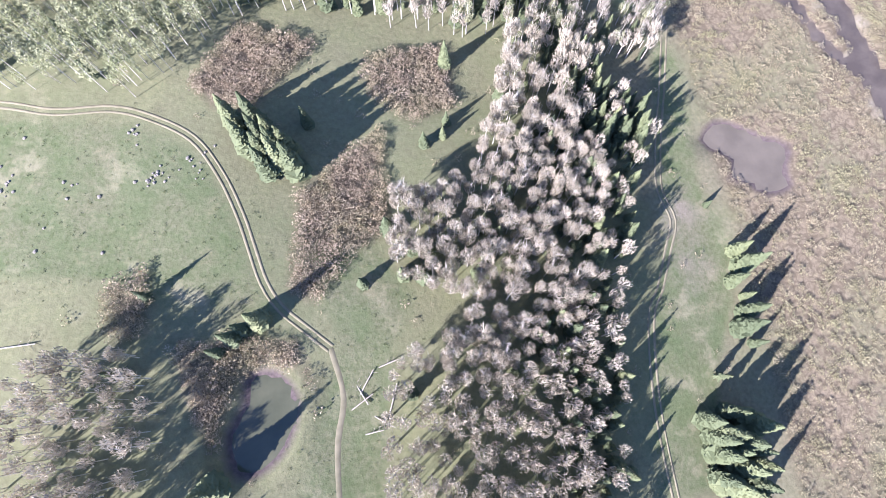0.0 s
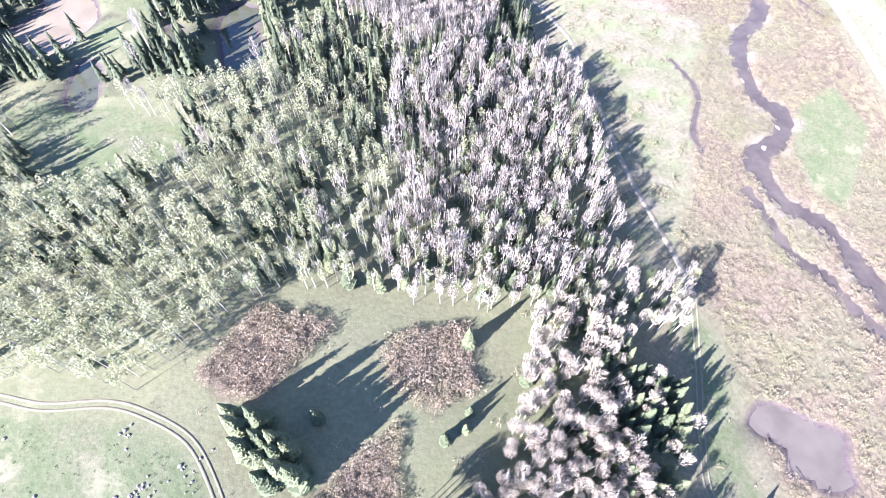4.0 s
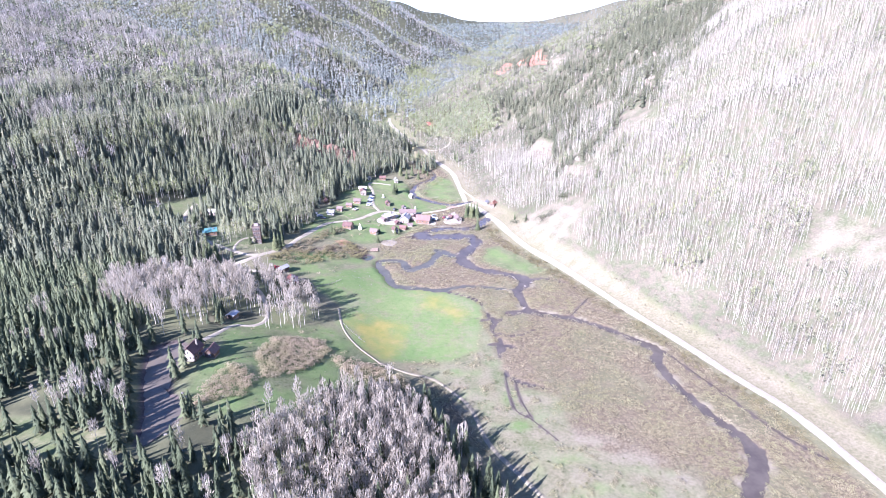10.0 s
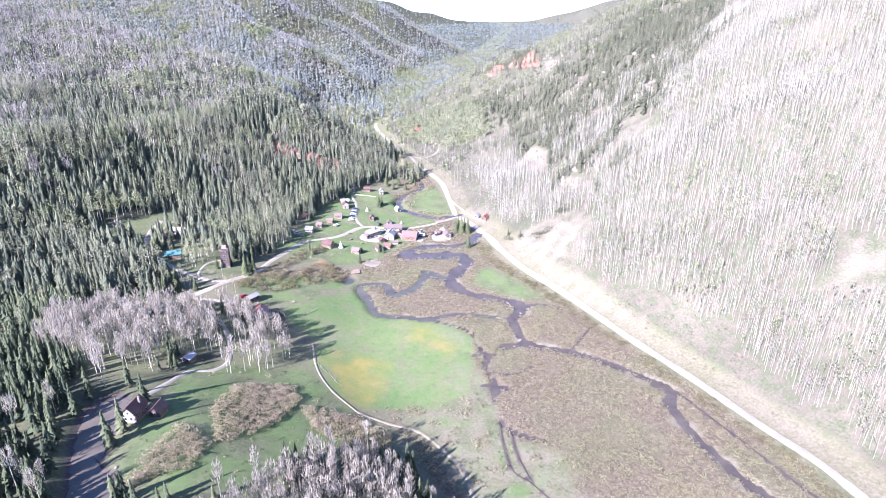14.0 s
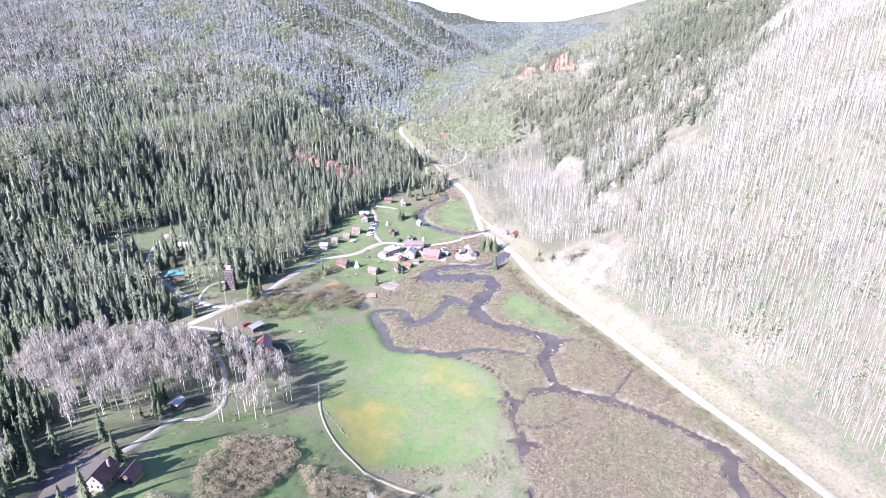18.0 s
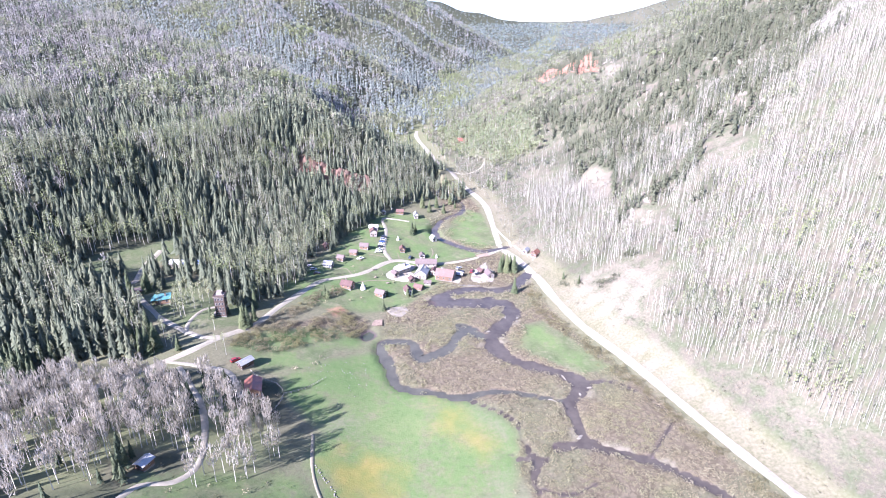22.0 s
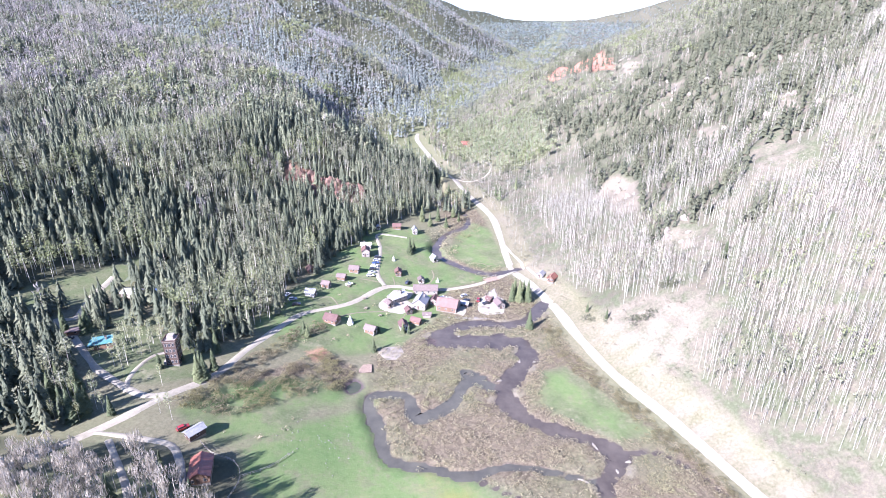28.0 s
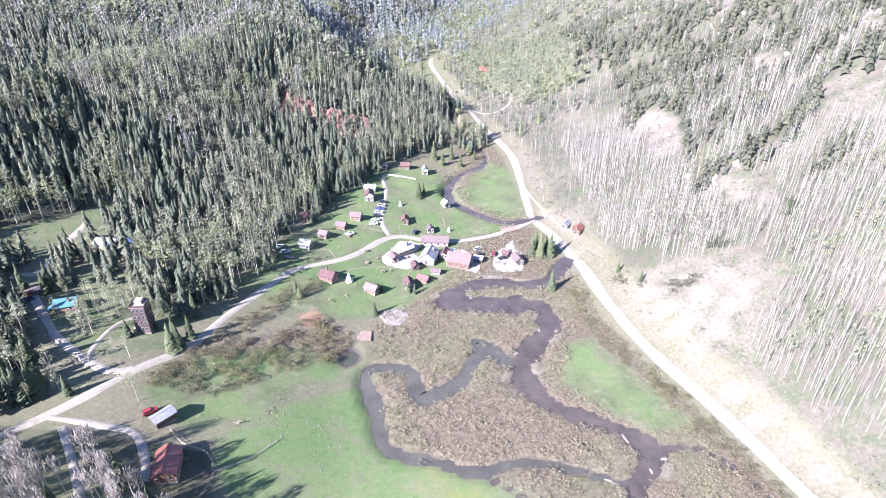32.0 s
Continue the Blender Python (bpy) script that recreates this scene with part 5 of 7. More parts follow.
def fence(label, pts, gap=2.6, high=1.2):
    line = curve(pts, gap)
    z = land(line[:, 0], line[:, 1])
    e = new("fence")
    e.matrix_world = Matrix.Translation((line[0, 0], line[0, 1], z[0]))
    tagged(e, label, "fence", "log fences")
    o0 = np.array((line[0, 0], line[0, 1], z[0]))
    P = np.column_stack([line[:, :2], z]) - o0
    for k, p in enumerate(P):
        b = Bits()
        b.stem(p - (0, 0, 0.2), p + (0, 0, high), 0.1, 0.09, 0, 5)
        o = new("post", mesh_of("post", *b.done()[:2], [POLE]))
        o.parent = e
        if k:
            for h in (0.45, 0.95):
                b = Bits()
                b.stem(P[k - 1] + (0, 0, h), p + (0, 0, h), 0.06, 0.06, 0, 4)
                o = new("rail", mesh_of("rail", *b.done()[:2], [POLE]))
                o.parent = e


# the house by the lake
e = thing("lake_house", -91, 297, -10, "white gabled house with a dark red roof beside the lake", "house", "", 0.2, 7)
roofed(e, -2.7, 2.7, -3.4, 4.0, 3.8, 1.0, LOG, BROWN_ROOF, PALE_WALL, base=-2.5)
for u in (-1.2, 0.9):
    window(e, u, -3.402, 1.1, 0.9, 1.3, 0)
window(e, 0, -3.402, 3.6, 0.8, 1.1, 0)
for v in (-2, 0.3, 2.6):
    window(e, 2.702, v, 1.1, 0.9, 1.2, 3)
boxed("chimney", STONE, e, 1.1, 1.8, 1.5, 2.2, 3, 7.6)
boxed("porch_floor", PLANK, e, -4.2, -2.72, -3.4, 1.5, -0.6, 0.3)
e = thing("lake_annex", -84, 299.5, -10, "small red-roofed wing of the lake house", "house", "", 0.2, 5)
roofed(e, -2.0, 2.0, -2.3, 2.6, 2.5, 1.0, LOG, RUST_ROOF, DARK_LOG, base=-2.5)
window(e, 0, -2.302, 1.0, 1.0, 1.1, 0)
boxed("link_wall", PALE_WALL, e, -3.9, -2.05, -1.3, 1.3, -0.6, 2.2)
boxed("link_roof", PINK_ROOF, e, -4.0, -2.04, -1.6, 1.6, 2.22, 2.4)
cabin("shed", "little white-roofed shed by the lane under the aspens", -87, 342, 3.6, 4.4, 2.4, -20, LOG, WHITE_ROOF, 0.35, chimney=False, wins=1)
# barns by the field
cabin("barn", "small log barn with a pale metal roof and open side", -74, 407, 3.8, 6.0, 2.6, -38, DARK_LOG, GREY_ROOF, 0.5, chimney=False, wins=1)
cabin("barn", "long log barn with a rusty red metal roof", -66, 391, 6.4, 9.6, 3.0, 14, LOG, RED_ROOF, 0.55, chimney=False, wins=3)
fence("grey log rail fence round the barn yard", [(-71, 404), (-66, 400), (-58, 398), (-54, 392), (-55, 383), (-58, 376)])
fence("grey log rail fence along the hay field", [(-54, 392), (-46, 398), (-40, 406)])
# tower
e = thing("log_tower", -97, 446, 6, "four-storey dark log tower with a flat pale roof", "tower", "", 0.2, 6)
T = 2.9
boxed("foundation", STONE, e, -T + 0.05, T - 0.05, -T + 0.05, T - 0.05, -2.0, 0.4)
for dims in ((-T, T, -T, -T + 0.3), (-T, T, T - 0.3, T), (-T, -T + 0.3, -T + 0.3, T - 0.3), (T - 0.3, T, -T + 0.3, T - 0.3)):
    boxed("wall", DARK_LOG, e, *dims, 0.4, 13.0)
for k in range(4):
    z = 1.3 + 3.1 * k
    for u in (-1.7, 0, 1.7):
        window(e, u, -T - 0.002, z, 1.1, 1.6, 0)
        window(e, T + 0.002, u, z, 1.1, 1.6, 3)
    boxed("storey_band", DARK_LOG, e, -T - 0.08, T + 0.08, -T - 0.08, T + 0.08, z + 2.0, z + 2.3)
boxed("roof_slab", PALE_WALL, e, -T - 0.3, T + 0.3, -T - 0.3, T + 0.3, 13.0, 13.25)
for dims in ((-T - 0.3, T + 0.3, -T - 0.3, -T), (-T - 0.3, T + 0.3, T, T + 0.3), (-T - 0.3, -T, -T, T), (T, T + 0.3, -T, T)):
    boxed("parapet", DARK_LOG, e, *dims, 13.25, 14.0)
boxed("penthouse", PALE_WALL, e, -1.6, 1.4, -0.6, 2.4, 13.25, 15.0)
e.scale = (0.85, 0.85, 0.85)
boxed("outside_stair", POLE, e, -T - 1.3, -T - 0.02, -T, T, -0.4, 2.2)
cabin("cabin", "log cabin with a teal metal roof below the forest", -129, 453, 5.6, 7, 2.9, -72, LOG, TEAL_ROOF, 0.6, porch=True)
cabin("cabin", "white and blue roofed cabin among spruces", -143, 505, 6, 10, 2.6, 80, PALE_WALL, WHITE_ROOF, 0.4, chimney=False)
cabin("shed", "low shed with a blue tarp roof among spruces", -133, 508, 4, 5, 2.2, 80, PALE_WALL, BLUE_ROOF, 0.3, chimney=False, wins=1)
cabin("shed", "low pinkish shed beside the upper lane", -146, 462, 3.4, 7, 2.2, -70, LOG, PINK_ROOF, 0.3, chimney=False, wins=1)

# gravel yards
SAND = plain("river_sand", (0.20, 0.178, 0.15), (0.31, 0.28, 0.235), 1.2, 0.95, 0.1)
YARD_GRAVEL = plain("yard_gravel", (0.27, 0.245, 0.21), (0.42, 0.385, 0.335), 0.9, 0.95, 0.1)
for key, lab in (("lot", "bright gravel yard round the saloon"), ("terrace", "bright gravel terrace above the river"), ("sand", "patch of pale sand by the marsh")):
    ring = rounded(AREAS[key], 2.0)
    ring = ring + 0.6 * np.stack([waves(ring[:, 0], ring[:, 1], 7, 81), waves(ring[:, 0], ring[:, 1], 7, 82)], 1)
    mid = ring.mean(0)
    rows_ = [mid + (ring - mid) * k for k in (0.05, 0.35, 0.7, 0.95, 1.0)]
    v = np.vstack([np.column_stack([q, land(q[:, 0], q[:, 1]) + (0.12 if i < 4 else 0.0)]) for i, q in enumerate(rows_)])
    n_ = len(ring)
    f = [(i * n_ + k, i * n_ + (k + 1) % n_, (i + 1) * n_ + (k + 1) % n_, (i + 1) * n_ + k) for i in range(4) for k in range(n_)]
    tagged(new("yard", mesh_of("yard", v, f, [YARD_GRAVEL if key != "sand" else SAND], smooth=True)), lab, "yard", kind="structure")

# sandbars in the river
for k, (x, y, ln, wd, tn) in enumerate(((70, 376, 4.5, 2.2, 20), (86, 359.5, 4, 1.5, 140), (72, 415, 4, 1.4, 110), (82.5, 407, 2.6, 1.6, 30), (137.5, 319, 4, 2.2, 60), (123, 344, 4.5, 1.2, 130), (77, 402.5, 2.5, 1.3, 80),
                                       (51, 469, 3, 1.4, 70), (54, 439, 4, 1.2, 120), (40, 454.5, 3, 1.6, 40), (63.5, 398.7, 5, 1.2, 160), (116, 171, 4, 1.8, 60), (124, 181, 3, 1.4, 100), (117, 206, 3.5, 1.5, 90))):
    a_ = np.linspace(0, 2 * math.pi, 20, endpoint=False)
    wob_ = 1 + 0.25 * np.sin(2 * a_ + k) + 0.15 * np.sin(3 * a_ + 2 * k)
    ring = np.stack([ln / 2 * np.cos(a_) * wob_, wd / 2 * np.sin(a_) * wob_, np.zeros(20)], 1)
    v = np.vstack([[(0, 0, 0.12)], ring * 0.7 + (0, 0, 0.06), ring + (0, 0, -0.35)])
    f = [(0, 1 + i, 1 + (i + 1) % 20) for i in range(20)] + [q for i in range(20) for q in ((1 + i, 21 + i, 21 + (i + 1) % 20), (1 + i, 21 + (i + 1) % 20, 1 + (i + 1) % 20))]
    o = new("sandbar", mesh_of("sandbar", v, f, [SAND], smooth=True))
    o.matrix_world = pose(x, y, float(marsh(y)) - 0.32, 0, 0, tn)
    tagged(o, "low bar of pale sand and gravel in the river", "sandbar", kind="structure")

# the ranch
RANCH = "ranch cabins"
for nm, x, y, w, d, h, turn, wall, roof, gable, lab in (
    ("cabin", -29, 622, 3.4, 4.0, 2.4, 10, WHITE_WALL, WHITE_ROOF, None, "tiny white cabin at the edge of the forest"),
    ("cabin", -16, 627, 5.0, 7.0, 2.6, 88, LOG, RUST_ROOF, None, "log cabin with a rusty red roof by the forest"),
    ("chapel", -3, 622, 4.0, 6.0, 3.6, 8, WHITE_WALL, GREY_ROOF, None, "little white chapel with a steep grey roof"),
    ("cabin", -34, 589, 4.5, 8.0, 2.6, 88, PALE_WALL, WHITE_ROOF, None, "pale cabin with a white metal roof"),
    ("cabin", -33, 577, 6.0, 7.5, 4.2, 6, LOG, RUST_ROOF, PALE_WALL, "two-storey log cabin with a rusty roof"),
    ("cabin", -37, 553, 5.0, 7.0, 2.8, 80, LOG, PINK_ROOF, WHITE_WALL, "log cabin with a faded pink roof on the lawn"),
    ("cabin", -43, 542, 4.2, 6.0, 2.4, 75, LOG, PINK_ROOF, None, "small log cabin with a faded roof on the lawn"),
    ("cabin", -50, 531, 4.4, 5.6, 2.6, 72, LOG, PINK_ROOF, PALE_WALL, "small log cabin below the spruces"),
    ("cabin", -56, 519, 5.0, 6.5, 2.8, 75, WHITE_WALL, GREY_ROOF, None, "white cabin with a grey metal roof"),
    ("cabin", -62, 548, 5.0, 6.0, 2.4, 30, LOG, RUST_ROOF, None, "rusty-roofed cabin half hidden in the forest"),
    ("cabin", -11, 556, 4.4, 6.0, 2.8, 4, LOG, RUST_ROOF, None, "steep-roofed log cabin in the middle of the lawn"),
    ("cabin", 3, 550, 4.0, 4.6, 2.6, 10, WHITE_WALL, PINK_ROOF, None, "small white cabin by the gravel lane"),
    ("bathhouse", 11, 580, 4.4, 5.4, 2.6, 30, WHITE_WALL, GREY_ROOF, None, "white gabled bath house beside the stream"),
    ("cabin", -41, 496, 6.4, 8.5, 2.8, 68, LOG, BROWN_ROOF, None, "long log cabin with a dark brown roof"),
    ("cabin", -21, 492, 5.0, 7.0, 2.8, 62, LOG, PINK_ROOF, WHITE_WALL, "log cabin with a faded roof below the lawn"),
    ("cabin", -5, 498, 5.0, 7.0, 3.0, 15, WHITE_WALL, BROWN_ROOF, None, "white-gabled cabin with a dark roof near the river"),
    ("cabin", 1.5, 503.5, 4.0, 6.5, 2.4, 62, LOG, RUST_ROOF, None, "low rusty-roofed wing of a riverside cabin"),
    ("shed", 7, 510, 3.0, 5.0, 2.2, 86, PALE_WALL, PINK_ROOF, None, "pale shed beside the saloon"),
    ("dance_hall", 6, 538, 7.0, 17.0, 3.2, 88, PALE_WALL, PINK_ROOF, None, "long pale hall with a faded pink roof on the lane"),
    ("saloon", 3.5, 522, 9.0, 11.0, 4.0, -14, PALE_WALL, GREY_ROOF, None, "pale saloon with a bluish grey metal roof"),
    ("saloon", -10, 527, 7.0, 12.0, 3.2, -50, PALE_WALL, WHITE_ROOF, None, "low saloon wing with a bright white roof"),
    ("lodge", 18.5, 519, 10.0, 14.0, 3.6, 72, LOG, LODGE_ROOF, PALE_WALL, "large lodge with a faded pinkish red metal roof"),
    ("shed", -14, 520, 4.0, 6.0, 2.2, 30, PALE_WALL, PINK_ROOF, None, "low pale shed behind the saloon"),
    ("shed", -3, 514, 4.0, 5.0, 2.4, 20, DARK_LOG, BROWN_ROOF, None, "dark log shed beside the saloon"),
    ("kitchen", 11, 526, 5.0, 7.0, 2.8, -14, PALE_WALL, BROWN_ROOF, None, "small kitchen house between saloon and lodge"),
    ("shed", 28, 522, 3.5, 5.0, 2.2, 70, DARK_LOG, GREY_ROOF, None, "grey-roofed shed behind the lodge"),
    ("shed", 42, 527, 3.0, 4.5, 2.2, 40, DARK_LOG, BROWN_ROOF, None, "small dark shed on the river terrace"),
    ("spa_house", 47, 521, 5.5, 8.0, 2.8, 15, PALE_WALL, PINK_ROOF, None, "pale house with a faded roof on the river terrace"),
    ("cabin", 81, 545, 5.0, 7.5, 2.6, -32, LOG, RED_ROOF, None, "bright red-roofed cabin above the road"),
    ("cabin", 76, 553, 4.0, 6.0, 2.4, -32, WHITE_WALL, GREY_ROOF, None, "white cabin above the road"),
    ("cabin", 46, 853, 8.0, 12.0, 3.0, 80, LOG, RED_ROOF, None, "far red-roofed house among green aspens"),
):
    w, d, h = w * 0.8, d * 0.8, h * 0.9
    cabin(nm, lab, x, y, w, d, h, turn, wall, roof, 1.1 if nm in ("chapel", "bathhouse") else 0.75, gable, chimney=d > 6, porch=nm == "cabin" and d > 6.9, group=RANCH, wins=max(1, int(d // 3)))
# canvas cones standing in for a white shape, a hut and a low tent
for x, y, h in ((-15, 574, 3.0), (-32, 497, 4.4), (13, 552, 2.6)):
    tipi(x, y, h)
for k in range(7):
    car(-27.2 + 0.35 * k, 549.5 + 4.2 * k, 8, PAINTS[(0, 2, 1, 0, 3, 2, 1)[k]], k in (1, 4), "car parked in a row on the lawn")
for x, y, tn, k, pk in ((-38, 536, 30, 0, True), (-68, 515, 60, 0, True), (-64, 511, 20, 2, False), (-61, 506, 10, 1, False), (-5, 547, 70, 1, False), (28, 533, 40, 2, False), (29, 527, 30, 1, False), (16, 531, 5, 0, True), (13.5, 529, 10, 3, False),
                        (-146, 456, 60, 1, False), (36, 528, 80, 4, False), (40, 524, 20, 1, True), (-79, 409, 40, 4, False)):
    car(x, y, tn, PAINTS[k], pk, "car parked beside a ranch building")
# picnic tables on the gravel and the lawns
TABLE_WOOD = plain("picnic_table_boards", (0.20, 0.165, 0.125), (0.32, 0.27, 0.21), 2.0, 0.8)
table_ = None
for x, y, tn in ((-9, 533, 20), (-12, 528, 70), (-5, 518, 40), (-7.5, 523, 100), (-14, 517, 15), (41, 536, 30), (44, 532, 80), (40, 519, 60), (-28, 523, 20), (-26, 513, 60), (-18, 508, 30), (-38, 534, 75)):
    if table_ is None:
        table_ = thing("picnic_table", x, y, tn, "weathered wooden picnic table with two benches", "table", "picnic tables", 0.12, 0)
        for u in (-0.3, 0.0, 0.3):
            boxed("top_board", TABLE_WOOD, table_, -0.95, 0.95, u - 0.14, u + 0.14, 0.72, 0.77)
        for u in (-0.72, 0.72):
            boxed("bench", TABLE_WOOD, table_, -0.95, 0.95, u - 0.13, u + 0.13, 0.42, 0.46)
        for u in (-0.65, 0.65):
            boxed("cross_beam", TABLE_WOOD, table_, u - 0.04, u + 0.04, -0.8, 0.8, 0.34, 0.418)
            for v in (-0.42, 0.42):
                boxed("leg", TABLE_WOOD, table_, u + 0.044, u + 0.1, v - 0.05, v + 0.05, -0.15, 0.718)
    else:
        copy_thing(table_, pose(x, y, float(land(x, y)) + 0.12, 0, 0, tn))

# deck by the ponds
e = thing("wooden_deck", -20.5, 462, 4, "square tan wooden deck on the grass by the marsh", "deck", "", 0.25, 5)
for k in range(16):
    boxed("plank", PLANK, e, -2.9 + 0.36 * k, -2.58 + 0.36 * k, -3.2, 3.2, 0, 0.08)
for u in (-2.6, 0, 2.6):
    boxed("joist", DARK_LOG, e, -2.9, 2.86, u - 0.1, u + 0.1, -0.5, -0.004)
# bridge where the lane crosses the stream
e = thing("bridge", 46, 555, 25, "low plank bridge carrying the lane over the stream", "bridge", "", 0.35, 0)
for k in range(18):
    boxed("plank", PLANK, e, -4.5 + 0.5 * k, -4.04 + 0.5 * k, -2.6, 2.6, 0, 0.1)
for u in (-2.5, 2.5):
    boxed("beam", DARK_LOG, e, -5, 5, u - 0.15, u + 0.15, -0.5, -0.004)
    boxed("handrail", POLE, e, -5, 5, u - 0.07, u + 0.07, 1.0, 1.12)
    for v in (-4.4, -1.5, 1.5, 4.4):
        boxed("rail_post", POLE, e, v - 0.08, v + 0.08, u - 0.08, u + 0.08, 0.102, 1.0)


def boulder_mesh(seed):
    r = random.Random(seed)
    bm = bmesh.new()
    bmesh.ops.create_icosphere(bm, subdivisions=2, radius=1)
    for v in bm.verts:
        v.co *= 1 + 0.3 * noise.noise(v.co * 1.3 + Vector((seed * 7, 0, 0)))
        v.co.z = max(v.co.z * 0.65, -0.3)
    me = bpy.data.meshes.new("boulder")
    bm.to_mesh(me)
    bm.free()
    me.materials.append(STONE)
    return me


# red cliff band in the forest
RED_ROCK = plain("red_sandstone", (0.11, 0.07, 0.054), (0.25, 0.165, 0.135), 1.6, 0.95, 0.1, relief=0.5)


def crag(seed):
    """A broken block of rock, about one metre in radius, with ledges and clefts."""
    bm = bmesh.new()
    bmesh.ops.create_icosphere(bm, subdivisions=3, radius=1)
    for v in bm.verts:
        p = v.co + Vector((seed * 5.1, 0, 0))
        v.co *= 1 + 0.35 * noise.noise(p * 1.4) + 0.22 * noise.noise(Vector((p.x * 4, p.y * 4, p.z * 1.2))) + 0.12 * noise.noise(Vector((p.x * 3, p.y * 3, p.z * 9)))
    me = bpy.data.meshes.new("crag")
    bm.to_mesh(me)
    bm.free()
    me.materials.append(RED_ROCK)
    return me


CRAGS = [crag(s) for s in range(4)]
rc = np.random.RandomState(19)
cliff_line = curve([(-99, 673), (-92, 670), (-84, 668), (-76, 667), (-64, 667), (-48, 671)], 3.6)
for k, (x, y) in enumerate(cliff_line):
    o = new("crag", CRAGS[k % 4])
    s = (2.4 + 2.2 * rc.rand(), 2.4, 4.2 + 3.6 * rc.rand() - 1.5 * k / len(cliff_line))
    o.matrix_world = Matrix.LocRotScale((x, y, float(land(x, y)) + 0.35 * s[2]), Euler((0.15, 0, rc.uniform(-0.5, 0.5))), s)
    tagged(o, "jagged red sandstone crag rising out of the forest", "rock", "red cliff")
    for j in range(2):
        o = new("crag", CRAGS[(k + j + 1) % 4])
        px, py = x + rc.uniform(-4, 5), y - 7 - 6 * j - 3 * rc.rand()
        s = (1.8 + 2.2 * rc.rand(), 1.8, 2.0 + 2.4 * rc.rand())
        o.matrix_world = Matrix.LocRotScale((px, py, float(land(px, py)) + 0.3 * s[2]), Euler((0.2, 0, rc.uniform(-0.5, 0.5))), s)
        tagged(o, "jagged red sandstone crag rising out of the forest", "rock", "red cliff")

# pale rock outcrops among the conifers of the eastern slope
PALE_ROCK = plain("pale_limestone", (0.17, 0.152, 0.122), (0.31, 0.282, 0.235), 1.4, 0.95, 0.1, relief=0.4)
PALE_CRAGS = []
for s_ in range(4):
    me_ = CRAGS[s_].copy()
    me_.materials.clear()
    me_.materials.append(PALE_ROCK)
    PALE_CRAGS.append(me_)
OUTCROPS = [(224, 771), (222, 730), (208, 720), (233, 726), (266, 766), (249, 722), (259, 713), (279, 680), (231, 599), (233, 590), (227, 570), (213, 598), (201, 648), (197, 624), (201, 619),
            (151, 632), (144, 634), (142, 610), (138, 547), (144, 540), (151, 538), (144, 523), (211, 795), (249, 687), (229, 922), (227, 883), (236, 878), (222, 842)]
for k, (x, y) in enumerate(OUTCROPS):
    for j in range(3 if y < 860 else 4):
        px, py = x + rc.uniform(-7, 7), y + rc.uniform(-9, 9)
        s_ = (0.9 + 1.2 * rc.rand(), 1.0 + 1.4 * rc.rand(), 1.0 + 1.9 * rc.rand())
        o = new("crag", PALE_CRAGS[(k + j) % 4])
        o.matrix_world = Matrix.LocRotScale((px, py, float(land(px, py)) + 0.1 * s_[2]), Euler((0, -0.4, rc.uniform(-0.5, 0.5))), s_)
        tagged(o, "pale limestone crag standing out of the conifer slope", "rock", "pale outcrops")

ROCKS = [boulder_mesh(s) for s in range(4)]
rk = np.random.RandomState(9)
spots = [(px + rk.normal(0, sd), py + rk.normal(0, sd * 1.4), rk.uniform(0.18, 0.48)) for px, py, sd, many in ((-65, 47, 1.3, 16), (-69, 58, 0.8, 7), (-100, 29, 1.6, 18), (-97, 45, 1.2, 8), (-56, 50, 2.0, 14), (-85, 47, 7.0, 5), (-80, 38, 8.0, 5)) for _ in range(many)]
spots += [(rk.uniform(-48, -20), rk.uniform(398, 424), rk.uniform(0.14, 0.3)) for _ in range(40)] + [(55 + rk.uniform(-3, 3), 472 + rk.uniform(-9, 9), rk.uniform(0.4, 0.9)) for _ in range(14)]
spots += [(-34 + 11 * u_ + rk.uniform(-0.6, 0.6), 356 - 14 * u_ + rk.uniform(-0.6, 0.6), rk.uniform(0.2, 0.4)) for u_ in np.linspace(0, 1, 22)]
spots += [(rk.uniform(15, 36), rk.uniform(485, 491), rk.uniform(0.4, 0.9)) for _ in range(8)] + [(-90 + rk.uniform(-4, 6), 262 + rk.uniform(-14, 14), rk.uniform(0.4, 0.8)) for _ in range(8)]
spots += [(-131 + rk.uniform(-3, 6), 186 + rk.uniform(-2, 4), rk.uniform(0.4, 0.8)) for _ in range(14)] + [(20 + 1.6 * k + rk.uniform(-1, 1), 509 - 0.1 * k, rk.uniform(0.4, 0.8)) for k in range(14)]
for x, y, s in spots:
    o = new("boulder", ROCKS[rk.randint(4)])
    o.matrix_world = Matrix.LocRotScale((x, y, float(land(x, y)) + 0.05), Euler((0, 0, rk.uniform(0, 6))), (s * rk.uniform(0.8, 1.3), s, s))
    tagged(o, "grey weathered boulder lying in grass or water", "rock", "boulders")
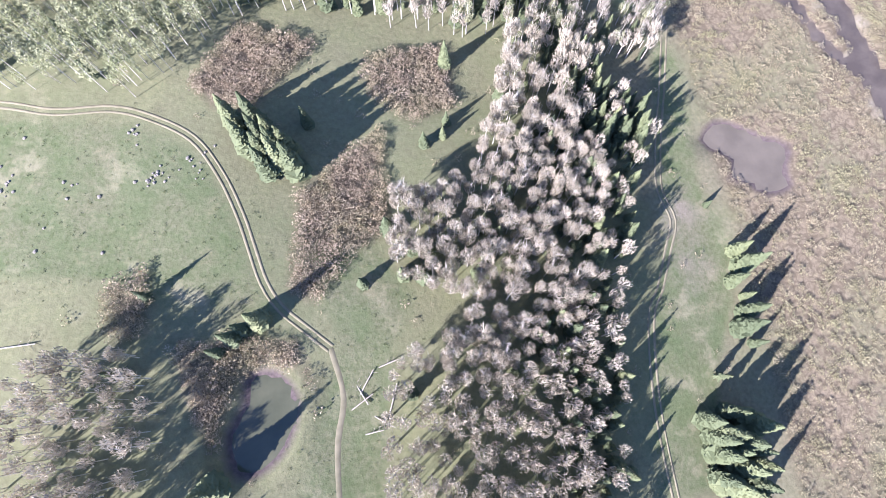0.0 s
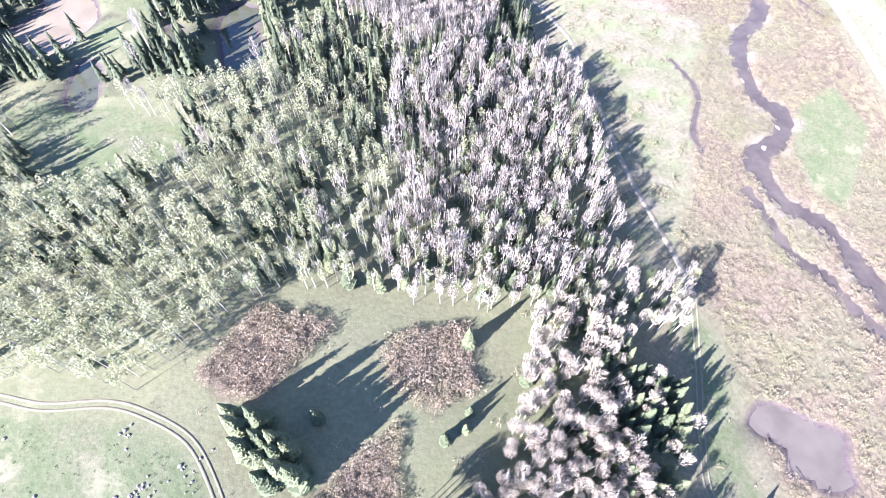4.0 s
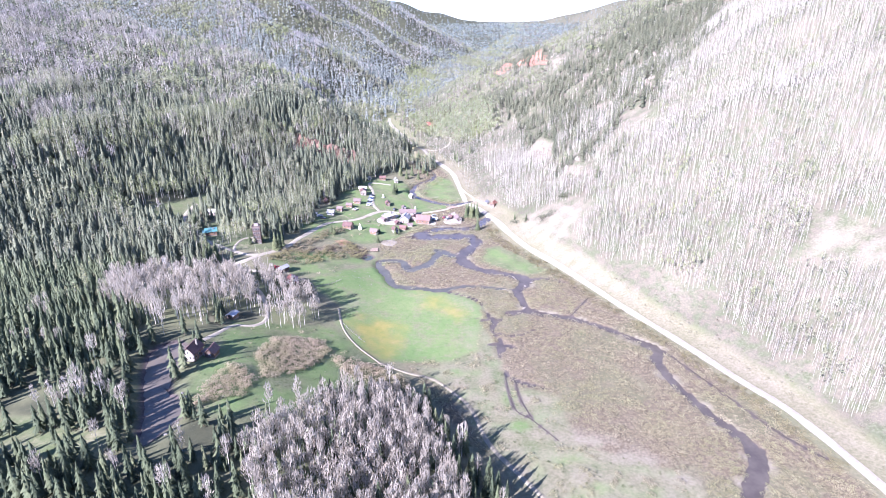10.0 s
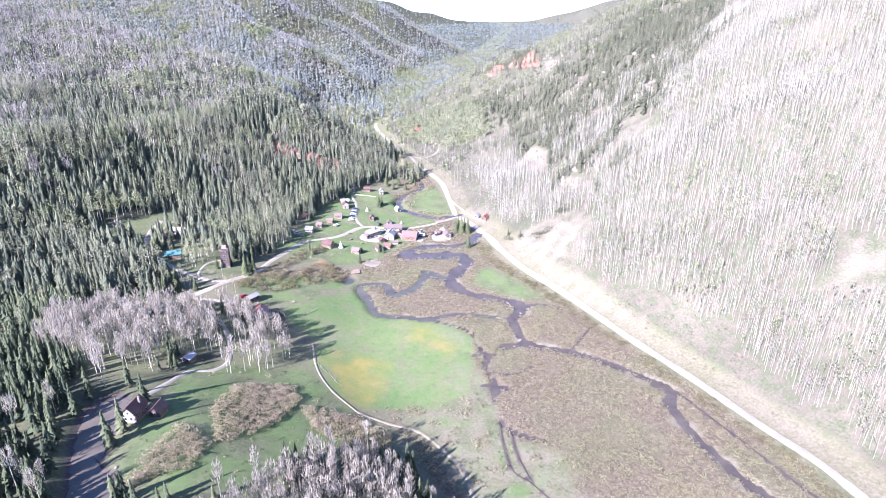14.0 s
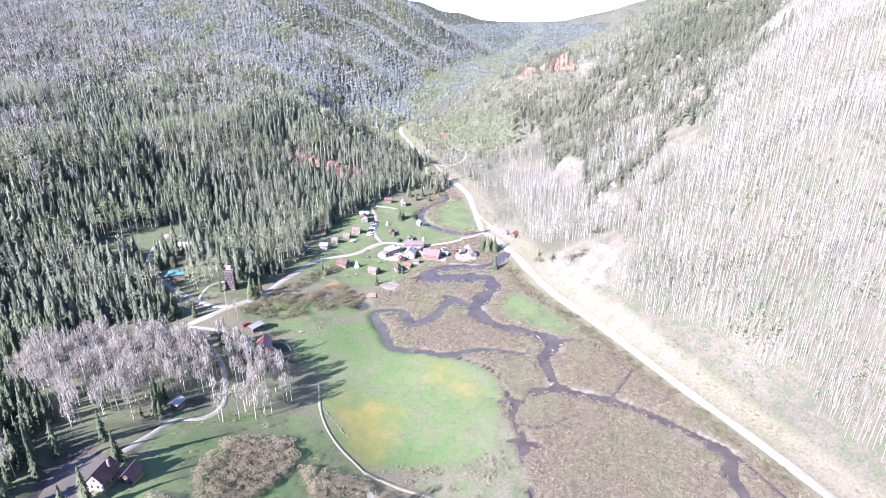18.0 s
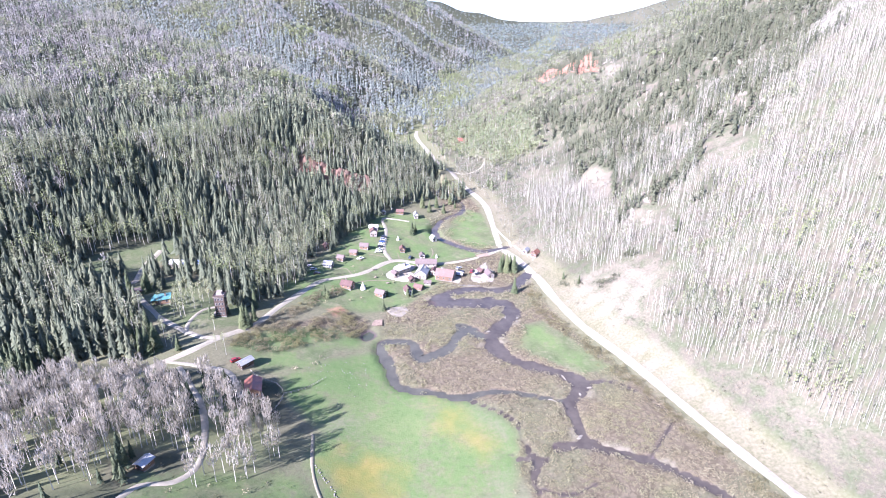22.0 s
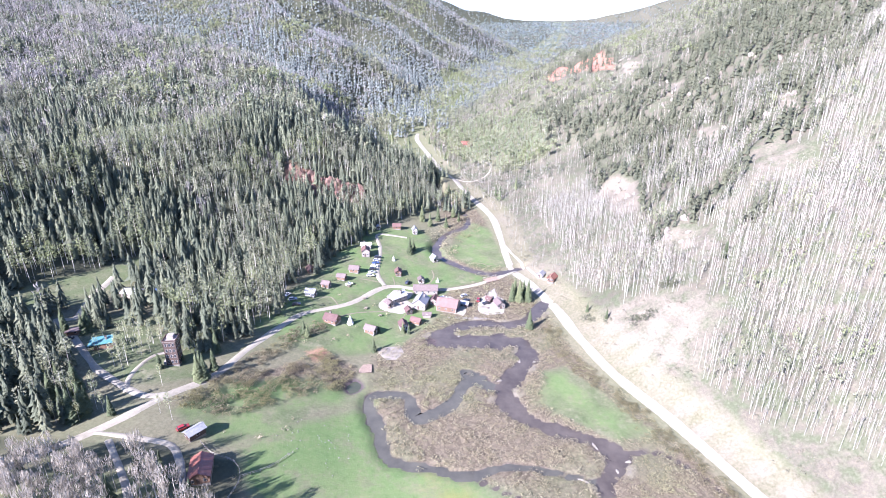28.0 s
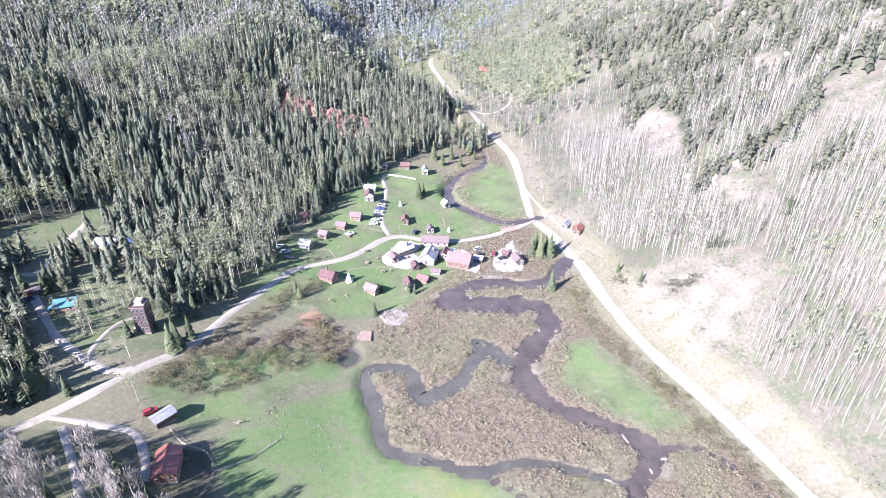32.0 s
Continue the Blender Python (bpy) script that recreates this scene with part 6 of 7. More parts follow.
for k, (x, y, ln, tn) in enumerate(((-18, -6, 9, 35), (-16, -1, 7, 60), (-13, -9, 8, -30), (-17, -3, 6, 120), (-12, 3, 7, 20), (-10, -5, 8, 75), (-15, -12, 6, 10), (-12, 109, 8, 70), (-88, 8, 9, 5))):
    b = Bits()
    b.stem((-ln / 2, 0, 0), (ln / 2, 0.2, 0.1), 0.2, 0.1, 0, 7)
    for j in range(4):
        b.stem((ln * (0.1 + 0.1 * j), 0.1, 0.05), (ln * (0.2 + 0.1 * j), (-1) ** j * 1.2, 0.5), 0.05, 0.02, 0, 3)
    o = new("fallen_log", mesh_of("fallen_log", *b.done()[:2], [POLE]))
    o.matrix_world = pose(x, y, float(land(x, y)) + 0.12, 0, 0, tn)
    tagged(o, "fallen grey tree trunk lying in the grass", "log", "fallen logs")


# ---- woods on the bench ----
SPRUCES = [spruce(s, 16, 11) for s in (1, 2, 3, 4, 5)]
SPRUCES_MID = [skirts(s, 8, 5, 0.15) for s in (11, 12, 13, 14, 15)]
SPRUCES_FAR = [skirts(s, 6, 4, 0.145) for s in (21, 22, 23, 24, 25)]
SPRUCES_DRY = [skirts(s, 4, 3, 0.135) for s in (26, 27, 28)]
SPRUCES_LEAN = [skirts(s, 3, 3, 0.125) for s in (29, 30, 33)]
SPRUCES_HORIZON = [skirts(s, 2, 3, 0.13) for s in (31, 32)]
ASPENS = [aspen(s, 18, 640, broad=0.8, crown=(0.135, 0.22)) for s in (1, 2, 3, 4, 5)]
ASPENS_RIM = [aspen(s, 4, 190, 0, 4, 1.8, 1.1, (0.135, 0.21)) for s in (15, 16, 17)]
ASPENS_MID = [aspen(s, 3, 120, 0, 3, 1.5, 1.0, (0.12, 0.27)) for s in (11, 12, 13, 14)]
ASPENS_SLOPE = [aspen(s, 0, 6, 0, 3, 2.0, 0.62, (0.09, 0.26)) for s in (41, 42, 43, 44)]
ASPENS_BRUSHY = [aspen(s, 0, 9, 0, 3, 2.9, 0.5, (0.10, 0.26)) for s in (45, 46, 47)]
ASPENS_HILL = [aspen(s, 0, 30, 0, 3, 4.0, 0.8, (0.14, 0.27)) for s in (31, 32, 33)]
ASPENS_UPPER = [aspen(s, 0, 17, 0, 3, 5.3, 0.8, (0.14, 0.27)) for s in (34, 35, 36)]
GREEN = [aspen(s, 10, 420, 0.0125, girth=1.15, crown=(0.105, 0.28)) for s in (1, 2, 3, 4)]
GREEN_MID = [aspen(s, 2, 150, 0.0215, 3, girth=0.8, crown=(0.115, 0.32)) for s in (11, 12, 13)]
GREEN_WOOD = [aspen(s, 0, 56, 0.031, 3, girth=0.8, crown=(0.12, 0.28)) for s in (51, 52, 53)]
GREEN_SLOPE = [aspen(s, 0, 13, 0.05, 3, girth=0.55, crown=(0.09, 0.28)) for s in (54, 55, 56)]
GREEN_SLIM = [aspen(s, 0, 44, 0.034, 3, girth=0.8, crown=(0.10, 0.3)) for s in (27, 28, 29)]
THICKETS = [bush(s, 124, 0.055) for s in range(30, 36)]
GREEN_HORIZON = [aspen(s, 0, 21, 0.068, 3, girth=0.6, crown=(0.125, 0.29)) for s in (24, 25, 26)]
BUSHES = [bush(s, 78, 0.066) for s in range(6)]
TUFTS = [bush(s, 11, 0.2) for s in range(40, 44)]
WILLOWS = [bush(s, 24, 0.105) for s in range(10, 18)]


def split_tree(name, tpl, mats, wood, crown):
    """A template as two meshes: the trunk and the crown."""
    v, f, m = tpl
    out = []
    for k, part_name in ((0, wood), (1, crown)):
        g = f[m == k]
        ids, inv = np.unique(g, return_inverse=True)
        out.append(mesh_of(part_name, v[ids], inv.reshape(-1, 3), [mats[k]]))
    return out


def trees(name, tpls, mats, x, y, tall, label, group, seed):
    """Trees near the way, each a thing of its own with trunk and crown."""
    r = np.random.RandomState(seed)
    forms = [split_tree(name, t, mats, "trunk", "crown") for t in tpls]
    z = land(x, y)
    for k in range(len(x)):
        e = new(name)
        wide = tall[k] * r.uniform(0.92, 1.15)
        e.matrix_world = Matrix.LocRotScale((x[k], y[k], z[k]), Euler((0, 0, r.uniform(0, 6.28))), (wide, wide, tall[k]))
        tagged(e, label, "tree", group)
        trunk, crown = forms[r.randint(len(forms))]
        for part_name, data in (("trunk", trunk), ("crown", crown)):
            o = new(part_name, data)
            o.parent = e


def bench(x, y):
    return (x < marsh_left(y) - 5) & (y < 345) & ~open_land(x, y) & clear_of(x, y)


def patch(x, y, size, seed):
    return np.clip(0.5 + 0.6 * waves(x, y, size, seed), 0, 1)


def near_first(x, y, count):
    """Sorts out those nearest to the start of the flight line."""
    d = np.hypot(x - 10, (y - 45) * 0.75)
    order = np.argsort(d)
    return order[:count], order[count:]


rs = np.random.RandomState(77)

# bare aspens: the groves and a scattering through the bench woods
def bare_chance(x, y):
    p = np.where(into("grove_near", x, y) > 0, np.clip(0.8 - 0.03 * (x - 34 - 6 * waves(x, y, 25, 34)), 0.2, 0.8), 0.0)
    p = np.where(into("grove_mid", x, y) > 0, 0.85, p)
    p = np.where(into("grove_barn", x, y) > 0, np.clip(0.62 + 0.5 * waves(x, y, 20, 190), 0.1, 0.85), p)
    p = np.where(into("bare", x, y) > 0, 0.8, p)
    mixed = (x > -20) & (y > 95) & (y < 205)
    p = np.where((p == 0) & mixed, 0.5, p)
    p = np.where((p == 0) & (y > 110) & (y < 345), 0.05 * patch(x, y, 50, 21), p)
    return p * bench_ok(x, y)


def bench_ok(x, y):
    return ((x < marsh_left(y) - 5) & (y < 400) & clear_of(x, y, 1.0) & ~(open_land(x, y, 2.0) & (into("grove_near", x, y) < 0) & (into("grove_barn", x, y) < 0) & (into("pond_wood", x, y) < 0) & (into("glade_pond", x, y) < 2))).astype(float)


ax, ay = scatter((-175, 80, -62, 395), 2.9, bare_chance, 1)
ah = rs.uniform(11.5, 17.5, len(ax)) * np.where(into("bare", ax, ay) > 0, 0.76, np.where(ay < 105, 0.84, 1))
close, rest = near_first(ax, ay, 300)
trees("aspen", ASPENS, [BARK, TWIGS], ax[close], ay[close], ah[close], "tall bare aspen with a white trunk and pale twigs", "bare aspens", 3)
south = rest[ay[rest] < 100]
rest = rest[ay[rest] >= 100]
plant_all("aspen_grove", ASPENS_RIM, ax[south], ay[south], ah[south], [BARK, TWIGS], "grove of bare aspens with pale round crowns", "trees", 2)
plant_all("aspen_grove", ASPENS_MID, ax[rest], ay[rest], ah[rest], [BARK, TWIGS_MID], "grove of bare white-trunked aspens", "trees", 4)

# young leafing aspens on the upper bench
def green_chance(x, y):
    p = np.where(into("young", x, y) > 0, np.where(y < 112, 0.92, 0.72), 0.0)
    p = np.where((p == 0) & (y > 95) & (y < 200) & (x > -60), np.where(x > -20, 0.2, 0.45), p)
    p = np.where((p == 0) & (x < -150) & (y > 330) & (y < 400), 0.12, p)
    return p * (bench_ok(x, y) > 0)


gx, gy = scatter((-180, 80, 60, 400), 3.3, green_chance, 5)
gh = rs.uniform(9.5, 15, len(gx))
close, rest = near_first(gx, gy, 120)
trees("leafing_aspen", GREEN, [BARK, LEAVES], gx[close], gy[close], gh[close], "slender aspen in fresh yellow-green leaf", "leafing aspens", 6)
plant_all("leafing_aspen_grove", GREEN_MID, gx[rest], gy[rest], gh[rest], [BARK, LEAVES], "grove of aspens in fresh yellow-green leaf", "trees", 7)

# spruces of the bench
def spruce_chance(x, y):
    east_rim = (into("grove_near", x, y) > 0) & (x > 26)
    p = np.where(east_rim, np.clip(0.35 + 0.022 * (x - 26) + 0.3 * waves(x, y, 25, 33), 0.1, 0.95), np.where(into("grove_near", x, y) > 0, 0.06, 0.0))
    p = np.where((into("grove_mid", x, y) < 0) & (into("grove_mid", x, y) > -16), np.where(x > -12, 0.75, 0.3), p)
    p = np.where(into("grove_mid", x, y) > 0, 0.18, p)
    p = np.where((p == 0) & (x > -20) & (y > 95) & (y < 205), 0.34, p)
    p = np.where((p == 0) & (y > 165) & (y < 345) & (x > -150), np.clip(1.25 * patch(x, y, 42, 31) - 0.1, 0.05, 0.9), p)
    p = np.where((p == 0) & (x <= -150) & (y > 150), np.clip(0.35 + 0.9 * patch(x, y, 60, 32), 0.1, 0.92), p)
    p = np.where((p == 0) & (into("young", x, y) < 0) & (y < 110), 0.008, p)
    p = np.where(into("young", x, y) > 0, np.where(y > 95, 0.42 * patch(x, y, 35, 35), 0.05), p)
    p = np.where(into("grove_barn", x, y) > 0, 0.04, p)
    p = np.where((x > -84) & (y > 288) & (y < 350), 0.02, p)
    p = np.where(into("house_meadow", x, y) > -3, 0, p)
    p = np.where(into("pond_wood", x, y) > 0, 0.6, p)
    p = np.where((into("glade_pond", x, y) > 2) & (x > -190), 0.3 * (waves(x, y, 24, 176) > -0.1), p)
    p = np.where((x < -66) & (y < 62), 0, p)
    return p * (bench_ok(x, y) > 0)


sx, sy = scatter((-330, 80, -62, 400), 3.5, spruce_chance, 8)
sh = rs.uniform(9, 16.5, len(sx)) * np.where(rs.uniform(0, 1, len(sx)) < 0.2, 0.6, 1) * np.where(sy < 105, 0.85, 1)
# tall trees that stand alone or in small clumps by the track, the pond and the path
LONE = [(-46, 59, 17), (-42, 61, 18), (-38, 57, 16), (-36, 51, 19), (-31, 63, 10), (-33, 50, 18), (-44, 55, 17), (-41, 57, 16), (-37, 54, 17), (-35, 55, 15), (-39, 49, 16), (-48, 62, 14), (-40, 53, 15), (-17, 22, 8), (4, 67, 7), (3, 63, 6), (-46, -21, 15),
        (-44, 9, 12), (-39, 13, 13), (-42, 11, 11), (-47, 6, 9), (80, 48, 5), (-2, 60, 8)]
LONE += [(86 + 2 * math.sin(k * 2.3), 34 - 4.4 * k, 13 + 5 * math.sin(k * 1.7)) for k in range(7)] + [(76 + 6 * math.sin(k * 2.1), -10 - 3.2 * k, 15 + 5 * math.sin(k * 1.3)) for k in range(9)]
LONE += [(72, -15, 20), (76, -17, 21), (79, -19, 19), (71, -20, 18), (75, -23, 21), (81, -23, 17), (72, -27, 19), (78, -27, 20), (74, -19, 17), (69, -12, 15)]
lx, ly, lh = (np.array(c, float) for c in zip(*LONE))
trees("spruce", SPRUCES, [SPRUCE_BARK, SPRUCE], lx, ly, lh, "tall dark spruce standing in a clump by the track", "lone spruces", 109)
close, rest = near_first(sx, sy, 250)
trees("spruce", SPRUCES, [SPRUCE_BARK, SPRUCE], sx[close], sy[close], sh[close], "dark green pointed spruce with drooping boughs", "bench spruces", 9)
off_way = (sx[rest] < -165) | (sy[rest] < -20)
for some, kinds in ((rest[~off_way], SPRUCES_MID), (rest[off_way], SPRUCES_FAR)):
    plant_all("spruce_wood", kinds, sx[some], sy[some], sh[some], [SPRUCE_BARK, BENCH], "stand of dark pointed spruces on the bench", "trees", 10, smooth=True)

# ---- forested west side ----
def west_face(x, y):
    face = (x + 240) * -0.79 + (y - 400) * 0.61
    ok = (face > -4 + 6 * waves(x, y, 30, 41)) & (beyond_crest(x, y) < 35) & (x < 30) & ~open_land(x, y) & (y > 380)
    ok |= (into("forest_foot", x, y) > 0) | (into("left_wood", x, y) > 0)
    return ok & clear_of(x, y) & ((into("cliff", x, y) < 0.5) | (waves(x, y, 8, 175) > 0.5))


def aspen_patch(x, y):
    """The share of aspens: scattered clumps below, most of the upper spur, few along the crest's end."""
    p = 0.5 + 0.85 * waves(x, y, 105, 42) + 0.5 * waves(x, y, 34, 43) + np.clip((land(x, y) - 42) / 60, 0, 0.5)
    p = p - 0.9 * np.clip(1 + (beyond_crest(x, y) + 2) / 10, 0, 1) * (x > -240)
    p = p - 0.38 * np.clip((-185 - x) / 50, 0, 1) * np.clip((730 - y) / 60, 0, 1)
    p = np.where(np.hypot((x + 172) / 34, (y - 640) / 22) < 1 + 0.3 * waves(x, y, 20, 47), 0.85, p)
    return np.clip(p, 0.1, 0.86) * np.where(into("left_wood", x, y) > 0, 0.35, np.where(into("forest_foot", x, y) > 0, 0.8, 1))


hx, hy = scatter((-420, 40, 380, 780), 3.7, lambda x, y: west_face(x, y) * 0.85 * (y < 740 + 0.15 * x), 11)
ox, oy = scatter((-860, 40, 400, 1330), 6.2, lambda x, y: west_face(x, y) * 0.9 * ~((y < 740 + 0.15 * x) & (x > -420) & (y > 380)), 111)
up_from = len(hx)
hx, hy = np.concatenate([hx, ox]), np.concatenate([hy, oy])
upper = np.arange(len(hx)) >= up_from
kind = rs.uniform(0, 1, len(hx))
pale_one = kind < aspen_patch(hx, hy)
leaf_one = pale_one & (np.random.RandomState(46).uniform(-0.5, 0.5, len(hx)) + waves(hx, hy, 120, 44) + (58 - land(hx, hy)) / 50 + 2 * (np.hypot(hx + 172, hy - 640) < 36) > 0.1)
for some, kinds, mats, lo, hi, nm, lab, wide in (
        (~pale_one & ~upper & (hy < 640) & (hx > -230), SPRUCES_MID, [SPRUCE_BARK, FOREST], 8, 19, "spruce_forest", "dense dark spruce forest at the foot of the slope", (1.05, 1.45)),
        (~pale_one & ~upper & ~((hy < 640) & (hx > -230)), SPRUCES_FAR, [SPRUCE_BARK, FOREST], 8, 19, "spruce_forest", "dense dark spruce forest on the west slope", (1.05, 1.45)),
        (~pale_one & upper, SPRUCES_DRY, [SPRUCE_BARK, FOREST], 11, 20, "spruce_forest", "dark spruces on the upper spur", (1.1, 1.5)),
        (pale_one & ~leaf_one & ~upper, ASPENS_HILL, [BARK, GREY_TWIGS], 12, 18, "bare_aspen_stand", "grey bare aspens among the spruces", (0.95, 1.25)),
        (pale_one & ~leaf_one & upper, ASPENS_UPPER, [BARK, GREY_TWIGS], 12, 18, "bare_aspen_stand", "grey bare aspens on the upper spur", (1.2, 1.6)),
        (leaf_one & ~upper, GREEN_WOOD, [BARK, HILL_LEAVES], 12, 19, "green_aspen_stand", "pale green aspens among the spruces", (0.95, 1.25)),
        (leaf_one & upper, GREEN_HORIZON, [BARK, HILL_LEAVES], 12, 18, "green_aspen_stand", "pale green aspens on the upper spur", (1.1, 1.5))):
    plant_all(nm, kinds, hx[some], hy[some], rs.uniform(lo, hi, some.sum()) * np.where((beyond_crest(hx[some], hy[some]) > 1) & (hx[some] > -200), 0.6, 1), mats, lab, "trees", 12, squat=wide, smooth="spruce" in nm)

# trees round the tower and the cabins below the slope
tx, ty = scatter((-230, -60, 400, 580), 5.0, lambda x, y: np.where((x > -140) & (x < -86) & (y > 412) & (y < 476), 0.12, 1) * (clear_of(x, y, 2.0) & ~open_land(x, y) & ~west_face(x, y) & (x < marsh_left(y) - 30)) * ~((x > -112) & (y < 470)) * (0.2 + 0.5 * patch(x, y, 40, 51) + 0.45 * (x < -116)), 13)
plant_all("spruce_wood", SPRUCES_MID, tx, ty, rs.uniform(9, 18, len(tx)), [SPRUCE_BARK, FOREST], "spruces around the tower and cabins", "trees", 14, smooth=True)

gx2, gy2 = scatter((-150, -84, 408, 480), 4.0, lambda x, y: clear_of(x, y, 1.5) * np.where(np.hypot((x + 115) / 9, (y - 452) / 18) < 1, 0.7, 0.12) * (x < marsh_left(y) - 30), 87)
plant_all("leafing_aspen_grove", GREEN_MID, gx2, gy2, rs.uniform(8, 13, len(gx2)), [BARK, LEAVES], "thin young aspens round the log tower", "trees", 88)

# far western mountain
def far_west(x, y):
    return (x < np.where(y > 950 + 30 * waves(x, y, 60, 174), road_x(y) + 40, west_foot(y) - 4)) & (beyond_crest(x, y) >= 35)


fx, fy = scatter((-900, 430, 760, 1960), 6.1, lambda x, y: far_west(x, y) * np.where(y > 1400, 0.65, 0.92), 15)
rib = np.cos(6.2832 * (fy + 0.45 * fx + 45 * waves(fx, fy, 420, 4)) / 235)
pale_one = rs.uniform(0, 1, len(fx)) < np.clip(0.48 + 0.5 * waves(fx, fy, 170, 45) + 0.35 * waves(fx, fy, 50, 46) + 0.3 * rib, 0.08, 0.92) * np.where((beyond_crest(fx, fy) < 55) & (fx > -300), 0.2, 1)
fresh = pale_one & ((waves(fx, fy, 140, 48) + rs.uniform(-0.4, 0.4, len(fx)) > 0.25) | (fx > west_foot(fy) - 25))
old = pale_one & ~fresh
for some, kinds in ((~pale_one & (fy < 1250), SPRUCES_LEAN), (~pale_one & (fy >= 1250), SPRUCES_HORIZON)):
    plant_all("far_spruce_forest", kinds, fx[some], fy[some], rs.uniform(12, 21, some.sum()), [SPRUCE_BARK, MOUNTAIN_NEEDLES_HAZED], "spruce forest on the far mountain", "trees", 16, squat=(1.2, 1.7), smooth=True)
plant_all("far_aspen_forest", ASPENS_UPPER, fx[old], fy[old], rs.uniform(11, 16, old.sum()), [BARK, MOUNTAIN_TWIGS_HAZED], "bare aspen forest on the far mountain", "trees", 17, squat=(1.3, 1.8))
plant_all("far_green_aspens", GREEN_HORIZON, fx[fresh], fy[fresh], rs.uniform(10, 15, fresh.sum()), [BARK, HILL_LEAVES], "pale green aspens on the far mountain", "trees", 117, squat=(1.4, 2.0))

# ---- eastern slope ----
def east_bare(x, y):
    e = x - road_x(y)
    edge = table(y, [180, 300, 350, 400, 440, 480, 520, 600, 700], [28, 24, 33, 26, 20, 26, 18, 11, 10]) + 6 * waves(x, y, 35, 61)
    dark = dark_grove(x, y)
    ok = (e > edge) & ~open_land(x, y, -2.0)
    return ok * np.where(dark < 0.5, 1, 0.12) * np.clip(0.9 - 0.25 * waves(x, y, 80, 62), 0.3, 1)


def dark_grove(x, y):
    """Where conifers stand on the dry slope."""
    up = land(x, y) - marsh(y)
    g = np.where(into("conifers", x, y) > -4 + 5 * waves(x, y, 15, 68), 0.5 + 0.5 * waves(x, y, 34, 69), 0)
    g = np.maximum(g, np.where(into("east_grove", x, y) > 0, 0.44 + 0.5 * waves(x, y, 30, 64), 0))
    g = np.maximum(g, np.clip(1.0 * waves(x, y, 85, 63) + 0.3 * waves(x, y, 24, 64) - 0.1, 0, 1) * (y > 700) * (up > 35))
    g = np.where(into("redhill", x, y) > -10, 0.6, g)
    g = np.maximum(g, np.clip(1.2 * waves(x, y, 80, 65) + 0.2, 0, 1) * (up > 128) * (y > 600))
    return g


ex, ey = scatter((90, 480, 180, 660), 2.2, lambda x, y: east_bare(x, y) * (land(x, y) < 150), 18)
leaf = rs.uniform(0, 1, len(ex)) < np.clip(0.55 * waves(ex, ey, 60, 187) + 0.2 * waves(ex, ey, 18, 188) - 0.05, 0.03, 0.45)
plant_all("east_aspen_wood", ASPENS_SLOPE, ex[~leaf], ey[~leaf], rs.uniform(10, 15, (~leaf).sum()), [SLOPE_BARK, SLOPE_TWIGS], "dense wood of bare white aspens on the sunny slope", "trees", 19, squat=(0.8, 1.25))
plant_all("east_green_aspens", GREEN_SLOPE, ex[leaf], ey[leaf], rs.uniform(8, 13, leaf.sum()), [SLOPE_BARK, HILL_LEAVES], "pale green aspens among the bare ones on the sunny slope", "trees", 189, squat=(0.8, 1.2))
ex, ey = scatter((0, 900, 640, 1500), 6.0, lambda x, y: east_bare(x, y) * 0.85 * (x - road_x(y) < 760), 20)
leaf = (into("green_stand", ex, ey) > -8) | (rs.uniform(0, 1, len(ex)) < 0.45 * (ey > 800))
plant_all("east_aspen_wood", ASPENS_BRUSHY, ex[~leaf], ey[~leaf], rs.uniform(9, 14, (~leaf).sum()), [SLOPE_BARK, SLOPE_TWIGS], "bare pale aspens on the sunny slope", "trees", 21, squat=(1.1, 1.6))
plant_all("east_green_aspens", GREEN_HORIZON, ex[leaf], ey[leaf], rs.uniform(8, 13, leaf.sum()), [SLOPE_BARK, HILL_LEAVES], "light green aspens above the far road", "trees", 22, squat=(1.4, 2.0))
cx, cy = scatter((90, 800, 400, 1600), 4.6, lambda x, y: (dark_grove(x, y) > 0.45) * np.where(y > 900, 0.5, 0.85) * (x > road_x(y) + 30) * (~open_land(x, y) | (into("redhill", x, y) > -10) & (waves(x, y, 14, 70) > 0.25)), 23)
plant_all("dry_slope_conifers", SPRUCES_DRY, cx, cy, rs.uniform(7, 15, len(cx)), [SPRUCE_BARK, FIR_DRY], "dull green conifers on the dry slope", "trees", 24, squat=(1.2, 1.8), smooth=True)

kx, ky = scatter((60, 330, 150, 640), 2.3, lambda x, y: np.where((x - road_x(y) > 7) & (x - road_x(y) < 60), 0.62 * np.clip(0.55 + 0.9 * waves(x, y, 16, 66), 0.05, 1), 0) * np.where(into("scree", x, y) > 2, 0.4, 1) * (into("road_cut", x, y) < 0), 67)
plant_all("slope_scrub", WILLOWS, kx, ky, rs.uniform(0.5, 1.3, len(kx)), [SPRUCE_BARK, SAGE], "low grey-green sagebrush above the road cut", "shrubs", 68, squat=(1.0, 1.8))

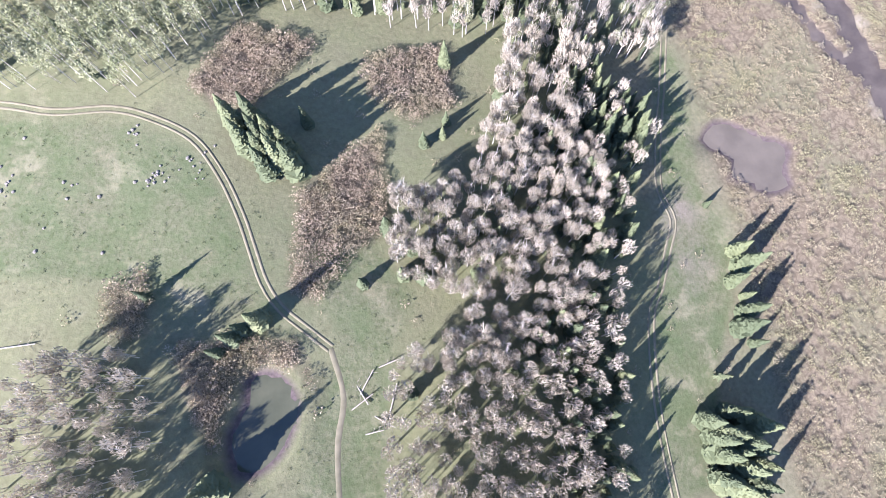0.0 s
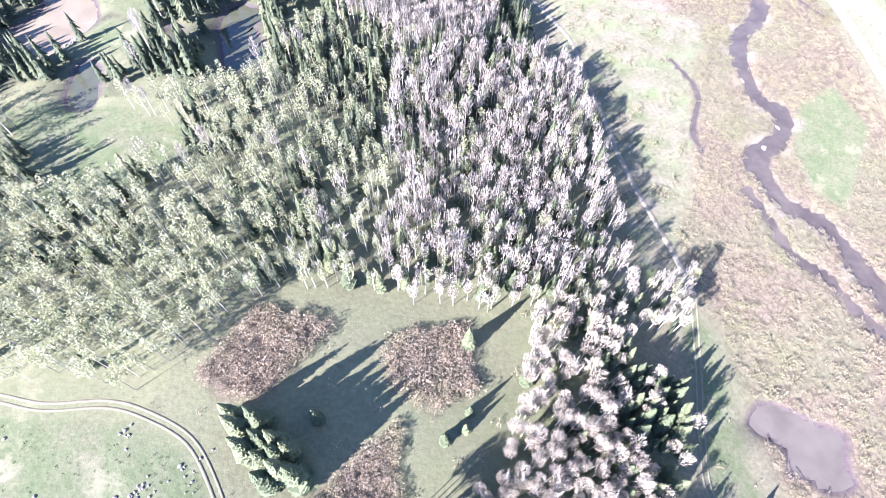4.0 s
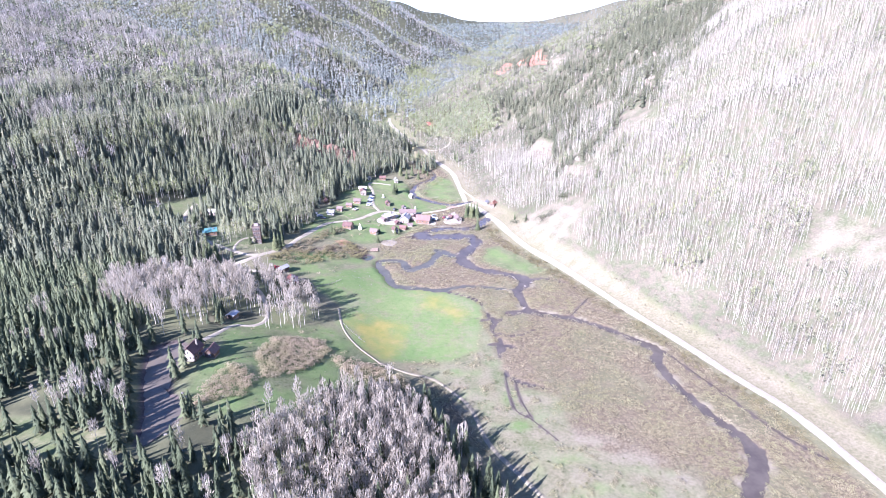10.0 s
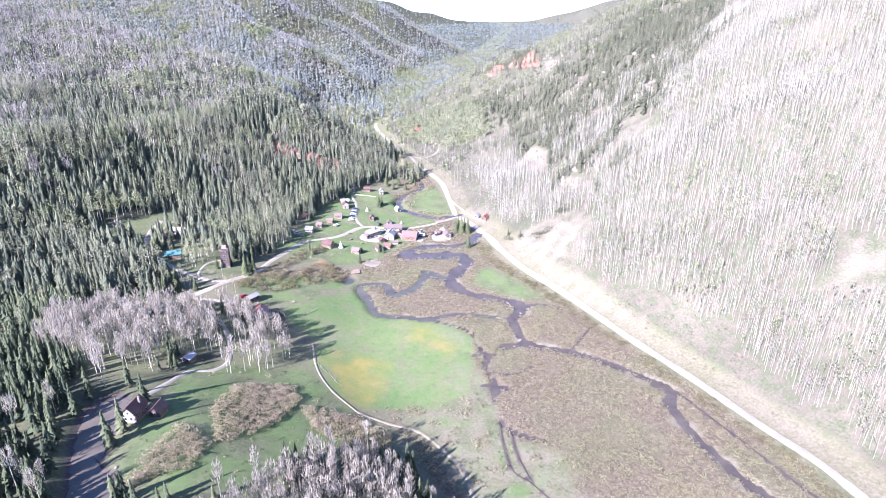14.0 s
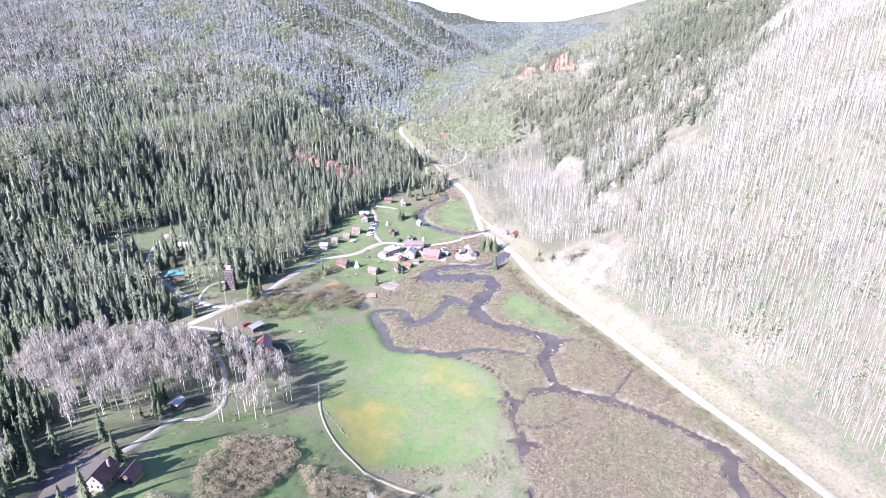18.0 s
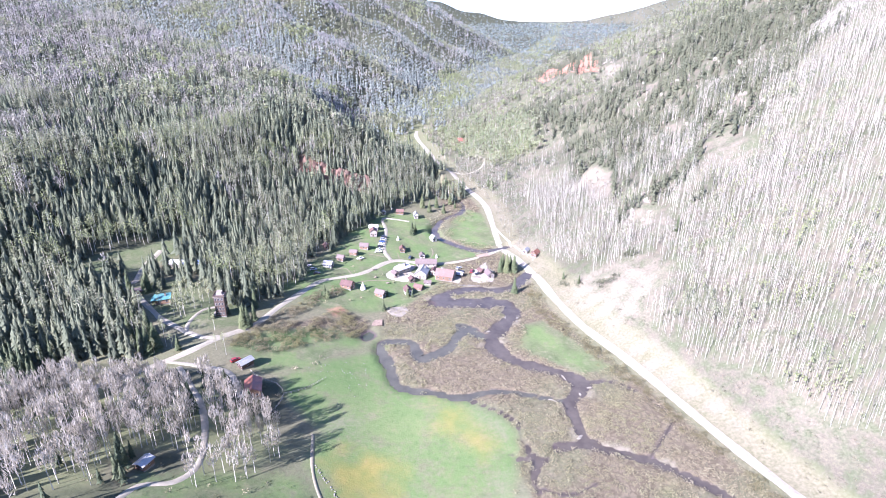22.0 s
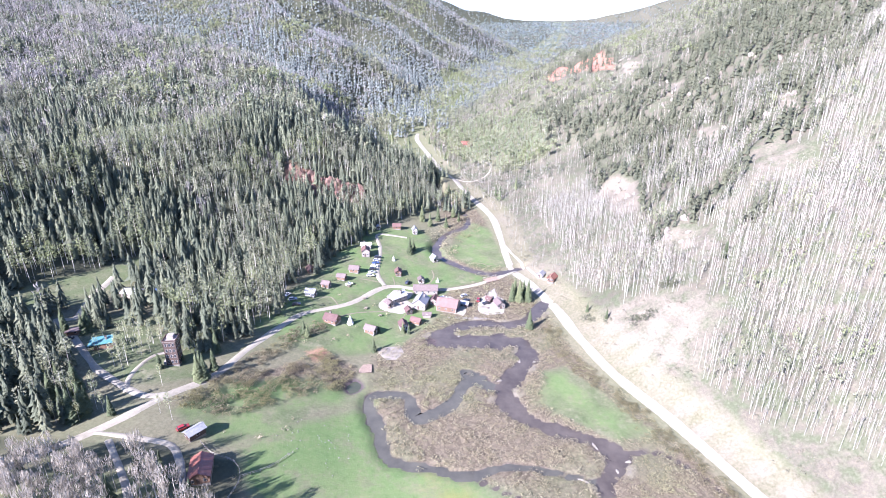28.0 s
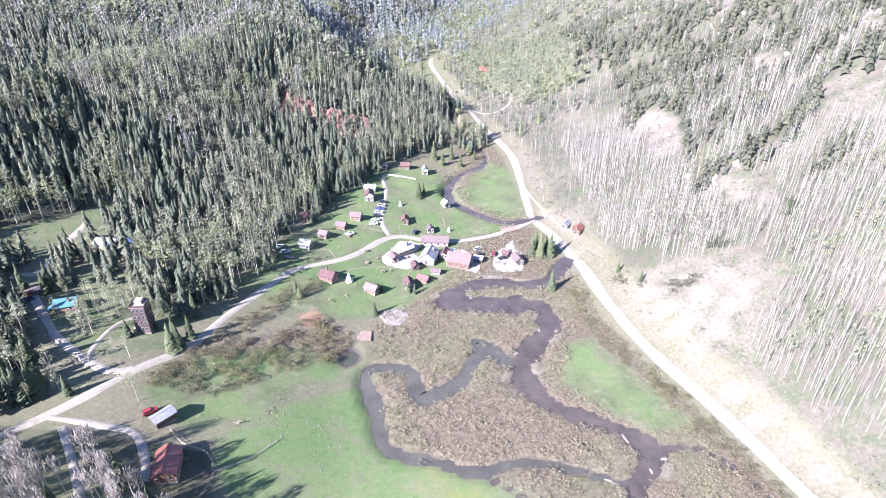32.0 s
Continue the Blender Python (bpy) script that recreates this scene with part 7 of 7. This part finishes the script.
ix, iy = scatter((10, 140, 735, 920), 3.4, lambda x, y: (into("green_stand", x, y) > 0) * 0.8 * clear_of(x, y, 2.0) * (np.hypot((x - 36) / 20, (y - 842) / 24) > 1 + 0.3 * waves(x, y, 14, 173)), 71)
plant_all("green_aspen_stand", GREEN_SLIM, ix, iy, rs.uniform(8, 12, len(ix)), [SLOPE_BARK, STAND_LEAVES], "stand of fresh green aspens above the far road", "trees", 72, squat=(0.9, 1.2))
hx2, hy2 = scatter((60, 180, 240, 500), 2.0, lambda x, y: np.clip(1.2 - np.abs(road_x(y) - x - 10 - 3 * waves(x, y, 60, 77)) / 4.5, 0, 0.85) * clear_of(x, y, 0.5) * (waves(x, y, 22, 78) > -0.5), 79)
plant_all("roadside_willows", BUSHES, hx2, hy2, rs.uniform(1.2, 2.6, len(hx2)), [SPRUCE_BARK, HEDGE], "olive-brown willow hedge along the road bank", "shrubs", 80, squat=(0.9, 1.3))

# woods on the floor of the upper valley
vx, vy = scatter((-90, 420, 690, 2000), 7.5, lambda x, y: (x - road_x(y) < 75) & (x - road_x(y) > -150) & ~far_west(x, y) & ~west_face(x, y) & clear_of(x, y, 3.0) & (into("green_stand", x, y) < 0) & ~open_land(x, y) & (rs.uniform(0, 1, np.shape(x)) < 0.6), 33)
some = rs.uniform(0, 1, len(vx)) < np.where(vy < 980, 0.16, 0.4)
plant_all("valley_spruces", SPRUCES_FAR, vx[some], vy[some], rs.uniform(8, 14, some.sum()), [SPRUCE_BARK, SPRUCE], "spruces along the upper valley floor", "trees", 34, squat=(1.1, 1.5), smooth=True)
plant_all("valley_aspens", GREEN_HORIZON, vx[~some], vy[~some], rs.uniform(4, 8.5, (~some).sum()), [BARK, VALLEY_BRUSH], "pale grey-green brush and young aspens along the upper valley floor", "trees", 35, squat=(1.5, 2.2))
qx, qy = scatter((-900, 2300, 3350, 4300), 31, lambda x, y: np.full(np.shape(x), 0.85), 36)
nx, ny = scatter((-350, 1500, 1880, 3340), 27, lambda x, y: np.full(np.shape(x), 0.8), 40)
# the pale share also lightens the far range, in place of haze
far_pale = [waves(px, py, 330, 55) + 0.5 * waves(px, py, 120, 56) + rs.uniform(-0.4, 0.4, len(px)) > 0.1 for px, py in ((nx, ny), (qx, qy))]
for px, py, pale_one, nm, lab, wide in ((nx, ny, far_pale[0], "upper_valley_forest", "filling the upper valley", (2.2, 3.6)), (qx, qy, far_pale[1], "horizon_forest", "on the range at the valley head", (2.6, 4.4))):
    plant_all(nm, SPRUCES_HORIZON, px[~pale_one], py[~pale_one], rs.uniform(13, 24, (~pale_one).sum()), [SPRUCE_BARK, FAR_NEEDLES_HAZED], "spruce forest " + lab, "trees", 41, squat=wide, smooth=True)
    plant_all(nm, GREEN_HORIZON, px[pale_one], py[pale_one], rs.uniform(12, 20, pale_one.sum()), [BARK, FAR_ASPEN_HAZED], "pale aspen forest " + lab, "trees", 37, squat=wide)
# spruces that stand by themselves on the ranch lawns, by the river and on the scree
YARD = [(-52, 482, 8), (-50, 480, 7), (-5, 587, 12), (-3, 592, 10), (-18, 476, 8), (55, 527, 13), (59, 526, 15), (64, 527, 14), (62, 531, 12), (57, 531, 13), (60, 497, 12), (-5, 494, 7), (-2, 493, 6), (-17, 492, 6), (91, 503, 6), (97, 490, 6),
        (125, 491, 7), (152, 493, 10), (-84, 437, 13), (-82, 438, 13), (-85, 442, 12), (-81, 445, 11), (-84, 457, 12), (-150, 461, 15), (-142, 464, 14), (-143, 462, 11), (-105, 412, 9), (-101, 441, 8), (-94, 447, 5), (-120, 410, 14), (-116, 408, 15), (-114, 411, 15), (-129, 418, 13), (-129, 423, 14), (-115, 415, 10), (-123, 423, 14), (8, 640, 12), (14, 652, 13), (2, 648, 14), (26, 662, 11), (20, 640, 10), (30, 652, 9)]
ux, uy, uh = (np.array(c_, float) for c_ in zip(*YARD))
trees("spruce", SPRUCES, [SPRUCE_BARK, SPRUCE], ux, uy, uh, "single dark spruce on the ranch lawn or river bank", "yard spruces", 38)
JUNIPERS = [(89, 496, 5.0), (91, 493, 3.6), (96, 488, 4.6), (105, 478, 5.6), (108, 476, 6.0), (111, 475, 5.2), (107, 480, 4.4), (113, 477, 4.6), (123, 489, 6.2), (127, 488, 6.0), (153, 496, 6.0)]
jx, jy, jh = (np.array(c_, float) for c_ in zip(*JUNIPERS))
plant_all("juniper", THICKETS, jx, jy, jh, [SPRUCE_BARK, FIR_DRY], "round dull green junipers on the bare scree", "shrubs", 39, squat=(0.75, 0.95))
# stubble of low brush on the open patches of the eastern slope
zx, zy = scatter((120, 330, 480, 960), 3.2, lambda x, y: (np.maximum.reduce([into(k, x, y) for k in ("brown_slope", "scree_f", "scree_b", "scree_c", "scree_d", "whitecliff", "scree_up", "redhill")]) > -6) * 0.55, 141)
plant_all("slope_scrub", WILLOWS, zx, zy, rs.uniform(0.5, 1.4, len(zx)), [SPRUCE_BARK, SAGE], "thin brush on the bare patches of the slope", "shrubs", 142, squat=(1.0, 1.8))
# the last of the woods east of the upper valley
yx, yy = scatter((200, 1500, 1480, 2000), 15, lambda x, y: (x > road_x(y) + 60) * 0.85, 143)
dark = waves(yx, yy, 160, 57) + rs.uniform(-0.4, 0.4, len(yx)) > 0
plant_all("far_east_wood", SPRUCES_HORIZON, yx[dark], yy[dark], rs.uniform(12, 18, dark.sum()), [SPRUCE_BARK, FIR_DRY], "conifers on the last eastern shoulder", "trees", 144, squat=(1.6, 2.6), smooth=True)
plant_all("far_east_wood", GREEN_HORIZON, yx[~dark], yy[~dark], rs.uniform(10, 15, (~dark).sum()), [SLOPE_BARK, HILL_LEAVES], "pale green aspens on the last eastern shoulder", "trees", 145, squat=(1.8, 2.8))

# ---- willows and thickets ----
def willow_chance(x, y):
    m = (x > marsh_left(y) + 1) & (x < road_x(y) - 6) & (y < 560)
    m |= (off_line(RIVERS[6], x, y, 20)[0] < 11 + 6 * waves(x, y, 20, 75)) & (x < road_x(y) - 5)
    few = (into("greenpath", x, y) > 0) & (waves(x, y, 18, 76) > 0.42)
    for k in ("field", "greenpath", "eastlawn", "bank_green", "strip", "ranch", "tan", "terrace", "lot"):
        m &= into(k, x, y) < 1.5 * waves(x, y, 9, 71)
    return (m | few & (into("field", x, y) < -3)) * clear_of(x, y, 0.3) * np.clip(0.9 + 0.5 * waves(x, y, 26, 72) + 0.35 * waves(x, y, 9, 172), 0.12, 1)


wx, wy = scatter((40, 190, -62, 262), 2.35, willow_chance, 25)
plant_all("willow_marsh", BUSHES, wx, wy, rs.uniform(1.1, 2.1, len(wx)) * (1 + 0.3 * waves(wx, wy, 12, 74)), [SPRUCE_BARK, WILLOW], "brown willow clumps filling the lower marsh", "shrubs", 26, squat=(1.0, 1.45))
wx, wy = scatter((-40, 180, 262, 720), 2.0, willow_chance, 125)
plant_all("willow_marsh", WILLOWS, wx, wy, rs.uniform(0.9, 1.7, len(wx)) * (1 + 0.35 * waves(wx, wy, 12, 74)), [SPRUCE_BARK, WILLOW], "low brown willow scrub filling the upper marsh", "shrubs", 126, squat=(1.2, 1.75))


def thicket_chance(x, y):
    m = np.zeros(np.shape(x))
    for k in "abcdefgi":
        m = np.maximum(m, into("thicket_" + k, x, y) > 0)
    return m * clear_of(x, y, 0.3) * np.where(into("thicket_h", x, y) > 0, np.clip(0.5 + 0.9 * waves(x, y, 14, 73), 0, 1), 0.9)


bx, by = scatter((-95, 12, -25, 475), 1.65, thicket_chance, 27)
plant_all("thicket", THICKETS, bx, by, rs.uniform(1.6, 3.0, len(bx)), [SPRUCE_BARK, BRUSH], "leafless brown alder and willow thicket", "shrubs", 28, squat=(0.9, 1.4))
bx, by = scatter((-92, -20, 410, 505), 1.9, lambda x, y: (np.maximum(into("thicket_h", x, y), 4 - off_line(curve([(-84, 424), (-70, 448), (-58, 474), (-44, 492)]), x, y)[0]) > 0) * clear_of(x, y, 0.5) * np.clip(0.75 + 0.7 * waves(x, y, 15, 84), 0, 1), 85)
plant_all("fen_willows", THICKETS, bx, by, rs.uniform(1.4, 3.2, len(bx)), [SPRUCE_BARK, FEN], "olive-brown willow brush below the ranch lane", "shrubs", 86, squat=(0.8, 1.2))
bx, by = scatter((-330, 80, -60, 560), 6.5, lambda x, y: clear_of(x, y, 0.6) * (x < marsh_left(y)) * 0.3 * (into("field", x, y) < 0) * (into("meadow", x, y) < -1), 29)
plant_all("scrub", WILLOWS, bx, by, rs.uniform(0.6, 1.8, len(bx)), [SPRUCE_BARK, BRUSH], "scattered brown scrub on the bench", "shrubs", 30, squat=(1.0, 1.6))

# coarse tussocks in the grass of the bench meadows
ux2, uy2 = scatter((-135, 20, -40, 66), 1.5, lambda x, y: (np.maximum(into("meadow", x, y), into("glade", x, y)) > -6) * clear_of(x, y, 0.4) * np.clip(0.28 + 0.6 * waves(x, y, 11, 177), 0, 0.8), 178)
plant_all("tussock_grass", TUFTS, ux2, uy2, rs.uniform(0.15, 0.36, len(ux2)), [SPRUCE_BARK, TUSSOCK], "coarse green grass tussocks in the bench meadow", "grass", 179, squat=(1.2, 2.2))
ux2, uy2 = scatter((-95, 110, 110, 345), 2.3, lambda x, y: (np.maximum(into("house_meadow", x, y), into("greenpath", x, y)) > 0) * clear_of(x, y, 0.4) * np.clip(0.25 + 0.7 * waves(x, y, 13, 180), 0, 0.8), 181)
plant_all("tussock_grass", TUFTS, ux2, uy2, rs.uniform(0.25, 0.65, len(ux2)), [SPRUCE_BARK, TUSSOCK], "coarse grass tussocks along the marsh edge", "grass", 182, squat=(1.2, 2.2))
# pale brush and saplings between the road and the far aspens
ux2, uy2 = scatter((0, 150, 540, 780), 2.6, lambda x, y: ((x - road_x(y) > 5) & (x - road_x(y) < 48)) * (into("scree", x, y) < -3) * (into("green_stand", x, y) < 0) * clear_of(x, y, 1.0) * np.clip(0.6 + 0.5 * waves(x, y, 20, 183), 0.1, 0.9), 184)
small = rs.uniform(0, 1, len(ux2)) < 0.55
plant_all("roadside_brush", WILLOWS, ux2[small], uy2[small], rs.uniform(0.8, 2.2, small.sum()), [SPRUCE_BARK, VALLEY_BRUSH], "pale grey-green brush on the apron above the road", "shrubs", 185, squat=(0.9, 1.5))
plant_all("east_aspen_wood", ASPENS_BRUSHY, ux2[~small], uy2[~small], rs.uniform(5, 10, (~small).sum()), [SLOPE_BARK, SLOPE_TWIGS], "young bare aspens on the apron above the road", "trees", 186, squat=(0.9, 1.3))
